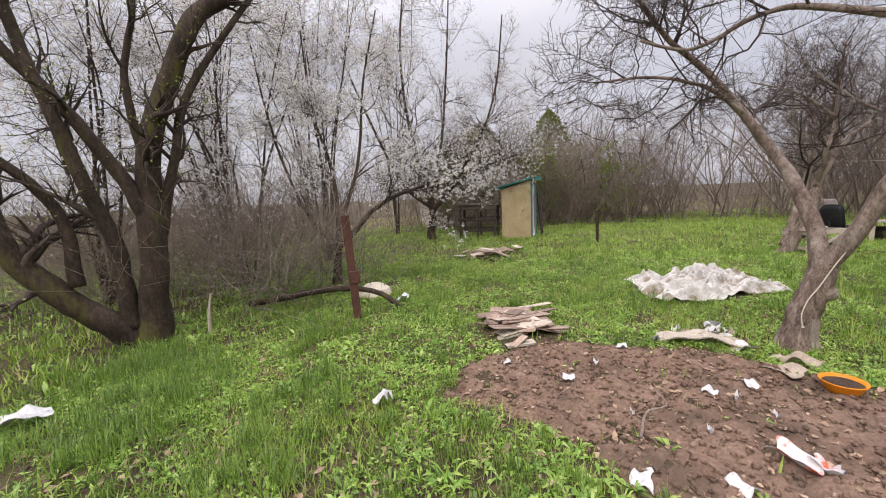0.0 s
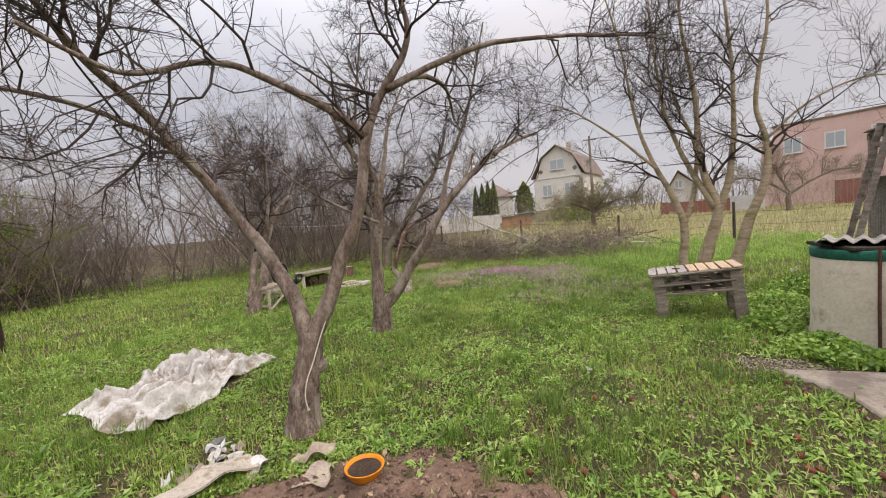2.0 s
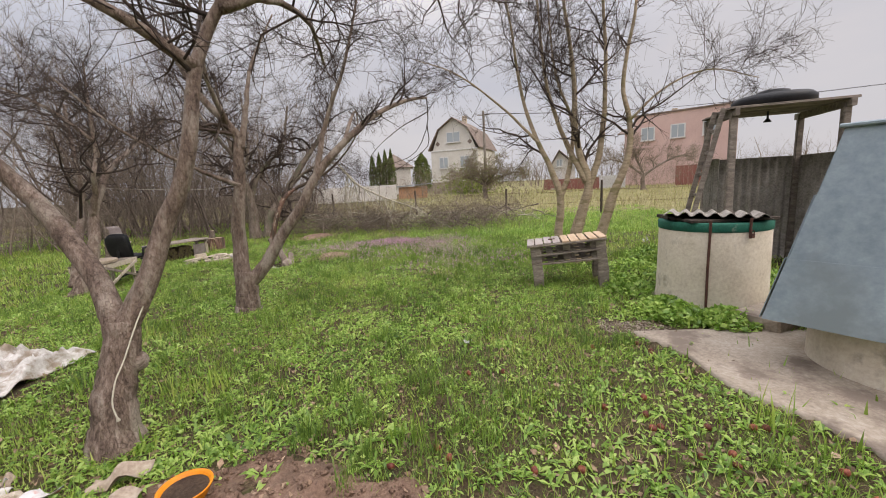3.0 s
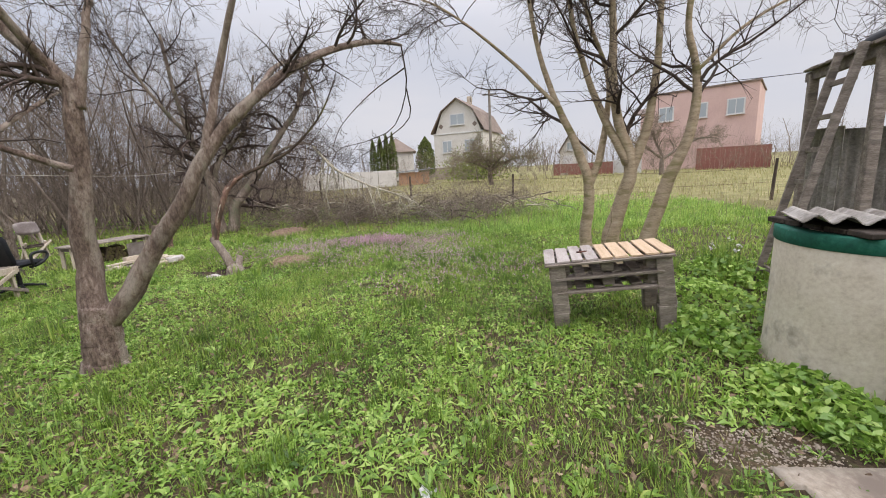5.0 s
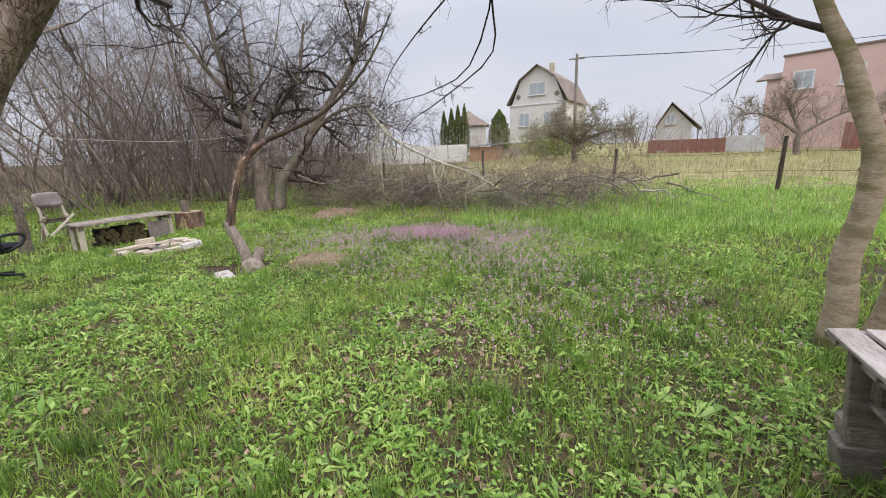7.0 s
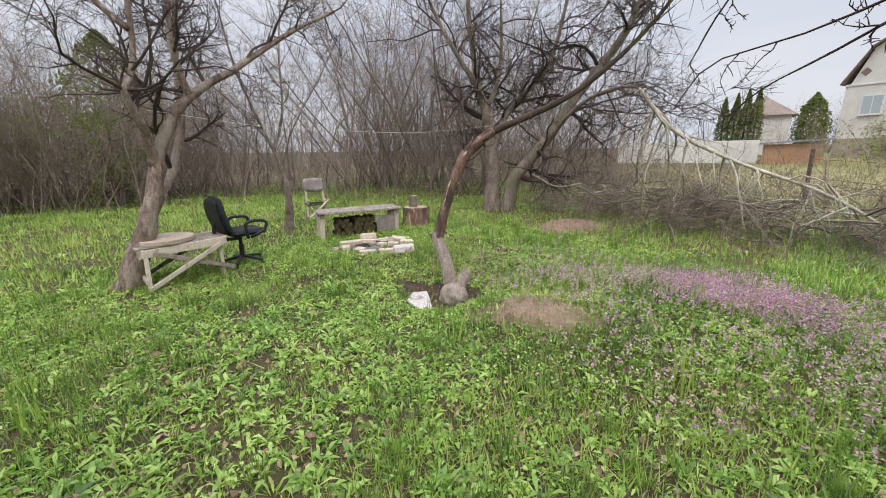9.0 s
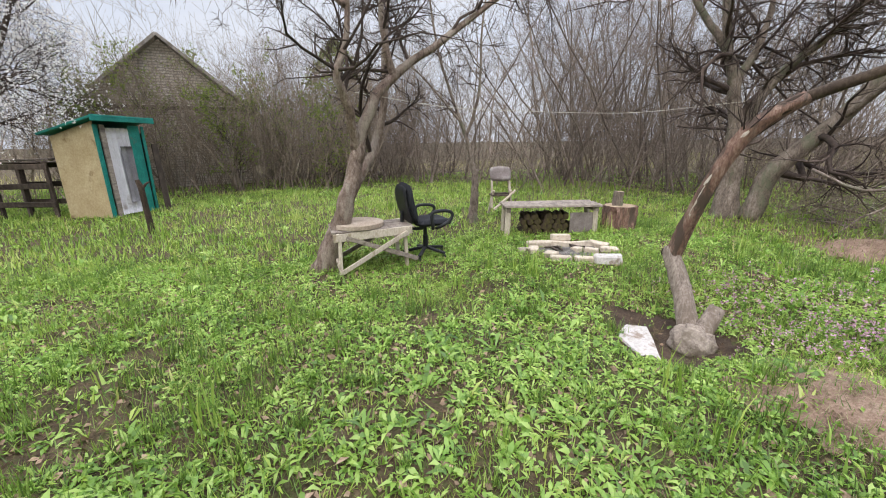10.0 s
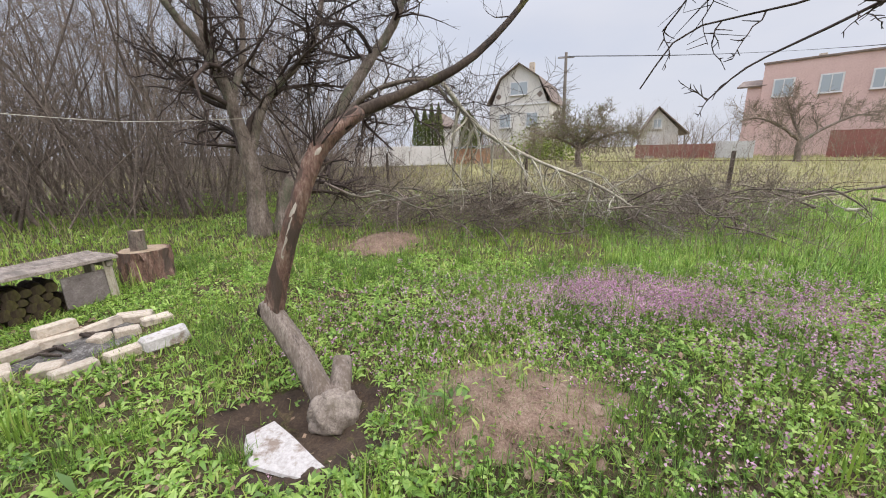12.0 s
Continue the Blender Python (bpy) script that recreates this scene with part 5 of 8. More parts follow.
PK = (45.2, -19.2)
pink = thing("pink_house", (*PK, gz(*PK)), "tall pink plastered house with a flat roofline", "house", turn=-36)
part("wall", Geo().box((4.0, -1.5, 3.65), (8, 8.6, 7.4), None, 0.03), PINK, pink)
part("parapet", Geo().box((4.0, -1.5, 7.4), (8.2, 8.8, 0.16), None, 0.02), ROOF, pink)
part("bay", Geo().box((1.2, 3.2, 2.9), (2.0, 1.2, 5.8), None, 0.03), PINK, pink)
part("bay_roof", Geo().beam((0.0, 3.5, 5.7), (2.4, 3.5, 6.4), 2.0, 0.14), ROOF, pink, "dark lean-to roof")
part("chimney", Geo().box((3.0, -0.5, 7.7), (0.5, 0.5, 0.7), None, 0.02), BLOCK, pink)
for y in (1.4, -1.4, -4.2):
    window(pink, 0, y, 5.4, 1.2, 1.25)
hut = thing("garden_house", (46.0, -9.0, gz(46, -9)), "small pale garden house with a steep roof and porch", "house", turn=-14)
part("wall", prism([(1.25, 0), (1.25, 2.4), (0.25, 4.1), (-1.4, 2.4), (-1.4, 0)], 0, 4.5), PLASTER, hut)
roof_slabs(hut, [(1.4, 2.25), (0.25, 4.2), (-2.2, 1.9)], -0.4, 4.8, ROOF)
window(hut, 0, 0.25, 2.9, 0.6, 0.7)
part("door", Geo().box((-0.03, 0.45, 1.0), (0.06, 0.95, 1.95), None, 0.01), WHITEFRAME, hut)
part("porch_step", Geo().box((-0.7, -0.2, 0.12), (1.4, 2.6, 0.24), None, 0.02), CONCRETE, hut)
part("porch_post", Geo().box((-0.2, -1.9, 0.95), (0.1, 0.1, 1.9), None, 0.01), GREYWOOD, hut)
for x0, y0, x1, y1, h, m, nm, lb in ((41.6, -14.2, 43.6, -12.2, 1.3, WHITEFRAME, "panel_fence", "white panel fence at the field's far end"), (42.6, -12.0, 45.5, -7.0, 1.15, REDWALL, "board_fence", "red-brown board fence before the houses"), (41.0, -18.6, 39.0, -23.5, 1.9, REDWALL, "red_wall", "red painted fence along the field")):
    fence = thing(nm, (x0, y0, gz(x0, y0)), lb, "fence")
    L = math.hypot(x1 - x0, y1 - y0)
    count = max(6, int(L / 0.35))
    slat = None
    for i in range(count):
        f = (i + 0.5) / count
        p = part("slat", slat or Geo().box((0, 0, h / 2), (0.03, L / count * 0.97, h), None, 0.006), m, fence)
        slat = p.data
        p.matrix_basis = pose((x1 - x0) * f, (y1 - y0) * f, gz(x0 + (x1 - x0) * f, y0 + (y1 - y0) * f) - gz(x0, y0), 0, 0, math.degrees(math.atan2(y1 - y0, x1 - x0)) - 90)
wall = thing("concrete_wall", (39.4, 12.5, gz(39.4, 12.5)), "long pale concrete panel wall", "wall", turn=14.5)
for i in range(5):
    part("panel", Geo().box((0, -3.3 + i * 1.72, 0.78), (0.12, 1.68, 1.5), None, 0.015), PLASTER, wall)
store = thing("orange_outbuilding", (41.0, 6.9, gz(41, 6.9)), "low orange outbuilding under a blue-grey roof", "building", turn=8)
part("wall", Geo().box((1.2, 0, 0.6), (2.4, 2.9, 1.25), None, 0.02), mat("orange_render", (0.45, 0.25, 0.15), (0.36, 0.19, 0.11), (0.52, 0.31, 0.2), 1, 12, 0.9, 0.2, 0.01), store)
part("roof", Geo().beam((1.2, 1.8, 1.28), (1.2, -1.9, 1.5), 3.0, 0.08), ZINC, store)
back_house = thing("brown_roofed_house", (62.0, 12.8, gz(62, 12.8)), "low house with a brown hipped roof", "house", turn=10)
part("wall", Geo().box((3, 0, 2.0), (6, 5.0, 4.4), None, 0.03), PLASTER, back_house)
part("roof", Geo().add([(-0.4, -3, 4.1), (6.4, -3, 4.1), (6.4, 3, 4.1), (-0.4, 3, 4.1), (2, 0, 6.3), (4, 0, 6.3)], [[0, 1, 5, 4], [1, 2, 5], [2, 3, 4, 5], [3, 0, 4], [3, 2, 1, 0]]), ROOF, back_house)

# the brick house behind the shed
old = thing("brick_house", (2.0, 22.2, gz(2.0, 22.2)), "old pale brick house behind the shed", "house", turn=12)
part("wall", prism([(2.1, 0), (2.1, 2.75), (-2.3, 2.75), (-2.3, 0)], -2.5, 2.4), None, old).data.materials.clear()
COURSES = bpy.data.materials.new("pale_brick_courses")
COURSES.use_nodes = True
cn, cl = COURSES.node_tree.nodes, COURSES.node_tree.links
bt, bc, bmx = cn.new("ShaderNodeTexBrick"), cn.new("ShaderNodeTexCoord"), cn.new("ShaderNodeMapping")
bmx.inputs["Rotation"].default_value = (radians(90), 0, 0)
bt.inputs["Scale"].default_value, bt.inputs["Brick Width"].default_value, bt.inputs["Row Height"].default_value, bt.inputs["Mortar Size"].default_value = 1.0, 0.27, 0.09, 0.014
bt.inputs["Color1"].default_value, bt.inputs["Color2"].default_value, bt.inputs["Mortar"].default_value = (0.52, 0.46, 0.39, 1), (0.41, 0.355, 0.3, 1), (0.24, 0.21, 0.18, 1)
cl.new(bc.outputs["Object"], bmx.inputs[0])
cl.new(bmx.outputs[0], bt.inputs["Vector"])
cl.new(bt.outputs[0], cn["Principled BSDF"].inputs["Base Color"])
cn["Principled BSDF"].inputs["Roughness"].default_value = 0.95
cb = cn.new("ShaderNodeBump")
cb.inputs["Distance"].default_value = 0.01
cl.new(bt.outputs["Fac"], cb.inputs["Height"])
cb.invert = True
cl.new(cb.outputs[0], cn["Principled BSDF"].inputs["Normal"])
old.children[0].data.materials.append(COURSES)
gable = part("gable", Geo().add([(-2.5, -2.3, 2.75), (2.4, -2.3, 2.75), (0, -2.3, 4.95), (-2.5, -2.1, 2.75), (2.4, -2.1, 2.75), (0, -2.1, 4.95)], [[0, 1, 2], [5, 4, 3], [0, 3, 4, 1], [1, 4, 5, 2], [2, 5, 3, 0]]), COURSES, old)
for s in (-1, 1):
    part("roof", Geo().beam((s * 2.9, 0, 2.5), (0, 0, 5.05), 5.4, 0.1), SLATE, old)
part("eave_board", Geo().beam((-2.6, -2.42, 2.74), (2.6, -2.42, 2.74), 0.06, 0.14), DARKWOOD, old)


# ---- things in the garden ----
rng = np.random.default_rng(41)


def fence_post(x, y, h, lean=(0, 0)):
    g = Geo().tube([(0, 0, -0.1), (lean[0] * 0.5, lean[1] * 0.5, h * 0.5), (lean[0], lean[1], h)], [0.05, 0.047, 0.042], 8, 0.06, rng)
    return single("fence_post", g, DARKWOOD, "dark weathered wooden fence post in the field", "post", (x, y, gz(x, y)), group="posts of the field fence")


for x, y, h in ((20.6, 3.7, 1.25), (17.8, -0.5, 1.2), (17.3, -4.2, 1.35), (16.6, -8.4, 1.3), (22.5, 8.6, 1.25), (15.4, -12.5, 1.3)):
    fence_post(x, y, h, (rng.normal(0, 0.04), rng.normal(0, 0.04)))
wires = thing("fence_wire", (17.8, -0.5, gz(17.8, -0.5)), "thin rusty wire strung along the field fence", "wire")
for z in (0.55, 1.0):
    part("strand", Geo().tube(smooth_line([(2.8, 4.2, z + 0.05), (1.4, 2.0, z - 0.03), (0, 0, z), (-0.2, -1.9, z - 0.04), (-0.5, -3.7, z), (-0.9, -5.8, z - 0.04), (-1.2, -7.9, z)], 30), [0.005] * 30, 4), RUST, wires)

# posts and stakes
post = thing("iron_post", (-0.9, 4.65, gz(-0.9, 4.65)), "rusty flat iron post standing in the grass", "post")
part("bar", Geo().add([(x + 0.02 * z * 0.1, y, z) for z in (-0.1, 1.32) for x, y in ((-0.05, 0), (0.05, 0), (0.05, 0.006), (0.006, 0.006), (0.006, 0.06), (-0.006, 0.06), (-0.006, 0.006), (-0.05, 0.006))], [[i, (i + 1) % 8, (i + 1) % 8 + 8, i + 8] for i in range(8)] + [list(range(8))[::-1], list(range(8, 16))]), RUST, post)
part("clamp", Geo().box((0.03, 0.0, 0.55), (0.12, 0.03, 0.16), None, 0.008), RUST, post)
post.matrix_basis = pose(-0.9, 4.65, gz(-0.9, 4.65), 0, -3, 4)
single("pale_stick", Geo().tube([(0, 0, -0.05), (0.02, 0, 0.25), (0.07, 0, 0.5)], [0.022, 0.02, 0.014], 7, 0.08, rng), PALEWOOD, "pale peeled stick stuck in the ground", "stick", (-2.68, 4.5, gz(-2.68, 4.5)))
stake = single("wooden_stake", Geo().tube([(0, 0, -0.1), (-0.02, 0, 0.5), (-0.03, 0.0, 0.78), (-0.06, 0.0, 0.9)], [0.045, 0.04, 0.042, 0.03], 8, 0.1, rng).tube([(-0.03, 0, 0.74), (0.05, 0, 0.83), (0.1, 0, 0.86)], [0.025, 0.02, 0.014], 6, 0.1, rng), BARK_DARK, "short dark forked stake in the lawn", "stake", (4.7, 10.85, gz(4.7, 10.85)))
single("fallen_branch", Geo().tube(smooth_line([(-1.6, 0.1, 0.1), (-0.9, 0, 0.22), (-0.2, -0.05, 0.3), (0.3, -0.1, 0.22), (0.6, -0.2, 0.02)], 14), np.linspace(0.05, 0.035, 14), 8, 0.1, rng), BARK_DARK, "dark fallen branch lying by the iron post", "branch", (-1.0, 5.3, gz(-1, 5.3)), smooth=True)
single("rubble_stone", Geo().lathe([(0.0, 0.2), (0.12, 0.19), (0.24, 0.12), (0.28, 0.03), (0.26, -0.04)], 9), LIME, "pale lump of rubble under the branch", "stone", (-0.9, 6.0, gz(-0.9, 6.0)), 20)


# a bed of broken shingles
def shingle_pile(at, turn, count, spread_x, spread_y, label):
    pile = thing("shingle_pile", (at[0], at[1], gz(*at)), label, "wood pile", turn=turn)
    for i in range(count):
        w, l = rng.uniform(0.07, 0.2), rng.uniform(0.2, 0.55)
        p = part("shingle", Geo().box((0, 0, 0), (l, w, rng.uniform(0.008, 0.02)), None, 0.003, 0.007, rng), SPLITWOOD if i % 5 else PALEWOOD, pile)
        r = math.sqrt(i / count)
        p.matrix_basis = pose(rng.normal(0, spread_x) * (1.1 - 0.5 * r), rng.normal(0, spread_y) * (1.1 - 0.5 * r), 0.025 + 0.085 * r, rng.normal(0, 7), rng.normal(0, 7), rng.normal(35, 38))
    return pile


shingle_pile((1.05, 4.25), -12, 58, 0.21, 0.27, "heap of broken reddish wooden shingles on the grass")
single("long_lath", Geo().beam((-0.42, 0, 0), (0.42, 0.05, 0.03), 0.05, 0.018, 0.003, 0.004, rng), PALEWOOD, "long pale lath on the shingle heap", "lath", (1.2, 4.75, gz(1.2, 4.75) + 0.06), 12)
shingle_pile((1.5, 9.6), 20, 40, 0.5, 0.35, "scattered grey boards and shingles before the shed")

# the crumpled sheet of milky plastic
u, v = np.meshgrid(np.linspace(-1, 1, 130), np.linspace(-1, 1, 90), indexing="ij")
tx, ty = 0.92 * u + 0.12 * v + 0.05 * np.sin(4 * v), 0.62 * v + 0.08 * np.sin(5 * u)
fold = np.array([[max(0.0, 1 - 4.2 * abs(noise.noise(Vector((1.1 * a + 0.9 * b, 2.2 * b - 0.6 * a, 4.0))))) * 0.62 + max(0.0, 1 - 4.0 * abs(noise.noise(Vector((3.3 * a - 1.9 * b, 3.0 * b + 1.6 * a, 7.0))))) * 0.3 + max(0.0, 1 - 4.5 * abs(noise.noise(Vector((2.0 * a - 2.4 * b, 1.2 * b + 3.0 * a, 11.0))))) * 0.26 for b in v[0]] for a in u[:, 0]])
edge = np.clip(1.15 - np.maximum(np.abs(u), np.abs(v)) ** 3, 0.12, 1)
tz = 0.03 + np.minimum(0.34 * fold * edge, 0.27)
crumple = np.array([[noise.turbulence(Vector((6 * a, 6 * b, 9.0)), 3, False) for b in v[0]] for a in u[:, 0]])
single("plastic_sheet", Geo().sheet(np.stack([tx + 0.05 * np.sin(7 * u + 3 * v), ty, tz + 0.05 * (crumple - 0.4) * edge], 2), 0.006), PLASTIC, "crumpled sheet of dirty milky plastic on the grass", "plastic sheet", (4.05, 5.55, gz(4.05, 5.55)), 8, smooth=True)


# litter, pots and cards round the bed
def scrap(name, x, y, w, l, turn, material, label, category, bulge=0.02, z=None):
    a, b = np.meshgrid(np.linspace(-1, 1, 12), np.linspace(-1, 1, 12), indexing="ij")
    ph = rng.uniform(0, 6, 4)
    out = 1 + 0.22 * np.sin(3 * np.arctan2(b, a) + ph[0])
    zz = bulge * (np.sin(2.3 * a + ph[1]) + np.sin(3.1 * b + ph[2]) + 0.5 * np.sin(5 * a * b + ph[3])) + bulge * 1.6
    return single(name, Geo().sheet(np.stack([w / 2 * a * out, l / 2 * b * out, zz], 2), 0.003), material, label, category, (x, y, (soil_z(x, y) if z is None else z) + 0.012), turn, group="litter on the ground", smooth=True)


for i, (x, y, s) in enumerate([(1.13, 2.8, 0.12), (2.13, 2.58, 0.14), (2.46, 2.64, 0.13), (1.89, 3.49, 0.12), (0.72, 3.22, 0.1), (1.15, 1.7, 0.16), (1.6, 1.6, 0.15), (1.5, 3.15, 0.05), (2.2, 2.42, 0.05), (2.7, 1.55, 0.13), (1.75, 2.05, 0.035), (1.4, 2.3, 0.03), (2.3, 2.2, 0.05), (5.0, 1.0, 0.09)]):
    scrap("paper_scrap", x, y, s * 0.8, s * 0.6, i * 47, PAPER, "torn white scrap of litter on the soil", "litter", 0.014)
for x, y, s in ((-0.32, 2.58, 0.13), (-0.4, 5.36, 0.15), (-2.85, 2.5, 0.26)):
    scrap("paper_scrap", x, y, s, s * 0.8, 20 + 60 * x, PAPER, "white crumpled litter lying in the grass", "litter", 0.03, gz(x, y) + 0.03)
for x, y, s in ((2.02, 1.78, 0.2), (2.12, 1.7, 0.12), (3.02, 3.42, 0.2)):
    scrap("food_wrapper", x, y, s, s * 0.6, 60 * x, mat("printed_wrapper", (0.62, 0.6, 0.6), (0.5, 0.47, 0.46), (0.72, 0.71, 0.72), 8, 40, 0.4, 0.3, 0.003, stain=(0.55, 0.12, 0.05), stain_scale=9, stain_at=0.55), "torn white and red plastic wrapper", "litter", 0.02)
b, c = np.meshgrid(np.linspace(-0.36, 0.36, 26), np.linspace(-0.11, 0.11, 8), indexing="ij")
single("bent_board", Geo().sheet(np.stack([b, c + 0.03 * np.sin(8 * b), 0.05 + 0.06 * np.cos(4.6 * b) + 0.012 * np.sin(20 * b + 9 * c)], 2), 0.01), PALEWOOD, "warped whitish sheet of board at the bed's edge", "board", (2.72, 3.62, soil_z(2.72, 3.62)), -25, smooth=True)
for i in range(16):
    x, y = 2.95 + rng.normal(0, 0.2), 3.85 + rng.normal(0, 0.13)
    scrap("debris_scrap", x, y, rng.uniform(0.07, 0.18), rng.uniform(0.05, 0.12), rng.uniform(0, 180), (CARD, PLASTIC, PAPER, GREYCLOTH)[i % 4], "crumpled dirty packaging scrap by the board", "litter", 0.02)
scrap("cardboard_piece", 2.98, 2.86, 0.24, 0.2, 15, CARD, "flat torn piece of wet cardboard", "cardboard", 0.006)
scrap("cardboard_piece", 3.2, 3.05, 0.1, 0.28, 30, CARD, "curled strip of wet cardboard", "cardboard", 0.03)
bowl = thing("plant_bowl", (3.04, 2.5, soil_z(3.04, 2.5) - 0.01), "orange plastic bowl filled with dark soil", "bowl", turn=10)
part("bowl", Geo().lathe([(0.0, 0.0), (0.075, 0.0), (0.108, 0.04), (0.126, 0.082), (0.134, 0.092), (0.137, 0.098), (0.131, 0.101), (0.119, 0.09), (0.1, 0.046), (0.07, 0.016), (0.0, 0.014)], 40), ORANGE, bowl, "", True)
part("soil_fill", Geo().lathe([(0.117, 0.078), (0.08, 0.073), (0.04, 0.082), (0.0, 0.078)], 24), DARK_SOIL, bowl, "dark soil", True)
single("cut_twig", Geo().tube(smooth_line([(0, 0, 0.01), (0.25, 0.12, 0.03), (0.45, 0.1, 0.02), (0.6, 0.28, 0.015)], 12), np.linspace(0.009, 0.004, 12), 6), DEADWOOD, "thin dry twig lying on the soil", "twig", (1.3, 2.0, soil_z(1.45, 2.1) + 0.02), 30)

# clods and dead leaves on the dug bed
xs, ys = rng.uniform(-0.2, 3.6, 6500), rng.uniform(0.6, 4.1, 6500)
ins = inside_soil(xs, ys) > 0.0
xs, ys = xs[ins], ys[ins]
cen = np.array([(x, y, soil_z(x, y) + 0.004) for x, y in zip(xs, ys)])
cv_, _, ct_ = lumps(rng, cen, 0.015)
tagged(new("soil_clods", fast_mesh("soil_clods", cv_, None, SOIL, ct_)), "crumbs and clods of brown soil", "soil", kind="stuff")
pick = rng.choice(len(cen), min(1100, len(cen)), False)
tagged(new("dead_leaves", fast_mesh("dead_leaves", *flakes(rng, cen[pick] + np.array((0, 0, 0.006)), 0.024, 0.75), DEADLEAF)), "brown dead leaves strewn over the soil", "dead leaves", kind="stuff")
xs, ys = rng.uniform(-2, 13, 1500), rng.uniform(-1.2, 8.5, 1500)
cen = np.stack([xs, ys, ground_z(xs, ys) + 0.02], 1)
tagged(new("fallen_leaves", fast_mesh("fallen_leaves", *flakes(rng, cen, 0.03, 0.6), DEADLEAF)), "brown dead leaves lying in the grass", "dead leaves", kind="stuff")

# windfall apples
ang = np.linspace(0, np.pi, 7)
apple = Geo().lathe([(0.0, -0.016), (0.01, -0.02), (0.02, -0.012), (0.025, 0.001), (0.021, 0.014), (0.01, 0.018), (0.0, 0.014)], 12)
first = None
spots = [(3.6, -0.19), (3.25, -0.47), (3.25, 0.34), (3.33, 1.08), (3.42, 1.16), (3.24, 0.6), (4.76, -0.68), (3.57, -0.84), (3.32, -0.33), (3.21, -0.97)] + [(rng.uniform(2.6, 5.0), rng.uniform(-1.0, 1.5)) for _ in range(16)]
for x, y in spots:
    if first is None:
        first = single("windfall_apple", apple, APPLE, "rotting red windfall apple in the grass", "apple", (x, y, gz(x, y) + 0.02), group="windfall apples", smooth=True)
        continue
    copy_thing(first, pose(x, y, gz(x, y) + (0.04 if on_slab(np.float64(x), np.float64(y)) else 0.02), rng.uniform(0, 90), rng.uniform(0, 90), 0))

# the pallet table
TABLE_TURN = -8
table = thing("pallet_table", (7.2, -0.47, gz(7.2, -0.5) + 0.05), "table built of old pallets, some top boards new pine", "table", turn=TABLE_TURN)
for i in range(9):
    y = 0.5 - i * 0.125
    part("top_board", Geo().box((0.0, y, 0.565 + 0.002 * (i % 3)), (0.62, 0.1 + 0.01 * (i % 2), 0.022), None, 0.003, 0.0025, rng), TOPGREY if i < 4 else NEWWOOD, table, "grey weathered board" if i < 4 else "new pine board")
for x in (-0.29, 0.0, 0.29):
    part("bearer", Geo().box((x, 0, 0.542), (0.1, 1.1, 0.022), None, 0.003, 0.002, rng), GREYWOOD, table)
for z, zs in ((0.40, 3), (0.265, 3)):
    for x in (-0.27, 0.0, 0.27):
        part("shelf_rail", Geo().box((x, 0, z), (0.1, 0.92, 0.022), None, 0.003, 0.002, rng), GREYWOOD, table)
    for i in range(6):
        part("shelf_board", Geo().box((0.02, 0.4 - i * 0.16, z + 0.024), (0.56, 0.09, 0.02), None, 0.003, 0.003, rng), GREYWOOD, table)
    for y in (-0.38, 0.0, 0.38):
        for x in (-0.2, 0.22):
            part("block", Geo().box((x, y, z + 0.083), (0.12, 0.11, 0.092), None, 0.006, 0.003, rng), GREYWOOD, table)
table.matrix_basis = pose(7.24, -0.53, gz(7.2, -0.5) + 0.125, -6, 0, TABLE_TURN)
for y in (0.44, -0.47):
    for x in (-0.27, 0.26):
        part("leg", Geo().box((x - 0.02, y, 0.3), (0.035, 0.135, 0.48), None, 0.004, 0.006, rng), GREYWOOD, table)
        part("foot_block", Geo().box((x + 0.02, y + 0.005, -0.02 if y > 0 else -0.065), (0.13, 0.14, 0.18 if y > 0 else 0.29), None, 0.008, 0.004, rng), GREYWOOD, table)
        part("foot_block", Geo().box((x + 0.02, y - 0.008, 0.13), (0.12, 0.13, 0.09), None, 0.008, 0.004, rng), GREYWOOD, table)
single("padlock", Geo().box((0, 0, 0.008), (0.05, 0.036, 0.015), None, 0.005).tube([(0.02, -0.012, 0.008), (0.07, -0.012, 0.008), (0.085, 0.0, 0.008), (0.07, 0.012, 0.008), (0.02, 0.012, 0.008)], [0.005] * 5, 6), RUST, "old padlock lying on the pallet table", "padlock", (7.26, -0.26, gz(7.2, -0.5) + 0.677), -70)

# the round table top on a trestle
trestle = thing("trestle_table", (8.05, 7.92, gz(8.05, 7.92)), "whitewashed trestle table with a round wooden top", "table", turn=4)
part("round_top", Geo().lathe([(0.0, 0.5), (0.285, 0.5), (0.295, 0.506), (0.295, 0.548), (0.287, 0.555), (0.0, 0.556)], 36, (-0.12, 0.0, 0)), CARD, trestle, "round brown top with a pale edge")
for x, y in ((-0.37, -0.26), (-0.37, 0.26), (0.38, -0.22), (0.38, 0.22)):
    part("leg", Geo().beam((x * 1.04, y, -0.02), (x, y, 0.46), 0.055, 0.04), PALEWOOD, trestle)
for y in (-0.26, 0.26):
    part("side_rail", Geo().beam((-0.44, y, 0.43), (0.46, y, 0.46), 0.03, 0.09), PALEWOOD, trestle)
for x in (-0.39, 0.4):
    part("end_rail", Geo().beam((x, -0.3, 0.44), (x, 0.3, 0.44), 0.03, 0.09), PALEWOOD, trestle)
part("foot_rail", Geo().beam((-0.4, -0.3, 0.12), (-0.4, 0.3, 0.12), 0.03, 0.06), PALEWOOD, trestle)
for i in range(3):
    part("top_board", Geo().box((0.02, -0.18 + i * 0.18, 0.487), (0.94, 0.165, 0.022), None, 0.003, 0.003, rng), GREYWOOD, trestle)
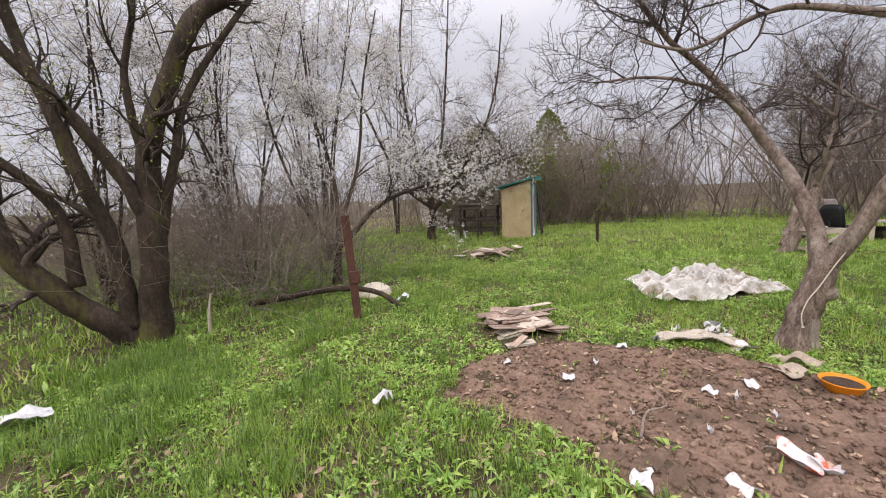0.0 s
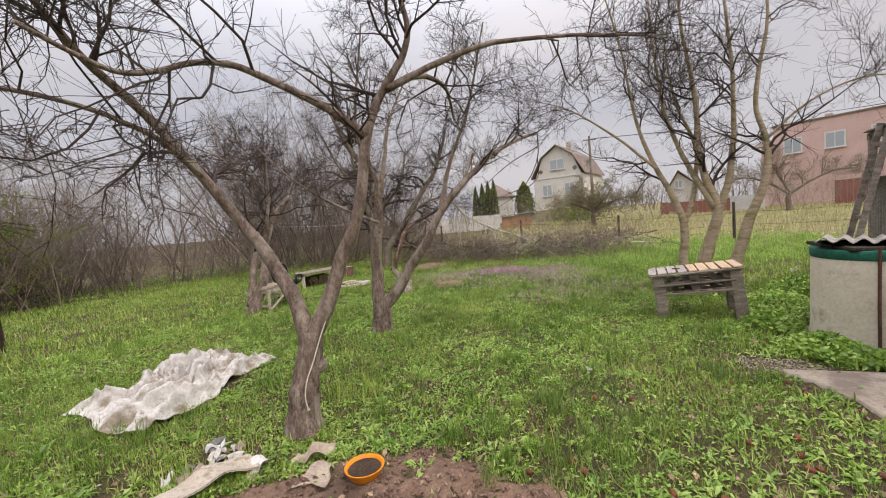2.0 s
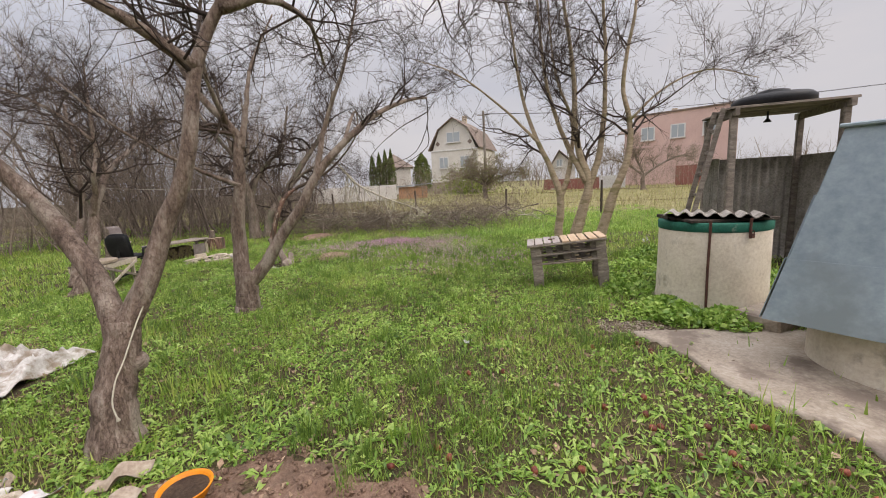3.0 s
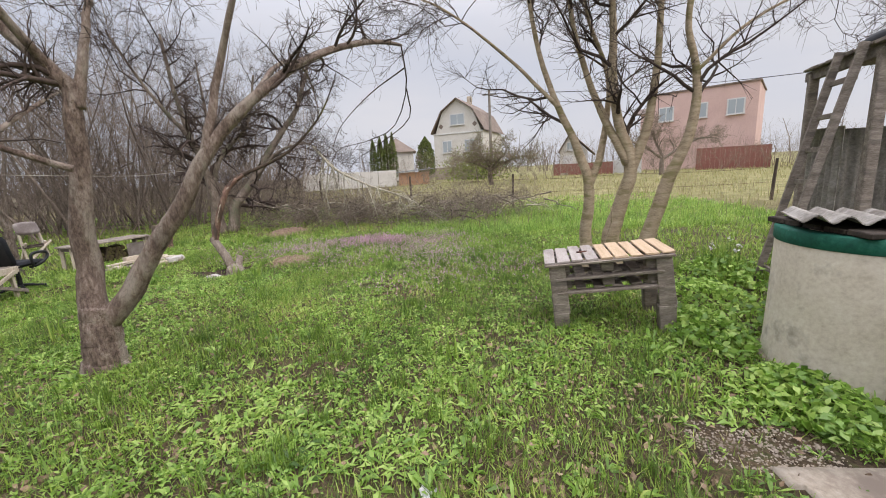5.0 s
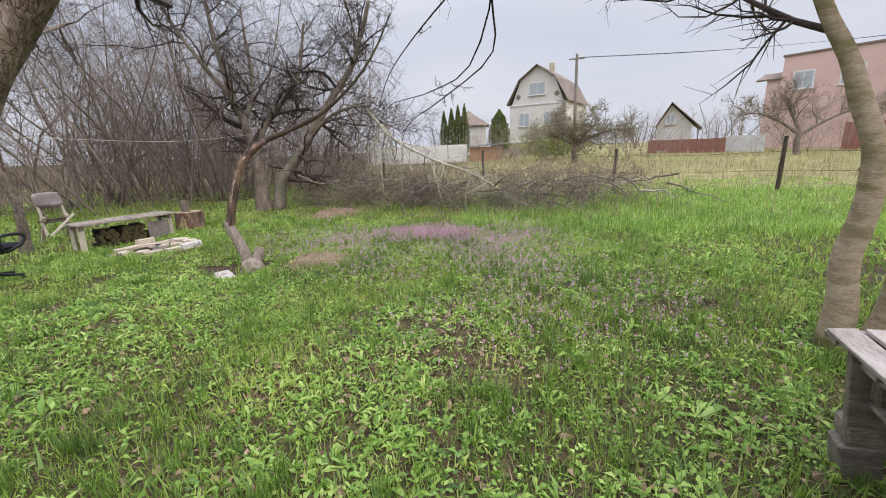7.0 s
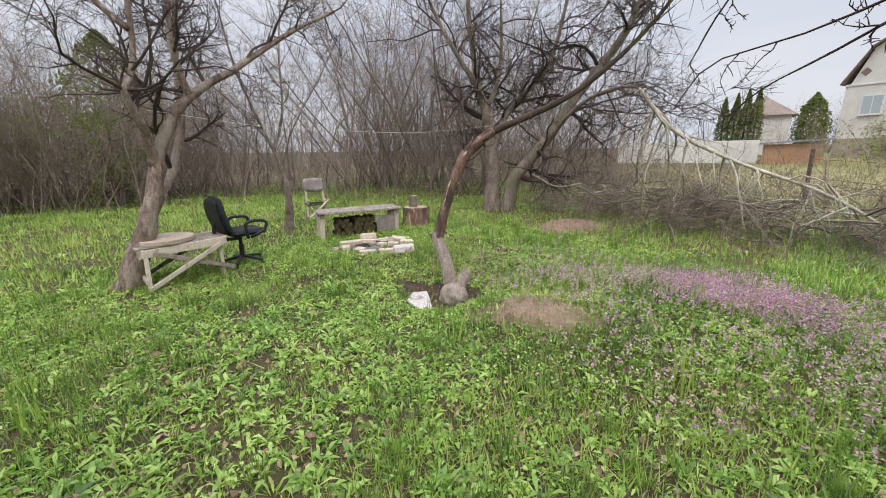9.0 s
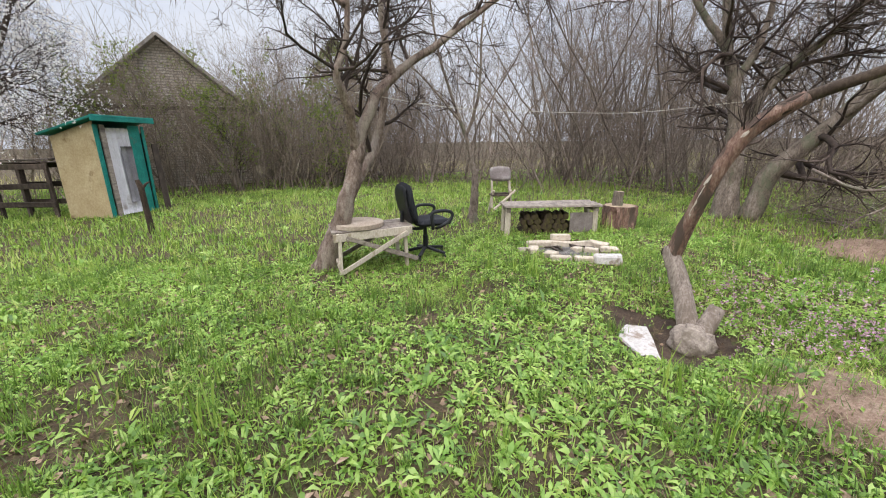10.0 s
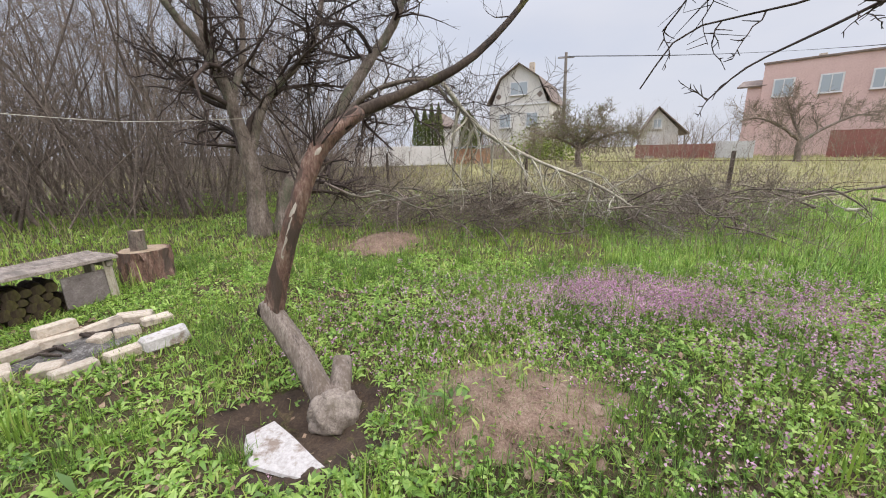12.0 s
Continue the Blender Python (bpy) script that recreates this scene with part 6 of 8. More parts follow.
part("brace", Geo().beam((-0.38, -0.29, 0.03), (0.4, -0.29, 0.44), 0.03, 0.05), PALEWOOD, trestle)
part("brace", Geo().beam((-0.3, -0.265, 0.43), (0.52, -0.265, 0.1), 0.03, 0.05), GREYWOOD, trestle)
part("brace", Geo().beam((-0.38, 0.3, 0.05), (0.4, 0.3, 0.43), 0.03, 0.05), GREYWOOD, trestle)

# the office chair
chair = thing("office_chair", (8.77, 8.05, gz(8.77, 8.05)), "black fabric office chair standing on the grass", "chair", turn=8)


def cushion(w, d, t, curve):
    a, b = np.meshgrid(np.linspace(-1, 1, 15), np.linspace(-1, 1, 15), indexing="ij")
    r = (np.abs(a) ** 4 + np.abs(b) ** 4) ** 0.25
    k = np.where(r > 1, 1 / np.maximum(r, 1e-6), 1)
    top = t * np.clip(1 - r ** 6, 0, 1) ** 0.5
    A, B = a * k * w / 2, b * k * d / 2
    up = np.stack([A, B, top * 0.6 + curve * b ** 2], 2)
    return Geo().sheet(up).sheet(np.stack([A, B, -top * 0.4 + curve * b ** 2], 2)[::-1])


seat = part("seat", cushion(0.47, 0.48, 0.09, 0.02), FABRIC, chair, "black seat cushion", True)
seat.matrix_basis = pose(0.08, 0, 0.44)
backrest = part("backrest", cushion(0.46, 0.52, 0.09, 0.03), FABRIC, chair, "black backrest cushion", True)
backrest.matrix_basis = pose(-0.24, 0.0, 0.7, 0, 0, 90) @ pose(0, 0, 0, 78, 0, 0)
shell = part("back_shell", cushion(0.43, 0.49, 0.05, 0.03), BLACK, chair, "black plastic shell", True)
shell.matrix_basis = pose(-0.29, 0.0, 0.69, 0, 0, 90) @ pose(0, 0, 0, 78, 0, 0)
part("back_bar", Geo().tube(smooth_line([(-0.02, 0, 0.37), (-0.2, 0, 0.38), (-0.3, 0, 0.45), (-0.3, 0, 0.62)], 10), [0.022] * 10, 8), BLACK, chair)
for s in (-1, 1):
    part("armrest", Geo().tube(smooth_line([(0.02, s * 0.2, 0.4), (0.0, s * 0.27, 0.42), (-0.02, s * 0.285, 0.52), (0.0, s * 0.285, 0.61), (0.16, s * 0.285, 0.62), (0.25, s * 0.285, 0.58), (0.22, s * 0.285, 0.5), (0.12, s * 0.28, 0.44), (0.06, s * 0.22, 0.4)], 30), [0.021] * 30, 8), BLACK, chair, "black loop armrest", True)
part("column", Geo().lathe([(0.03, 0.1), (0.032, 0.28), (0.024, 0.28), (0.024, 0.4), (0.09, 0.4), (0.09, 0.42), (0, 0.42)], 16), BLACK, chair)
for i in range(5):
    a = 2 * math.pi * i / 5 + 0.3
    leg = part("base_leg", Geo().beam((0.03 * math.cos(a), 0.03 * math.sin(a), 0.12), (0.29 * math.cos(a), 0.29 * math.sin(a), 0.07), 0.045, 0.032, 0.008), BLACK, chair)
    part("caster", Geo().lathe([(0.0, -0.014), (0.02, -0.014), (0.025, -0.008), (0.025, 0.008), (0.02, 0.014), (0.0, 0.014)], 14), BLACK, leg).matrix_basis = pose(0.28 * math.cos(a), 0.28 * math.sin(a), 0.03, 90, 0, math.degrees(a))

# the low bench with firewood under it
bench = thing("garden_bench", (10.97, 8.75, gz(10.97, 8.75)), "low grey plank bench on pale legs", "bench", turn=-15)
for i in range(4):
    part("plank", Geo().box((0, -0.2 + i * 0.135, 0.455), (1.5, 0.125, 0.035), None, 0.005, 0.004, rng), GREYWOOD, bench)
for x in (-0.68, 0.68):
    for y in (-0.19, 0.19):
        part("leg", Geo().beam((x * 1.02, y, -0.03), (x, y * 0.95, 0.43), 0.075, 0.06, 0.006), PALEWOOD, bench)
    part("cross_rail", Geo().beam((x, -0.24, 0.4), (x, 0.24, 0.4), 0.06, 0.06), GREYWOOD, bench)
for i in range(46):
    col, row = i % 12, i // 12
    x = -0.42 + 0.088 * col + 0.04 * (row % 2) + rng.normal(0, 0.012)
    if row > 1 and col > 7:
        continue
    r = rng.uniform(0.036, 0.055)
    c, s = math.cos(radians(-15)), math.sin(radians(-15))
    wx, wy = 10.97 + x * c - 0.02 * s, 8.75 + x * s + 0.02 * c
    g = Geo().tube([(0, -0.17, 0), (0.01, 0, 0.005), (0, 0.17, 0)], [r, r * 1.05, r], 9, 0.1, rng)
    single("firewood_log", g, BARK_DARK, "split dark firewood log stacked under the bench", "log", (wx, wy, gz(wx, wy) + 0.045 + 0.078 * row), -15 + rng.normal(0, 7), group="firewood under the bench")
single("sheet_panel", Geo().box((0, 0, 0.16), (0.36, 0.02, 0.32), None, 0.004), LEATHER, "brown hardboard panel leaning under the bench", "panel", (11.38, 8.46, gz(11.4, 8.46) + 0.02), -15)
# stump block with a small log on it
stump = thing("chopping_block", (12.15, 8.55, gz(12.15, 8.55)), "thick tree-trunk chopping block with deep bark", "chopping block")
part("bark", Geo().tube([(0, 0, -0.03), (0, 0, 0.1), (0.01, 0, 0.25), (0.01, 0, 0.36)], [0.28, 0.255, 0.245, 0.25], 40, 0.06, rng), PEELBARK, stump)
part("cut_face", Geo().lathe([(0.23, 0.362), (0.1, 0.366), (0, 0.366)], 30), ENDGRAIN, stump)
small = thing("short_log", (12.1, 8.55, gz(12.15, 8.55) + 0.366), "short brown log standing on the chopping block", "log")
part("bark", Geo().tube([(0, 0, 0), (0, 0.005, 0.12), (0.01, 0, 0.22)], [0.085, 0.078, 0.08], 16, 0.05, rng), BARK, small)
part("cut_face", Geo().lathe([(0.074, 0.222), (0, 0.224)], 16, (0.01, 0, 0)), ENDGRAIN, small)

# the fire ring of pale bricks
brick_g = Geo().box((0, 0, 0), (0.25, 0.12, 0.085), None, 0.012, 0.004, rng)
first = None
c0 = (10.66, 7.68)
for i, (dx, dy, dz, tz, sc) in enumerate([(-0.5, 0.05, 0.04, 62, 1), (-0.4, -0.22, 0.04, 118, 0.7), (-0.3, 0.28, 0.05, -22, 1.3), (-0.02, 0.2, 0.05, -20, 1.25), (0.24, 0.1, 0.05, -18, 1.1), (0.44, -0.02, 0.05, -60, 1.1), (0.45, -0.24, 0.03, -35, 0.9), (0.02, 0.26, 0.13, -20, 1.0), (-0.38, -0.4, 0.035, -28, 1.0), (-0.12, -0.53, 0.035, -26, 1.0), (-0.62, 0.1, 0.03, 20, 0.55), (0.2, -0.2, 0.03, -40, 0.7), (0.05, -0.1, 0.03, 15, 0.5)]):
    m = pose(c0[0] + dx, c0[1] + dy, gz(c0[0], c0[1]) + dz, rng.normal(0, 3), rng.normal(0, 3), tz)
    if first is None:
        first = single("fire_brick", brick_g, BLOCK, "pale sooty brick laid round the fire pit", "brick", group="bricks of the fire ring")
        first.matrix_basis = m
    else:
        ob = copy_thing(first, m)
        ob.scale = (sc, 1, 1)
ax, ay = np.meshgrid(np.linspace(-1, 1, 26), np.linspace(-1, 1, 26), indexing="ij")
rr = np.hypot(ax, ay)
az = ground_z(c0[0] + 0.4 * ax, c0[1] + 0.28 * ay) + 0.03 * np.clip(1.1 - rr ** 2, -0.6, 1) + 0.014 * np.sin(9 * ax + 5 * ay) * np.cos(11 * ay)
single("ash_bed", Geo().sheet(np.stack([c0[0] + 0.42 * ax, c0[1] + 0.3 * ay, az], 2)), ASH, "grey ash and charcoal in the fire pit", "ash", smooth=True)
for i in range(7):
    x, y = c0[0] + rng.uniform(-0.25, 0.25), c0[1] + rng.uniform(-0.15, 0.12)
    single("charred_stick", Geo().tube([(-0.1, 0, 0), (0, 0.01, 0.01), (0.12, 0, 0)], [0.012, 0.016, 0.01], 6, 0.1, rng), DARKWOOD, "charred stick in the fire pit", "stick", (x, y, gz(x, y) + 0.045), rng.uniform(0, 180), group="charred sticks")
single("white_block", Geo().box((0, 0, 0.055), (0.31, 0.14, 0.11), None, 0.02, 0.006, rng), WHITEBLOCK, "white block lying on the grass by the fire pit", "block", (10.72, 6.98, gz(10.7, 7.0)), -28)
# the padded stool made from a chair back
stool = thing("broken_armchair", (10.85, 10.3, gz(10.85, 10.3)), "old wooden armchair frame with a faded padded back", "chair", turn=-10)
pad = part("back_pad", cushion(0.42, 0.3, 0.09, 0.0), LEATHER, stool, "faded brown padded back", True)
pad.matrix_basis = pose(0, 0.12, 0.8, 68, 0, 0)
for s in (-1, 1):
    part("back_post", Geo().beam((s * 0.19, -0.02, 0.15), (s * 0.16, 0.16, 0.92), 0.04, 0.05), PALEWOOD, stool)
    part("leg", Geo().beam((s * 0.2, 0.25, -0.03), (s * 0.17, -0.05, 0.5), 0.045, 0.04), PALEWOOD, stool)
part("brace", Geo().beam((-0.16, -0.09, 0.14), (0.26, -0.07, 0.5), 0.07, 0.03), PALEWOOD, stool)
part("seat_rail", Geo().beam((-0.2, 0.0, 0.42), (0.2, 0.0, 0.42), 0.04, 0.06), DARKWOOD, stool)
part("seat", Geo().box((0, 0.1, 0.4), (0.38, 0.34, 0.03), None, 0.006), DARKWOOD, stool)

# the broken dead tree with its swollen root
dead = thing("dead_stump", (10.3, 5.42, -0.27), "broken dead tree with stripped bark and swollen foot", "tree stump")
th, ph = np.meshgrid(np.linspace(0, np.pi, 26), np.linspace(0, 2 * np.pi, 44), indexing="ij")
bump = np.array([[noise.fractal(Vector((2.2 * math.sin(p) * math.cos(q), 2.2 * math.sin(p) * math.sin(q), 2.6 * math.cos(p))), 1.0, 2.0, 4) for p, q in zip(r1, r2)] for r1, r2 in zip(th, ph)])
bump[:, -1] = bump[:, 0]
br = 0.158 * (1 + 0.17 * bump) * (1 - 0.3 * np.clip((th - 2.0), 0, 1))
part("root_ball", Geo().sheet(np.stack([br * np.sin(th) * np.cos(ph), br * np.sin(th) * np.sin(ph) + 0.01, 0.1 + 0.92 * br * np.cos(th)], 2)), KNOTWOOD, dead, "swollen knotted foot", True)
part("root_neck", Geo().tube([(0.0, 0.01, -0.08), (0.0, 0.01, 0.0), (0.0, 0.01, 0.1)], [0.13, 0.105, 0.12], 18, 0.08, rng), DARK_SOIL, dead, "earth-covered root", True)


def gnarled(line, radii, sides, amp, seed):
    """A trunk whose skin runs in ridges along it."""
    r = np.random.default_rng(seed)
    k = len(line)
    g = Geo().tube(line, radii, sides)
    ridge = 1 + amp * np.repeat(r.normal(0, 1, sides)[None], k, 0) * (0.6 + 0.5 * np.sin(np.linspace(0, 9, k)[:, None] + np.arange(sides)[None] * 1.7)) + amp * 0.5 * r.normal(0, 1, (k, sides))
    mid = np.repeat(np.asarray(line), sides, axis=0)
    g.v[0] = mid + (g.v[0] - mid) * ridge.reshape(-1, 1)
    return g


trunk_line = smooth_line([(0.02, 0.04, 0.1), (0.05, 0.12, 0.24), (0.085, 0.22, 0.4), (0.11, 0.34, 0.58), (0.125, 0.43, 0.71), (0.128, 0.45, 0.78)], 26)
part("lower_trunk", gnarled(trunk_line, np.interp(np.linspace(0, 1, 26), [0, 0.2, 0.8, 1], [0.095, 0.078, 0.068, 0.05]), 18, 0.07, 3), DEADWOOD, dead, "grey stripped trunk", True)
part("burnt_knot", Geo().tube(smooth_line([(0.13, 0.42, 0.7), (0.105, 0.475, 0.725), (0.09, 0.5, 0.735)], 6), [0.05, 0.05, 0.046, 0.042, 0.036, 0.026], 14, 0.06, rng), DARKWOOD, dead, "blackened knot", True)
up_line = smooth_line([(0.13, 0.42, 0.68), (0.15, 0.38, 0.86), (0.16, 0.3, 1.1), (0.165, 0.2, 1.36), (0.235, 0.12, 1.6), (0.32, 0.04, 1.76), (0.5, -0.12, 1.93)], 26)
part("upper_trunk", gnarled(up_line, np.interp(np.linspace(0, 1, 26), [0, 0.2, 0.8, 1], [0.062, 0.056, 0.052, 0.045]), 16, 0.11, 4), PEELBARK, dead, "reddish peeling bark", True)
part("bark_scar", Geo().tube(up_line[5:17] + np.array((-0.038, -0.012, 0.0)), np.interp(np.linspace(0, 1, 12), [0, 0.3, 0.7, 1], [0.006, 0.02, 0.018, 0.005]), 8, 0.18, rng), PALEWOOD, dead, "pale strip of bare wood", True)
part("bark_scar", Geo().tube(up_line[18:21] + np.array((-0.04, -0.018, 0.0)), [0.008, 0.016, 0.007], 8, 0.18, rng), PALEWOOD, dead, "pale strip of bare wood", True)
part("side_stub", gnarled(smooth_line([(0.06, 0.0, 0.16), (0.14, 0.01, 0.26), (0.235, 0.035, 0.345)], 10), np.linspace(0.075, 0.06, 10), 16, 0.06, 6), DEADWOOD, dead, "sawn side stub", True)
part("branch_collar", Geo().tube([(0.0, 0.03, 0.2), (-0.035, 0.015, 0.235), (-0.05, 0.01, 0.25)], [0.05, 0.042, 0.022], 12, 0.1, rng), KNOTWOOD, dead, "healed branch collar", True)
bough = smooth_line([(0.4, -0.02, 1.84), (0.5, -0.12, 1.93), (0.75, -0.4, 2.08), (1.05, -0.75, 2.3), (1.4, -1.1, 2.7), (1.7, -1.4, 3.2), (2.1, -1.6, 3.9)], 18)
part("upper_branch", Geo().tube(bough, np.linspace(0.046, 0.012, 18), 10, 0.06, rng), BARK_DARK, dead, "", True)
Pd = np.array([up_line[9:21], bough[6:18]])
Rd = np.array([np.linspace(0.03, 0.022, 12), np.linspace(0.03, 0.012, 12)])
P1, R1 = grow(rng, Pd, Rd, 16, 0.6, 50, 0.4, 6, 0.2, 0.45, 1.0, 0.35)
P2, R2 = grow(rng, P1, R1, 6, 0.3, 45, 0.2)
tagged(part("twig_mass", fast_mesh("twig_mass", *join([tubes(P1, R1, 4), tubes(P2, R2, 3)]), TWIG), None, dead), kind="stuff")
outline = [(0.09, 0.315), (0.225, 0.215), (0.11, 0.02), (-0.04, -0.2), (-0.11, -0.32), (-0.17, -0.24), (-0.16, -0.1), (-0.12, 0.15), (-0.02, 0.25)]
m_ = len(outline)
slab = Geo().add([(x, y, 0.02 + 0.03 * x) for x, y in outline] + [(x * 0.95, y * 0.95, 0.036 + 0.03 * x) for x, y in outline], [list(range(m_))[::-1], [i + m_ for i in range(m_)]] + [[i, (i + 1) % m_, (i + 1) % m_ + m_, i + m_] for i in range(m_)])
single("white_slab", slab, WHITEBLOCK, "broken white slab lying by the dead stump", "slab", (9.95, 5.55, gz(9.95, 5.55) + 0.03), 0)
mx_, my_ = np.meshgrid(np.linspace(-1, 1, 44), np.linspace(-1, 1, 44), indexing="ij")
mr_ = np.hypot(mx_, my_) + 0.12 * np.sin(5 * mx_ + 3 * my_)
mz_ = ground_z(10.25 + 0.5 * mx_, 4.35 + 0.68 * my_) + 0.03 * np.clip(1 - mr_ ** 2, -1.5, 1) + 0.02 * np.array([[noise.turbulence(Vector((a * 6, b * 8, 2)), 3, False) for b in my_[0]] for a in mx_[:, 0]])
single("earth_mound", Geo().sheet(np.stack([10.25 + 0.5 * mx_, 4.35 + 0.68 * my_, mz_], 2)), DRY_LITTER, "low mound of earth and dry stalks", "mound", smooth=True)
apple_knot = [o for o in scene.objects if o.name == "apple_tree"][0]
part("knot", Geo().lathe([(0.0, 0.075), (0.05, 0.06), (0.082, 0.015), (0.075, -0.03), (0.05, -0.06), (0.0, -0.08)], 14), BARK_RED, apple_knot, "swollen knot", True).matrix_basis = pose(0.17, -0.09, 0.55, 30, 60, 10)

# cord on the leaning apple tree, and the line strung between the trees
single("tree_cord", Geo().tube(smooth_line([(0.3, -0.24, 1.15), (0.15, -0.17, 0.85), (0.03, -0.14, 0.62), (-0.04, -0.12, 0.5), (-0.08, -0.11, 0.36), (-0.08, -0.13, 0.24)], 24), [0.0055] * 23 + [0.016], 6), CORD, "frayed pale cord hanging on the apple tree", "cord", (3.56, 3.42, gz(3.56, 3.42)), smooth=True)
single("clothes_line", Geo().tube(smooth_line([(8.0, 8.0, 1.95), (9.4, 8.9, 1.88), (10.5, 8.75, 1.83), (11.6, 8.6, 1.8), (12.6, 8.6, 1.83), (14.45, 8.55, 2.0)], 30), [0.004] * 30, 4), CORD, "thin cord strung between the trees", "cord")

# the heap of cut branches at the lawn's end
feet = along(rng, [(15.6, -0.9), (14.9, 0.6), (14.3, 2.3), (14.6, 5.0), (15.6, 8.2)], 430, 2.4)
feet = feet * np.array([1, 1])
n_ = len(feet)
k_ = 6
way = np.concatenate([rng.normal(0, 1.0, (n_, 2)), rng.uniform(0.0, 0.55, (n_, 1))], axis=1)
stp = way[:, None, :] + np.cumsum(rng.normal(0, 0.3, (n_, k_ - 1, 3)), axis=1)
stp[:, :, 2] -= np.linspace(0, 0.75, k_ - 1)[None, :]
stp /= np.linalg.norm(stp, axis=2, keepdims=True)
P0 = np.stack([feet[:, 0], feet[:, 1], ground_z(feet[:, 0], feet[:, 1]) + rng.uniform(0.02, 0.62, n_)], 1)[:, None, :] + np.concatenate([np.zeros((n_, 1, 3)), np.cumsum(stp * (rng.uniform(0.5, 1.5, n_) / (k_ - 1))[:, None, None], axis=1)], axis=1)
P0[:, :, 2] = np.maximum(P0[:, :, 2], ground_z(P0[:, :, 0], P0[:, :, 1]) + 0.02)
R0 = (rng.uniform(0.25, 1.0, n_) ** 2 * 0.022)[:, None] * np.linspace(1, 0.3, k_)[None, :]
P1, R1 = grow(rng, P0, R0, 7, 0.6, 52, 0.16, 4, 0.3, 0.15, 1.0, 0.5, 0.003)
P2, R2 = grow(rng, P1, R1, 5, 0.3, 50, 0.12, 2, 0.2, 0.2, 1.0, 0.6, 0.0025)
tagged(new("brush_heap", fast_mesh("brush_heap", *join([tubes(P0, R0, 5), tubes(P1, R1, 3), tubes(P2, R2, 3)]), THICKET)), "tangled heap of cut dry branches", "brush", kind="stuff")
limb = thing("fallen_limb", (14.4, 5.15, gz(14.4, 5.15)), "broken lichen-grey limb hanging into the brush heap", "branch")
main = smooth_line([(-0.1, 0.15, 2.35), (0.05, -0.4, 1.68), (0.2, -1.25, 1.2), (0.4, -2.25, 0.78), (0.5, -3.0, 0.3), (0.4, -3.5, 0.03)], 20)
part("stem", Geo().tube(main, np.linspace(0.036, 0.014, 20), 9, 0.12, rng), LICHEN, limb, "", True)
P1, R1 = grow(rng, main[None], np.linspace(0.055, 0.02, 20)[None], 40, 1.25, 70, -0.45, 8, 0.22, 0.08, 1.0, 0.42, 0.006, 0.5)
P1[:, :, 2] = np.maximum(P1[:, :, 2], 0.02)
P2, R2 = grow(rng, P1, R1, 7, 0.5, 48, -0.2, 5, 0.2, 0.2, 1.0, 0.55, 0.003)
P2[:, :, 2] = np.maximum(P2[:, :, 2], 0.02)
part("twig_mass", fast_mesh("twig_mass", *join([tubes(P1, R1, 5), tubes(P2, R2, 3)]), LICHEN), None, limb, "drooping lichen-grey twigs")["kind"] = "stuff"
for q in range(26):
    f = rng.uniform(0, 1)
    bx, by = 14.3 + 1.2 * rng.uniform(0, 1) + 1.0 * abs(f - 0.6), -1.6 + 8.6 * f
    a, l = rng.uniform(0, 6.28), rng.uniform(0.7, 1.6)
    bend = [(0, 0, 0)] + [(math.cos(a + rng.normal(0, 0.09)) * l * g, math.sin(a + rng.normal(0, 0.09)) * l * g, rng.normal(0, 0.05) - 0.25 * g * g) for g in (0.3, 0.55, 0.8, 1.0)]
    bz = gz(bx, by) + rng.uniform(0.35, 0.75)
    bough = thing("cut_branch", (bx, by, bz), "crooked grey branch thrown on the brush heap", "branch", "cut branches on the heap")
    line = smooth_line(bend, 12)
    part("stem", Geo().tube(line, np.linspace(rng.uniform(0.014, 0.026), 0.006, 12), 6, 0.1, rng), LICHEN if q % 2 else BARK, bough, "", True)
    P1, R1 = grow(rng, line[None], np.linspace(0.018, 0.006, 12)[None], 6, 0.5, 55, 0.1, 5, 0.25, 0.25, 1.0, 0.5, 0.004)
    part("side_growth", fast_mesh("side_growth", *tubes(P1, R1, 4), LICHEN if q % 2 else TWIG), None, bough)["kind"] = "stuff"
long_branch = smooth_line([(0, 0, 0.95), (0.1, -0.5, 0.72), (0.2, -0.9, 0.75), (0.25, -1.5, 0.5), (0.35, -2.1, 0.62)], 12)
single("grey_branch", Geo().tube(long_branch, np.linspace(0.022, 0.009, 12), 7, 0.1, rng), BARK, "long grey branch lying over the brush heap", "branch", (14.0, 7.1, gz(14, 7.1)), smooth=True)
single("mulch_heap", Geo().sheet(np.stack([0.75 * ax, 0.6 * ay, 0.12 * np.clip(1 - rr ** 2, -0.2, 1) + 0.03 * np.sin(23 * ax + 7 * ay) * np.cos(19 * ay)], 2)), DRY_LITTER, "heap of raked brown straw and stalks", "straw", (14.1, 6.2, gz(14.1, 6.2)), smooth=True)

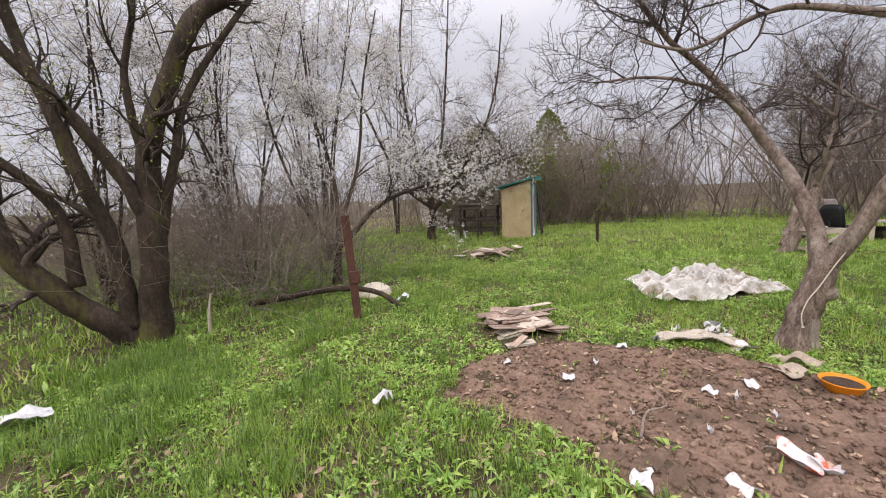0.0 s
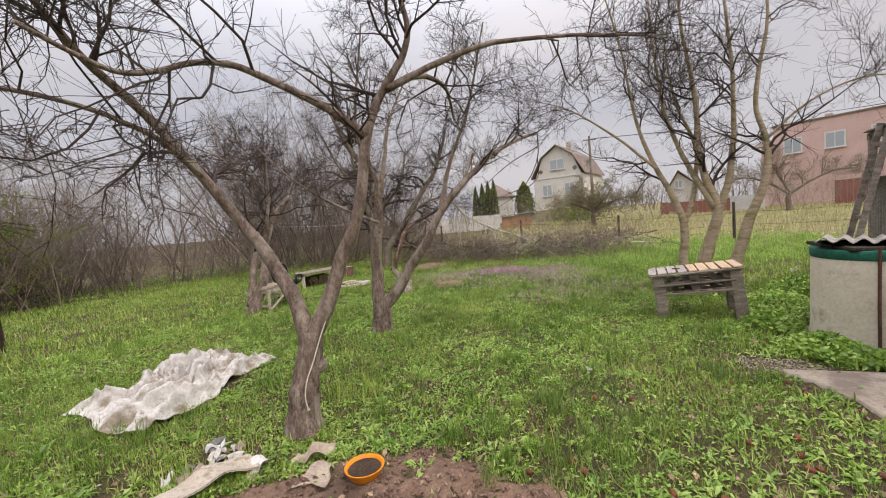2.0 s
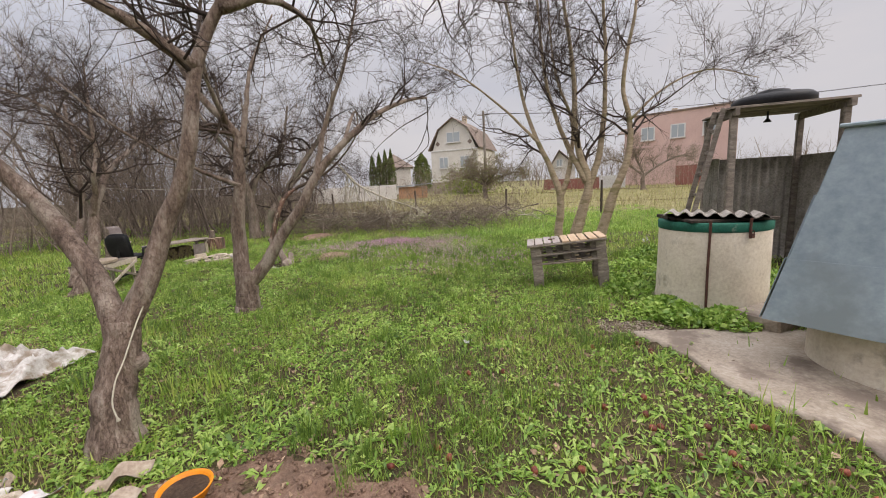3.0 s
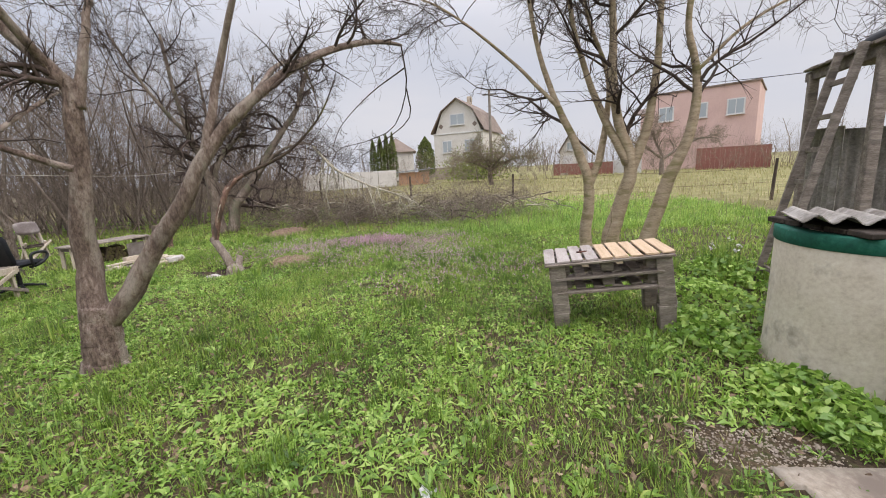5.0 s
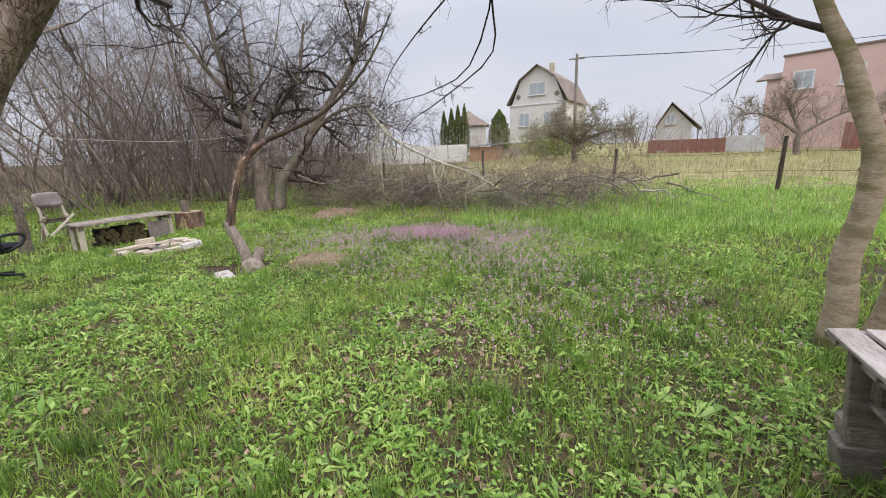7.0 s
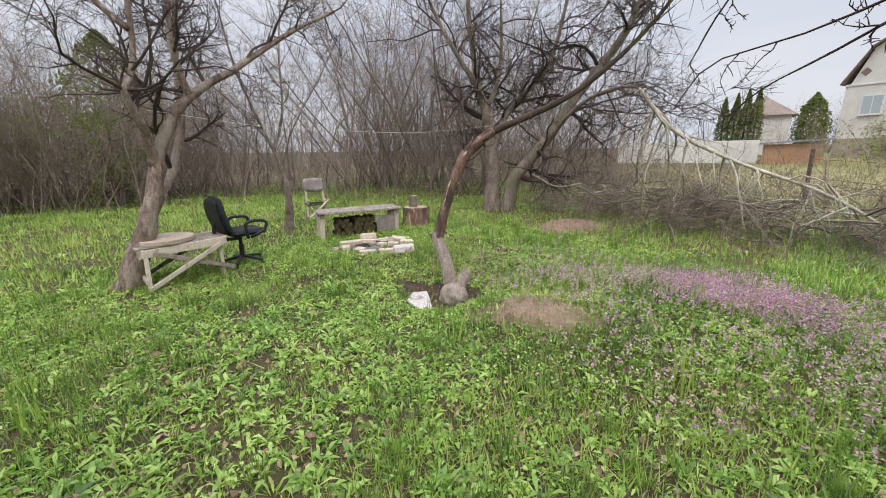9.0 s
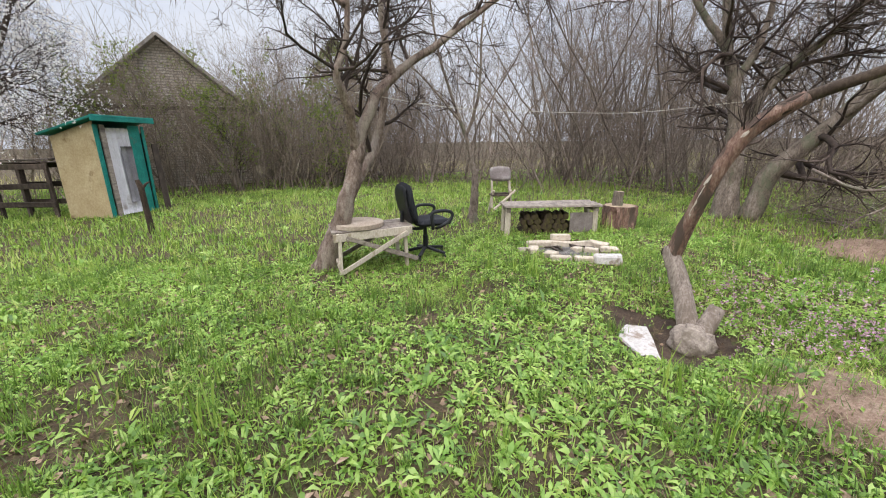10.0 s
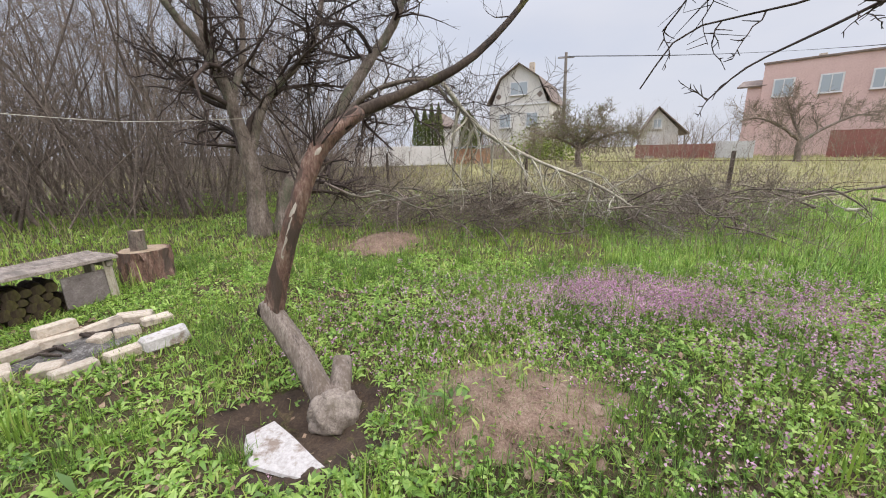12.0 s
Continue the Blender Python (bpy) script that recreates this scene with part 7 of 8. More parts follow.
# trees and conifers beyond the field
tree("spreading_tree", (34.0, -0.2), [
    (0.2, 0.14, [(0, 0, 0), (0, 0.05, 0.8), (0.0, 0.0, 1.5)]),
    (0.11, 0.03, [(0, 0, 1.1), (0, 1.2, 1.7), (0, 2.3, 2.0), (0, 3.0, 1.9)]),
    (0.11, 0.03, [(0, 0, 1.1), (0, -1.2, 1.7), (0, -2.4, 2.0), (0, -3.2, 1.9)]),
    (0.1, 0.03, [(0, 0, 1.2), (0.3, 0.4, 1.9), (0.4, 0.8, 2.4), (0.5, 0.9, 2.9)]),
    (0.1, 0.03, [(0, 0, 1.2), (-0.3, -0.6, 1.8), (-0.3, -1.1, 2.3), (-0.3, -1.3, 2.8)]),
], "spreading bare fruit tree at the field's far end", BARK, 51, [(15, 1.35, 58, 0.05, 0.1, 0.05), (9, 1.0, 52, 0.1, 0.1, 0.15), (8, 0.5, 50, 0.1, 0.0, 0.15)], twig=TWIG_PALE, buds=4500, bud_size=0.03, least=0.012, group="fruit trees by the houses")
tree("spreading_tree", (36.0, -13.6), [
    (0.2, 0.14, [(0, 0, 0), (0, 0.1, 0.8), (0.0, 0.0, 1.4)]),
    (0.11, 0.03, [(0, 0, 1.2), (0, 1.1, 2.0), (0, 2.4, 2.6), (0, 3.4, 2.6)]),
    (0.11, 0.03, [(0, 0, 1.2), (0, -1.2, 2.0), (0, -2.6, 2.6), (0, -3.8, 2.6)]),
    (0.1, 0.03, [(0, 0, 1.3), (0.3, 0.5, 2.6), (0.4, 0.9, 3.6)]),
], "spreading bare fruit tree before the pink house", BARK, 52, [(17, 1.7, 50, 0.3, 0.0, 0.15), (9, 0.9, 48, 0.15, 0.0, 0.2), (5, 0.45, 48, 0.1, 0.0, 0.2)], twig=TWIG_PALE, least=0.012, group="fruit trees by the houses")


def conifer(x, y, h, w, seed, label, round_top=False, n=2600, leaf=0.09):
    r = np.random.default_rng(seed)
    ob = thing("conifer", (x, y, gz(x, y)), label, "tree", "conifers by the houses")
    part("trunk", Geo().tube([(0, 0, 0), (0, 0, h * 0.9)], [0.12, 0.03], 7), BARK_DARK, ob)
    z = r.uniform(0.04, 1, n)
    prof = np.where(z < 0.15, z / 0.15, 1 - np.clip((z - 0.15) / 0.85, 0, 1) ** (2.4 if not round_top else 3.2)) * w
    a, q = r.uniform(0, 2 * np.pi, n), np.sqrt(r.uniform(0.35, 1, n)) * (1 + 0.18 * np.sin(5 * r.uniform(0, 6.28, n)))
    c = np.stack([np.cos(a) * prof * q, np.sin(a) * prof * q, z * h], 1)
    part("foliage", fast_mesh("foliage", *flakes(r, c, leaf), CONIFER), None, ob, "dense green sprays")
    return ob


for i, (x, y, h) in enumerate([(54.6, 14.3, 5.6), (54.8, 13.4, 5.9), (55.0, 12.6, 6.2), (55.0, 11.8, 6.3)]):
    conifer(x, y, h, 0.62, 300 + i, "narrow green columnar conifer by the concrete wall")
conifer(74.0, 10.0, 7.0, 1.7, 310, "dark round-topped pine behind the house", True, 3000, 0.2)
conifer(8.6, 29.0, 7.4, 2.3, 311, "bushy pine rising behind the thicket", True, 2400, 0.13)
conifer(62.0, -28.0, 7.0, 2.2, 312, "dark round-topped pine behind the pink house", True, 2400, 0.2)
r = np.random.default_rng(77)
c = np.stack([r.normal(39.5, 0.9, 2500), r.normal(1.0, 1.4, 2500), np.abs(r.normal(0.9, 0.65, 2500)) + 0.6], 1)
tagged(new("green_bush", fast_mesh("green_bush", *flakes(r, c, 0.1), BUD)), "yellow-green leafing bush below the house", "bush", kind="stuff")


# ---- grass and weeds ----
def worn(x, y):
    """Trodden crumbling ground at the end of the concrete path; above zero inside."""
    return 1 - np.hypot((x - 5.32) / 0.3, (y + 0.8) / 0.36) + 0.45 * np.sin(7 * x + 5 * y) * np.sin(9 * y - 4 * x)


wx, wy = rng.uniform(4.88, 6.07, 9000), rng.uniform(-1.44, -0.04, 9000)
ok = worn(wx, wy) > 0.1
wx, wy = wx[ok], wy[ok]
cv_, _, ct_ = lumps(rng, np.stack([wx, wy, ground_z(wx, wy) - 0.001], 1), 0.007)
tagged(new("concrete_crumbs", fast_mesh("concrete_crumbs", cv_, None, CONCRETE, ct_)), "crumbled pale concrete and grit at the path's end", "rubble", kind="stuff")


def bare(x, y):
    """How open the ground is at a place: 1 where things grow, 0 on soil, slabs and pits."""
    f = np.where(inside_soil(x, y) > 0.02, 0.02, 1.0)
    f = f * np.where(((x - 10.2) / 0.5) ** 2 + ((y - 5.57) / 0.53) ** 2 < 0.8 + 0.35 * np.sin(9 * x + 5 * y), 0.05, 1.0)
    f = f * np.where(((x - 10.25) / 0.42) ** 2 + ((y - 4.35) / 0.6) ** 2 < 0.7, 0.45, 1.0)
    f = f * np.where(on_slab(x, y), 0.03, 1.0)
    f = f * np.where(np.hypot(x - 6.25, y + 2.02) < 0.6, 0.0, 1.0) * np.where(np.hypot(x - 4.32, y + 2.4) < 0.62, 0.0, 1.0)
    f = f * np.where((np.abs(x - 10.62) < 0.45) & (np.abs(y - 7.72) < 0.42), 0.05, 1.0)
    f = f * np.where((np.abs(x - 3.25) < 2.1) & (y < 0.4) & (y > -1.6), 0.75, 1.0)
    f = f * np.where(worn(x, y) > 0, 0.12, 1.0)
    f = f * np.where(np.hypot(x - 0.95, y - 4.1) < 0.5, 0.1, 1.0)
    f = f * np.where(np.hypot((x - 4.05) / 0.95, (y - 5.55) / 0.62) < 1, 0.05, 1.0)
    return f


def patchy(x, y, scale, seed):
    a = np.sin(x * scale + 1.3 * seed + 1.7 * np.sin(y * scale * 0.7 + seed)) + np.sin(y * scale * 1.3 - 0.7 * seed + 1.3 * np.sin(x * scale * 0.9)) + 0.6 * np.sin((x + y) * scale * 2.3 + seed)
    return 0.5 + a / 5.2


def scatter(rng, n, area, power=1.0, scale=1.1, seed=1.0):
    """Places in a rectangle, thinned by the patchiness of the growth and kept off bare ground."""
    x0, x1, y0, y1 = area
    x, y = rng.uniform(x0, x1, n), rng.uniform(y0, y1, n)
    keep = rng.uniform(0, 1, n) < bare(x, y) * np.clip(patchy(x, y, scale, seed) * 1.25, 0.05, 1) ** power * np.where(patchy(x, y, 2.7, 21.0) + 0.35 * patchy(x, y, 7.1, 4.0) < 0.42, 0.45, 1.0)
    return x[keep], y[keep]


def blades(rng, x, y, length, width, lean=0.5):
    """Grass blades, bent, of five vertices each: vertices, quads, triangles."""
    n = len(x)
    a = rng.uniform(0, 2 * np.pi, n)
    L = length * rng.uniform(0.45, 1.35, n)
    w = width * rng.uniform(0.6, 1.3, n)
    d = np.stack([np.cos(a), np.sin(a)], 1)
    s = np.stack([-np.sin(a), np.cos(a)], 1)
    z = ground_z(x, y) - 0.01
    b = rng.uniform(0.1, 1.0, n) * lean
    p = np.stack([x, y], 1)
    mid, tip = p + d * (L * b * 0.35)[:, None], p + d * (L * b)[:, None]
    zm, zt = z + L * 0.58, z + L * np.sqrt(np.clip(1 - b ** 2 * 0.8, 0.1, 1))
    col = lambda q, h: np.concatenate([q, h[:, None]], axis=1)
    V = np.stack([col(p - s * w[:, None] * 0.5, z), col(p + s * w[:, None] * 0.5, z), col(mid + s * w[:, None] * 0.42, zm), col(mid - s * w[:, None] * 0.42, zm), col(tip, zt)], axis=1).reshape(-1, 3)
    o = np.arange(n)[:, None] * 5
    return V, o + np.array([[0, 1, 2, 3]]), o + np.array([[3, 2, 4]])


def stuff(name, label, category, verts, quads, tris, material):
    return tagged(new(name, fast_mesh(name, verts, quads, material, tris)), label, category, kind="stuff")


def short_blades(rng, x, y, length, width):
    """Short grass of one triangle a blade: vertices, no quads, triangles."""
    n = len(x)
    a, w, L, b = rng.uniform(0, 2 * np.pi, n), width * rng.uniform(0.5, 1.3, n), length * rng.uniform(0.4, 1.4, n), rng.uniform(0.1, 1.1, n)
    c, s, z = np.cos(a), np.sin(a), ground_z(x, y) - 0.006
    V = np.stack([np.stack([x - s * w, y + c * w, z], 1), np.stack([x + s * w, y - c * w, z], 1), np.stack([x + c * L * np.sin(b), y + s * L * np.sin(b), z + L * np.cos(b)], 1)], axis=1)
    return V.reshape(-1, 3), None, np.arange(n * 3).reshape(n, 3)


def lattice(x, y, scale, seed):
    """Soft random hills between 0 and 1."""
    g = np.random.default_rng(seed).uniform(0, 1, (97, 97))
    u, v = x * scale + 400, y * scale + 400
    i, j = np.floor(u).astype(int), np.floor(v).astype(int)
    f, h = u - i, v - j
    f, h = f * f * (3 - 2 * f), h * h * (3 - 2 * h)
    i, j = i % 96, j % 96
    return (g[i, j] * (1 - f) + g[i + 1, j] * f) * (1 - h) + (g[i, j + 1] * (1 - f) + g[i + 1, j + 1] * f) * h


def growth(x, y, seed, coarse=0.9):
    return 0.55 * lattice(x, y, coarse, seed) + 0.3 * lattice(x, y, coarse * 2.7, seed + 1) + 0.15 * lattice(x, y, coarse * 7, seed + 2)


def sow(rng, n, area, chance):
    """Places in a rectangle, kept by the chance that a growth has there, off bare ground and off the scuffed spots."""
    x, y = rng.uniform(area[0], area[1], n), rng.uniform(area[2], area[3], n)
    edge = np.minimum(np.minimum(x - area[0], area[1] - x), np.minimum(y - area[2], area[3] - y))
    scuffed = np.clip(edge / 0.8 + growth(x, y, 95, 1.5) - 0.5, 0, 1) * np.clip((growth(x, y, 90, 1.6) - 0.2) * 6, 0.3, 1)
    keep = rng.uniform(0, 1, n) < bare(x, y) * np.clip(chance(x, y), 0, 1) * scuffed
    return x[keep], y[keep]


def outside_lawn(rng, x, y):
    """Keeps the coarse growth off the lawn, fading over a metre at its edge."""
    d = np.minimum(np.minimum(x - NEAR[0], NEAR[1] - x), np.minimum(y - NEAR[2], NEAR[3] - y))
    keep = rng.uniform(0, 1, len(x)) > np.clip(d / 1.4, 0, 0.93)
    return x[keep], y[keep]


rng = np.random.default_rng(71)
NEAR, MID, FAR = (-3.6, 13.8, -1.9, 9.2), (-11.0, 21.0, -7.0, 21.0), (-30.0, 48.0, -40.0, 30.0)
lush = lambda x, y: np.clip((growth(x, y, 40) - 0.32) * 3.4, 0, 1)
x, y = sow(rng, 640000, NEAR, lambda x, y: 1.0 - 0.65 * lush(x, y))
L = 0.05 + 0.06 * growth(x, y, 50, 1.3)
half = growth(x, y, 60, 1.1) + rng.normal(0, 0.08, len(x)) > 0.44
stuff("lawn_grass", "short green spring grass on the lawn", "grass", *short_blades(rng, x[half], y[half], L[half], 0.0042), GRASS)
stuff("dark_lawn_grass", "short deep green grass on the lawn", "grass", *short_blades(rng, x[~half], y[~half], L[~half] * 1.15, 0.0036), TURF)
x, y = outside_lawn(rng, *scatter(rng, 120000, MID, 0.7, 0.9, 2.0))
stuff("meadow_grass", "green meadow grass round the garden", "grass", *blades(rng, x, y, 0.13, 0.011, 0.9), GRASS)
x, y = outside_lawn(rng, *scatter(rng, 230000, (-8.0, 16.0, -6.0, 17.0), 0.6, 0.9, 13.0))
stuff("far_lawn", "green grass of the lawn's far parts", "grass", *short_blades(rng, x, y, 0.11, 0.011), GRASS)
x, y = scatter(rng, 58000, (12.4, 18.0, -6.5, 3.0), 0.7, 0.9, 12.0)
stuff("bright_meadow", "bright young grass before the field fence", "grass", *blades(rng, x, y, 0.15, 0.009, 0.9), WEED)
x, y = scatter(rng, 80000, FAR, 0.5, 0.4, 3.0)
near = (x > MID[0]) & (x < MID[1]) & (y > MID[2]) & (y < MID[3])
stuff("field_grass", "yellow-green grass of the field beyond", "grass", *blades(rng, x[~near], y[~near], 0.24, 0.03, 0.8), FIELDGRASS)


def arched_leaves(rng, x, y, heading, rise, length, width):
    """Long leaves that rise from a plant's heart and bend over, of five vertices each: vertices, quads, triangles."""
    n = len(x)
    d = np.stack([np.cos(heading), np.sin(heading), np.zeros(n)], 1)
    side = np.stack([-np.sin(heading), np.cos(heading), rng.normal(0, 0.3, n)], 1)
    p = np.stack([x, y, ground_z(x, y)], 1)
    rows = []
    for k, (cut, wide) in enumerate(((0.0, 0.3), (0.55, 1.0), (0.45, 0.0))):
        a = rise - 0.8 * (k - 1) * rng.uniform(0.6, 1.4, n)
        p = p + (d * np.cos(a)[:, None] + np.array((0, 0, 1.0)) * np.sin(a)[:, None]) * (length * cut)[:, None]
        p[:, 2] = np.maximum(p[:, 2], ground_z(p[:, 0], p[:, 1]) + 0.004)
        w = side * (width * wide * 0.5)[:, None]
        rows += [p - w, p + w] if wide else [p]
    o = np.arange(n)[:, None] * 5
    return np.stack(rows, 1).reshape(-1, 3), o + np.array([[0, 1, 3, 2]]), o + np.array([[2, 3, 4]])


def plants(rng, cx, cy, per, length, width, rise, name, label, material):
    size = rng.uniform(0.5, 1.4, len(cx))
    x, y, k = np.repeat(cx, per) + rng.normal(0, length * 0.16, len(cx) * per), np.repeat(cy, per) + rng.normal(0, length * 0.16, len(cx) * per), np.repeat(size, per)
    head = rng.uniform(0, 2 * np.pi, len(x))
    stuff(name, label, "weeds", *arched_leaves(rng, x + 0.012 * np.cos(head), y + 0.012 * np.sin(head), head, rng.uniform(*rise, len(x)), length * k * rng.uniform(0.6, 1.25, len(x)), width * k * rng.uniform(0.7, 1.25, len(x))), material)


def tufts(rng, n, area, per, length, width, material, name, label, spots=None, scale=0.8, seed=4.0, wide=0.05):
    cx, cy = scatter(rng, n, area, 1.6, scale, seed)
    if spots is not None:
        cx, cy = np.concatenate([cx, spots[:, 0]]), np.concatenate([cy, spots[:, 1]])
    x, y = np.repeat(cx, per) + rng.normal(0, wide, len(cx) * per), np.repeat(cy, per) + rng.normal(0, wide, len(cx) * per)
    stuff(name, label, "grass", *blades(rng, x, y, length, width, 0.55), material)


spots = np.array([(1.1, 4.9), (3.5, 2.0), (3.75, 1.75), (3.3, 1.65), (4.2, 1.3), (-2.3, 3.6), (-2.7, 3.9), (-1.2, 4.0), (-1.4, 3.6), (2.9, 5.3), (9.2, 1.1), (9.6, 1.25), (9.0, 0.7), (9.9, 0.8), (8.3, 1.0), (8.55, 1.15), (9.2, -1.9), (8.9, -2.1), (-3.0, 3.0), (-3.4, 2.7), (-0.9, 3.2)])
cx, cy = sow(rng, 5200, NEAR, lambda x, y: np.clip((growth(x, y, 70, 1.2) - 0.46) * 4, 0.02, 1))
cx, cy = np.concatenate([cx, np.repeat(spots[:, 0], 5) + rng.normal(0, 0.1, len(spots) * 5)]), np.concatenate([cy, np.repeat(spots[:, 1], 5) + rng.normal(0, 0.1, len(spots) * 5)])
k = np.repeat(rng.uniform(0.55, 1.5, len(cx)), 42)
x, y = np.repeat(cx, 42) + rng.normal(0, 0.032, len(cx) * 42) * k, np.repeat(cy, 42) + rng.normal(0, 0.032, len(cx) * 42) * k
stuff("grass_tufts", "taller tufts of deep green grass", "grass", *blades(rng, x, y, 0.125 * k, 0.0045, 0.75), TURF)
cx, cy = sow(rng, 900, (-3.6, -0.5, 0.9, 4.3), lambda x, y: np.clip((growth(x, y, 75, 1.4) - 0.46) * 5, 0.02, 1))
x, y = np.repeat(cx, 40) + rng.normal(0, 0.05, len(cx) * 40), np.repeat(cy, 40) + rng.normal(0, 0.05, len(cx) * 40)
stuff("hedge_grass", "long deep green grass under the old trees", "grass", *blades(rng, x, y, 0.17, 0.005, 0.95), TURF)
tufts(rng, 600, MID, 18, 0.26, 0.01, GRASS, "meadow_tufts", "tall green grass tufts at the lawn's edge")
x, y = sow(rng, 60000, NEAR, lambda x, y: np.clip((0.62 - growth(x, y, 80, 1.7)) * 3, 0.08, 1))
V, Q, T = blades(rng, x, y, 0.12, 0.004, 1.0)
V[:, 2] = np.repeat(ground_z(x, y), 5) + (V[:, 2] - np.repeat(ground_z(x, y), 5)) * 0.35
stuff("dry_grass", "pale dry straw lying among the grass", "straw", V, Q, T, STRAW)
x, y = scatter(rng, 15000, (8.0, 30.0, -12.0, 14.0), 1.0, 0.7, 7.0)
keep = (x > 13.0)
stuff("dry_stalks", "dry upright stalks along the field's edge", "straw", *blades(rng, x[keep], y[keep], 0.42, 0.007, 0.4), STRAW)


# last year's leaves lying in the turf
x, y = rng.uniform(-3.2, 14.5, 42000), rng.uniform(-1.5, 8.6, 42000)
ok = rng.uniform(0, 1, len(x)) < np.clip(1.35 - patchy(x, y, 2.7, 21.0) - 0.35 * patchy(x, y, 7.1, 4.0), 0.12, 1) * np.where(bare(x, y) > 0.2, 1, 0.15)
x, y = x[ok], y[ok]
stuff("leaf_litter", "brown dead leaves lying in the turf", "leaves", *flakes(rng, np.stack([x, y, ground_z(x, y) + rng.uniform(0.003, 0.016, len(x))], 1), 0.024, 0.3), None, DEADLEAF)
px, py = np.concatenate([10.25 + rng.normal(0, 0.26, 700), 14.1 + rng.normal(0, 0.34, 2200)]), np.concatenate([4.35 + rng.normal(0, 0.36, 700), 6.2 + rng.normal(0, 0.28, 2200)])
V, Q, T = blades(rng, px, py, 0.09, 0.005, 1.0)
V[:, 2] = np.repeat(ground_z(px, py), 5) + 0.01 + (V[:, 2] - np.repeat(ground_z(px, py), 5)) * 0.3
V[:, 2] += np.repeat(np.where(px < 12, 0.02, 0.09) * np.exp(-np.where(px < 12, np.hypot((px - 10.25) / 0.4, (py - 4.35) / 0.55), np.hypot((px - 14.1) / 0.6, (py - 6.2) / 0.45)) ** 2), 5)
stuff("raked_straw", "loose dry straw on the mounds", "straw", V, Q, T, STRAW)


cx, cy = sow(rng, 36000, NEAR, lambda x, y: 0.14 + 0.9 * lush(x, y))
plants(rng, cx, cy, 7, 0.066, 0.018, (0.0, 0.8), "broadleaf_weeds", "broad-leaved bright green weeds covering the lawn", WEED)
cx, cy = sow(rng, 2600, NEAR, lambda x, y: np.clip((growth(x, y, 48, 1.1) - 0.5) * 5, 0.02, 1))
plants(rng, cx, cy, 10, 0.11, 0.021, (0.1, 0.9), "dandelions", "rosettes of long dandelion leaves in the lawn", WEED)
cx, cy = sow(rng, 9000, NEAR, lambda x, y: np.clip((growth(x, y, 45, 1.5) - 0.42) * 4, 0.03, 1))
plants(rng, cx, cy, 6, 0.075, 0.012, (0.4, 1.2), "upright_weeds", "upright narrow-leaved weeds in the lawn", GRASS)
x, y = sow(rng, 60000, NEAR, lambda x, y: np.clip((growth(x, y, 55, 1.8) - 0.35) * 3.5, 0.06, 1))
x, y = np.repeat(x, 3) + rng.normal(0, 0.016, len(x) * 3), np.repeat(y, 3) + rng.normal(0, 0.016, len(y) * 3)
stuff("small_weeds", "small round-leaved weeds between the grass", "weeds", *flakes(rng, np.stack([x, y, ground_z(x, y) + rng.uniform(0.008, 0.055, len(x))], 1), 0.015, 0.7), None, WEED)
x, y = outside_lawn(rng, *scatter(rng, 15000, MID, 0.9, 0.8, 10.0))
plants(rng, x, y, 6, 0.1, 0.026, (0.3, 1.2), "outer_weeds", "broad-leaved weeds at the lawn's edge", WEED)


# purple dead-nettle in the lawn
def nettles(rng, n, areas, name, label, height=0.1):
    xs, ys = [], []
    for cx, cy, rx, ry, share in areas:
        m = int(n * share)
        a, r = rng.uniform(0, 2 * np.pi, m), np.sqrt(rng.uniform(0, 1, m)) * (1 + 0.3 * rng.normal(size=m))
        xs.append(cx + rx * r * np.cos(a))
        ys.append(cy + ry * r * np.sin(a))
    x, y = np.concatenate(xs), np.concatenate(ys)
    ok = rng.uniform(0, 1, len(x)) < bare(x, y) * np.clip(patchy(x, y, 2.3, 5.0) * 1.4, 0.1, 1)
    x, y = x[ok], y[ok]
    h = height * rng.uniform(0.5, 1.3, len(x))
    per = 7
    f = np.tile(np.linspace(0.55, 1.0, per), len(x))
    c = np.stack([np.repeat(x, per), np.repeat(y, per), ground_z(np.repeat(x, per), np.repeat(y, per)) + f * np.repeat(h, per)], 1) + rng.normal(0, 0.009, (len(x) * per, 3))
    tagged(new(name, fast_mesh(name, *flakes(rng, c, 0.01), PURPLE)), label, "flowers", kind="stuff")
    c = np.stack([np.repeat(x, 5), np.repeat(y, 5), ground_z(np.repeat(x, 5), np.repeat(y, 5)) + np.tile(np.linspace(0.15, 0.7, 5), len(x)) * np.repeat(h, 5)], 1) + rng.normal(0, 0.014, (len(x) * 5, 3))
    tagged(new(name + "_leaves", fast_mesh(name + "_leaves", *flakes(rng, c, 0.014, 0.5), WEED)), "small leaves of the dead-nettles", "weeds", kind="stuff")


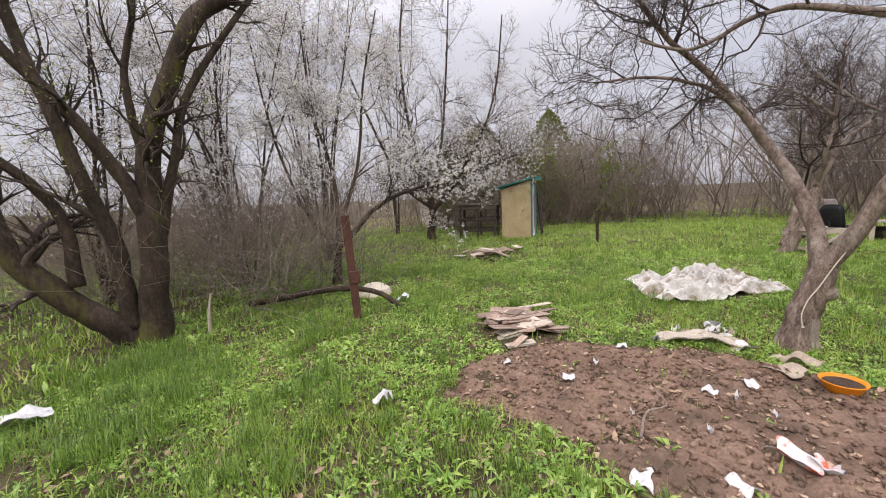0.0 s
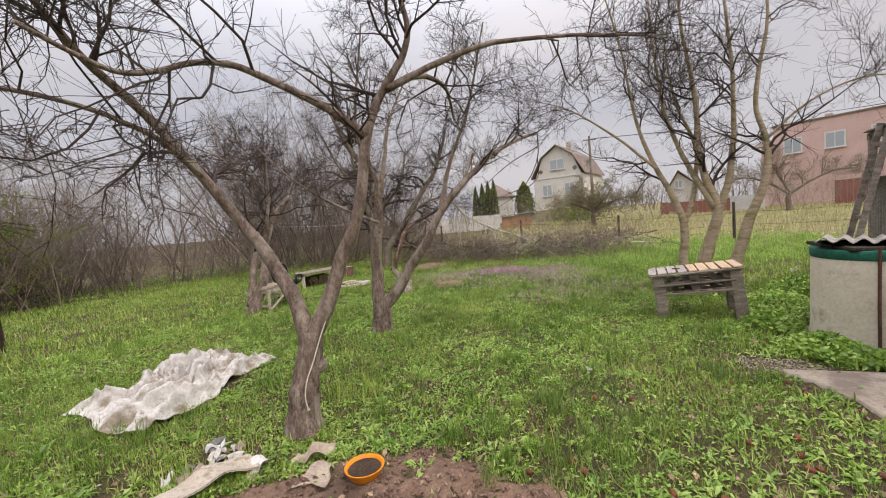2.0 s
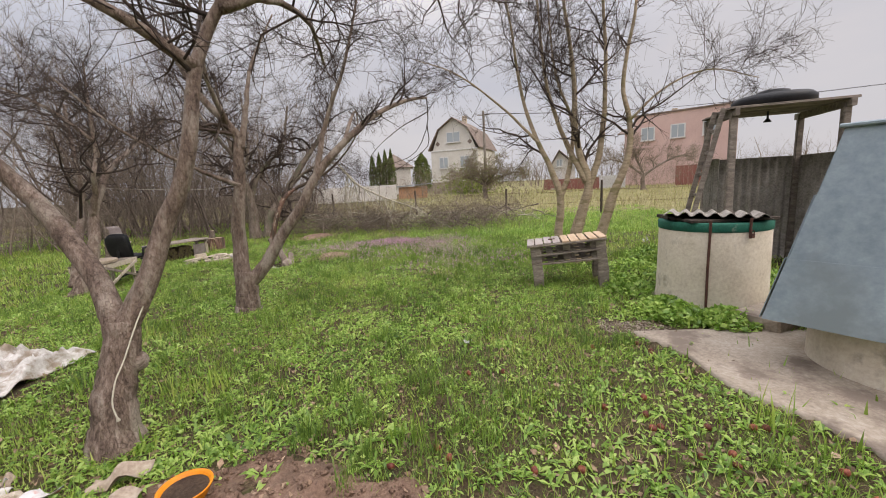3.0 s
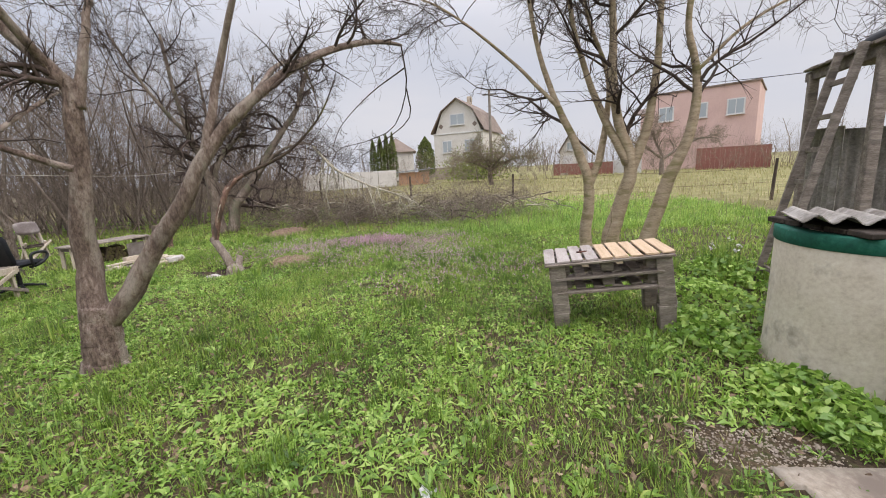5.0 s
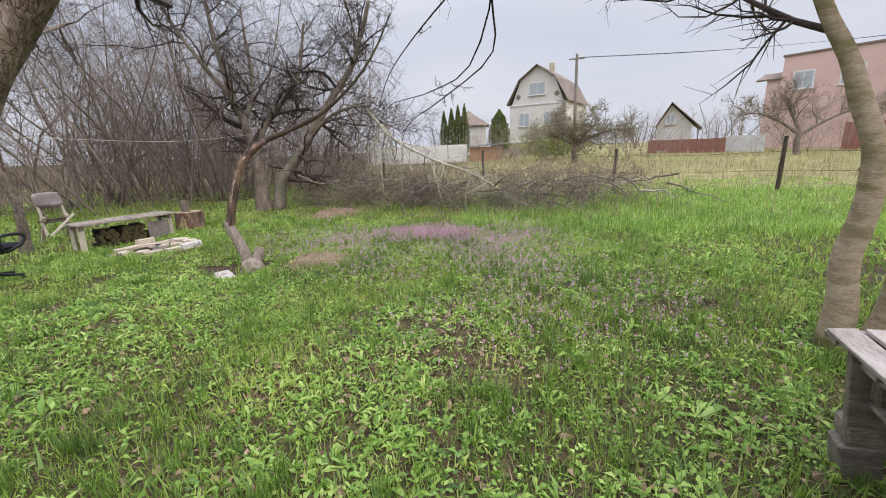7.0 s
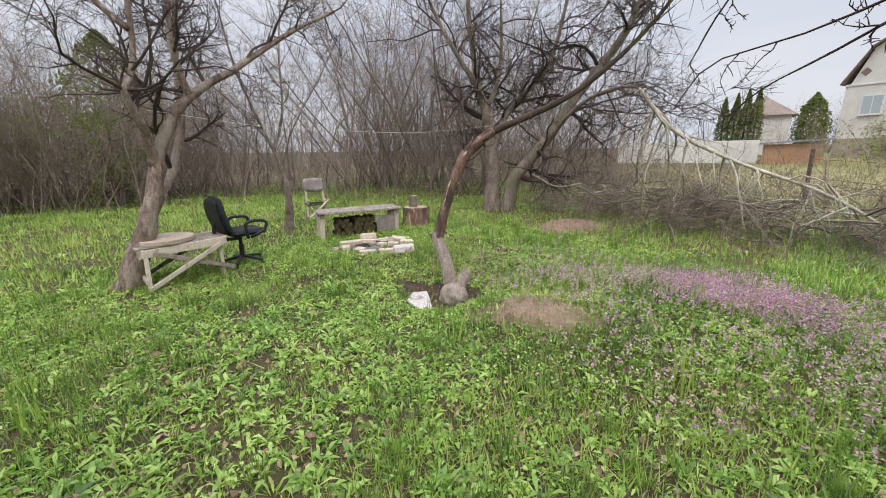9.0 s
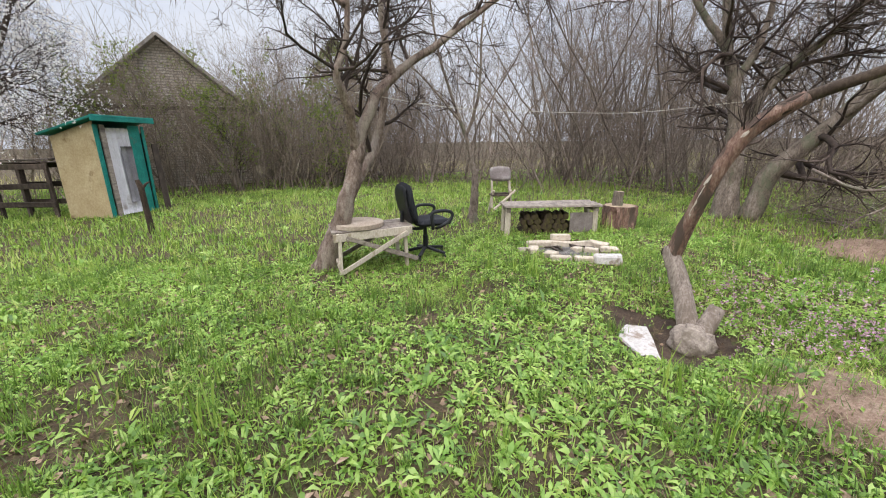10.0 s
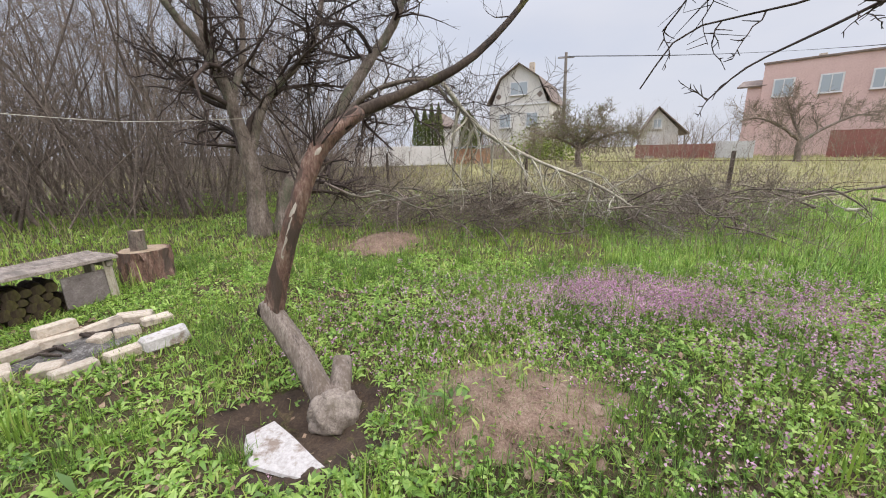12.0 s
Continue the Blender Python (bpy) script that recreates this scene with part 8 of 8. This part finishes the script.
nettles(rng, 9000, [(12.0, 3.1, 0.6, 0.8, 0.5), (10.5, 2.6, 1.0, 1.2, 0.1), (11.4, 4.7, 1.1, 1.3, 0.15), (9.7, 1.2, 1.5, 1.3, 0.12), (12.0, 1.8, 0.9, 0.9, 0.13)], "dead_nettles", "purple flowering dead-nettles in the lawn")
# dense green leaves at the wells' feet
def clump(rng, areas, n, size, name, label):
    pts = []
    for cx, cy, rx, ry, h in areas:
        a, r = rng.uniform(0, 2 * np.pi, n), np.sqrt(rng.uniform(0, 1, n))
        x, y = cx + rx * r * np.cos(a), cy + ry * r * np.sin(a)
        pts.append(np.stack([x, y, ground_z(x, y) + h * (1 - 0.6 * r ** 2) * rng.uniform(0.25, 1, n)], 1))
    c = np.concatenate(pts)
    tagged(new(name, fast_mesh(name, *flakes(rng, c, size, 0.45), WEED)), label, "plants", kind="stuff")


clump(rng, [(5.75, -1.3, 0.4, 0.3, 0.2), (5.4, -1.75, 0.28, 0.35, 0.17), (7.4, -1.6, 0.75, 0.45, 0.32), (8.2, -2.2, 0.6, 0.5, 0.4), (6.75, -1.2, 0.5, 0.3, 0.26), (5.35, -2.6, 0.35, 0.35, 0.2), (6.9, -3.0, 0.4, 0.3, 0.3)], 900, 0.032, "garden_herbs", "dense green herbs round the wells")
flower_pts = np.array([(8.3, -2.35), (8.5, -2.5), (8.15, -2.6), (8.7, -2.3), (9.0, -2.7), (8.45, -2.15)])
x, y = np.repeat(flower_pts[:, 0], 40) + rng.normal(0, 0.1, 240), np.repeat(flower_pts[:, 1], 40) + rng.normal(0, 0.1, 240)
stuff("narcissus_leaves", "long green narcissus leaves by the ladder", "plants", *blades(rng, x, y, 0.42, 0.014, 0.5), GRASS)
c = np.stack([flower_pts[:, 0], flower_pts[:, 1], ground_z(flower_pts[:, 0], flower_pts[:, 1]) + 0.42], 1)
c = np.repeat(c, 6, axis=0) + rng.normal(0, 0.016, (36, 3))
tagged(new("narcissus_flowers", fast_mesh("narcissus_flowers", *flakes(rng, c, 0.024), PETAL)), "white narcissus flowers by the ladder", "flowers", kind="stuff")
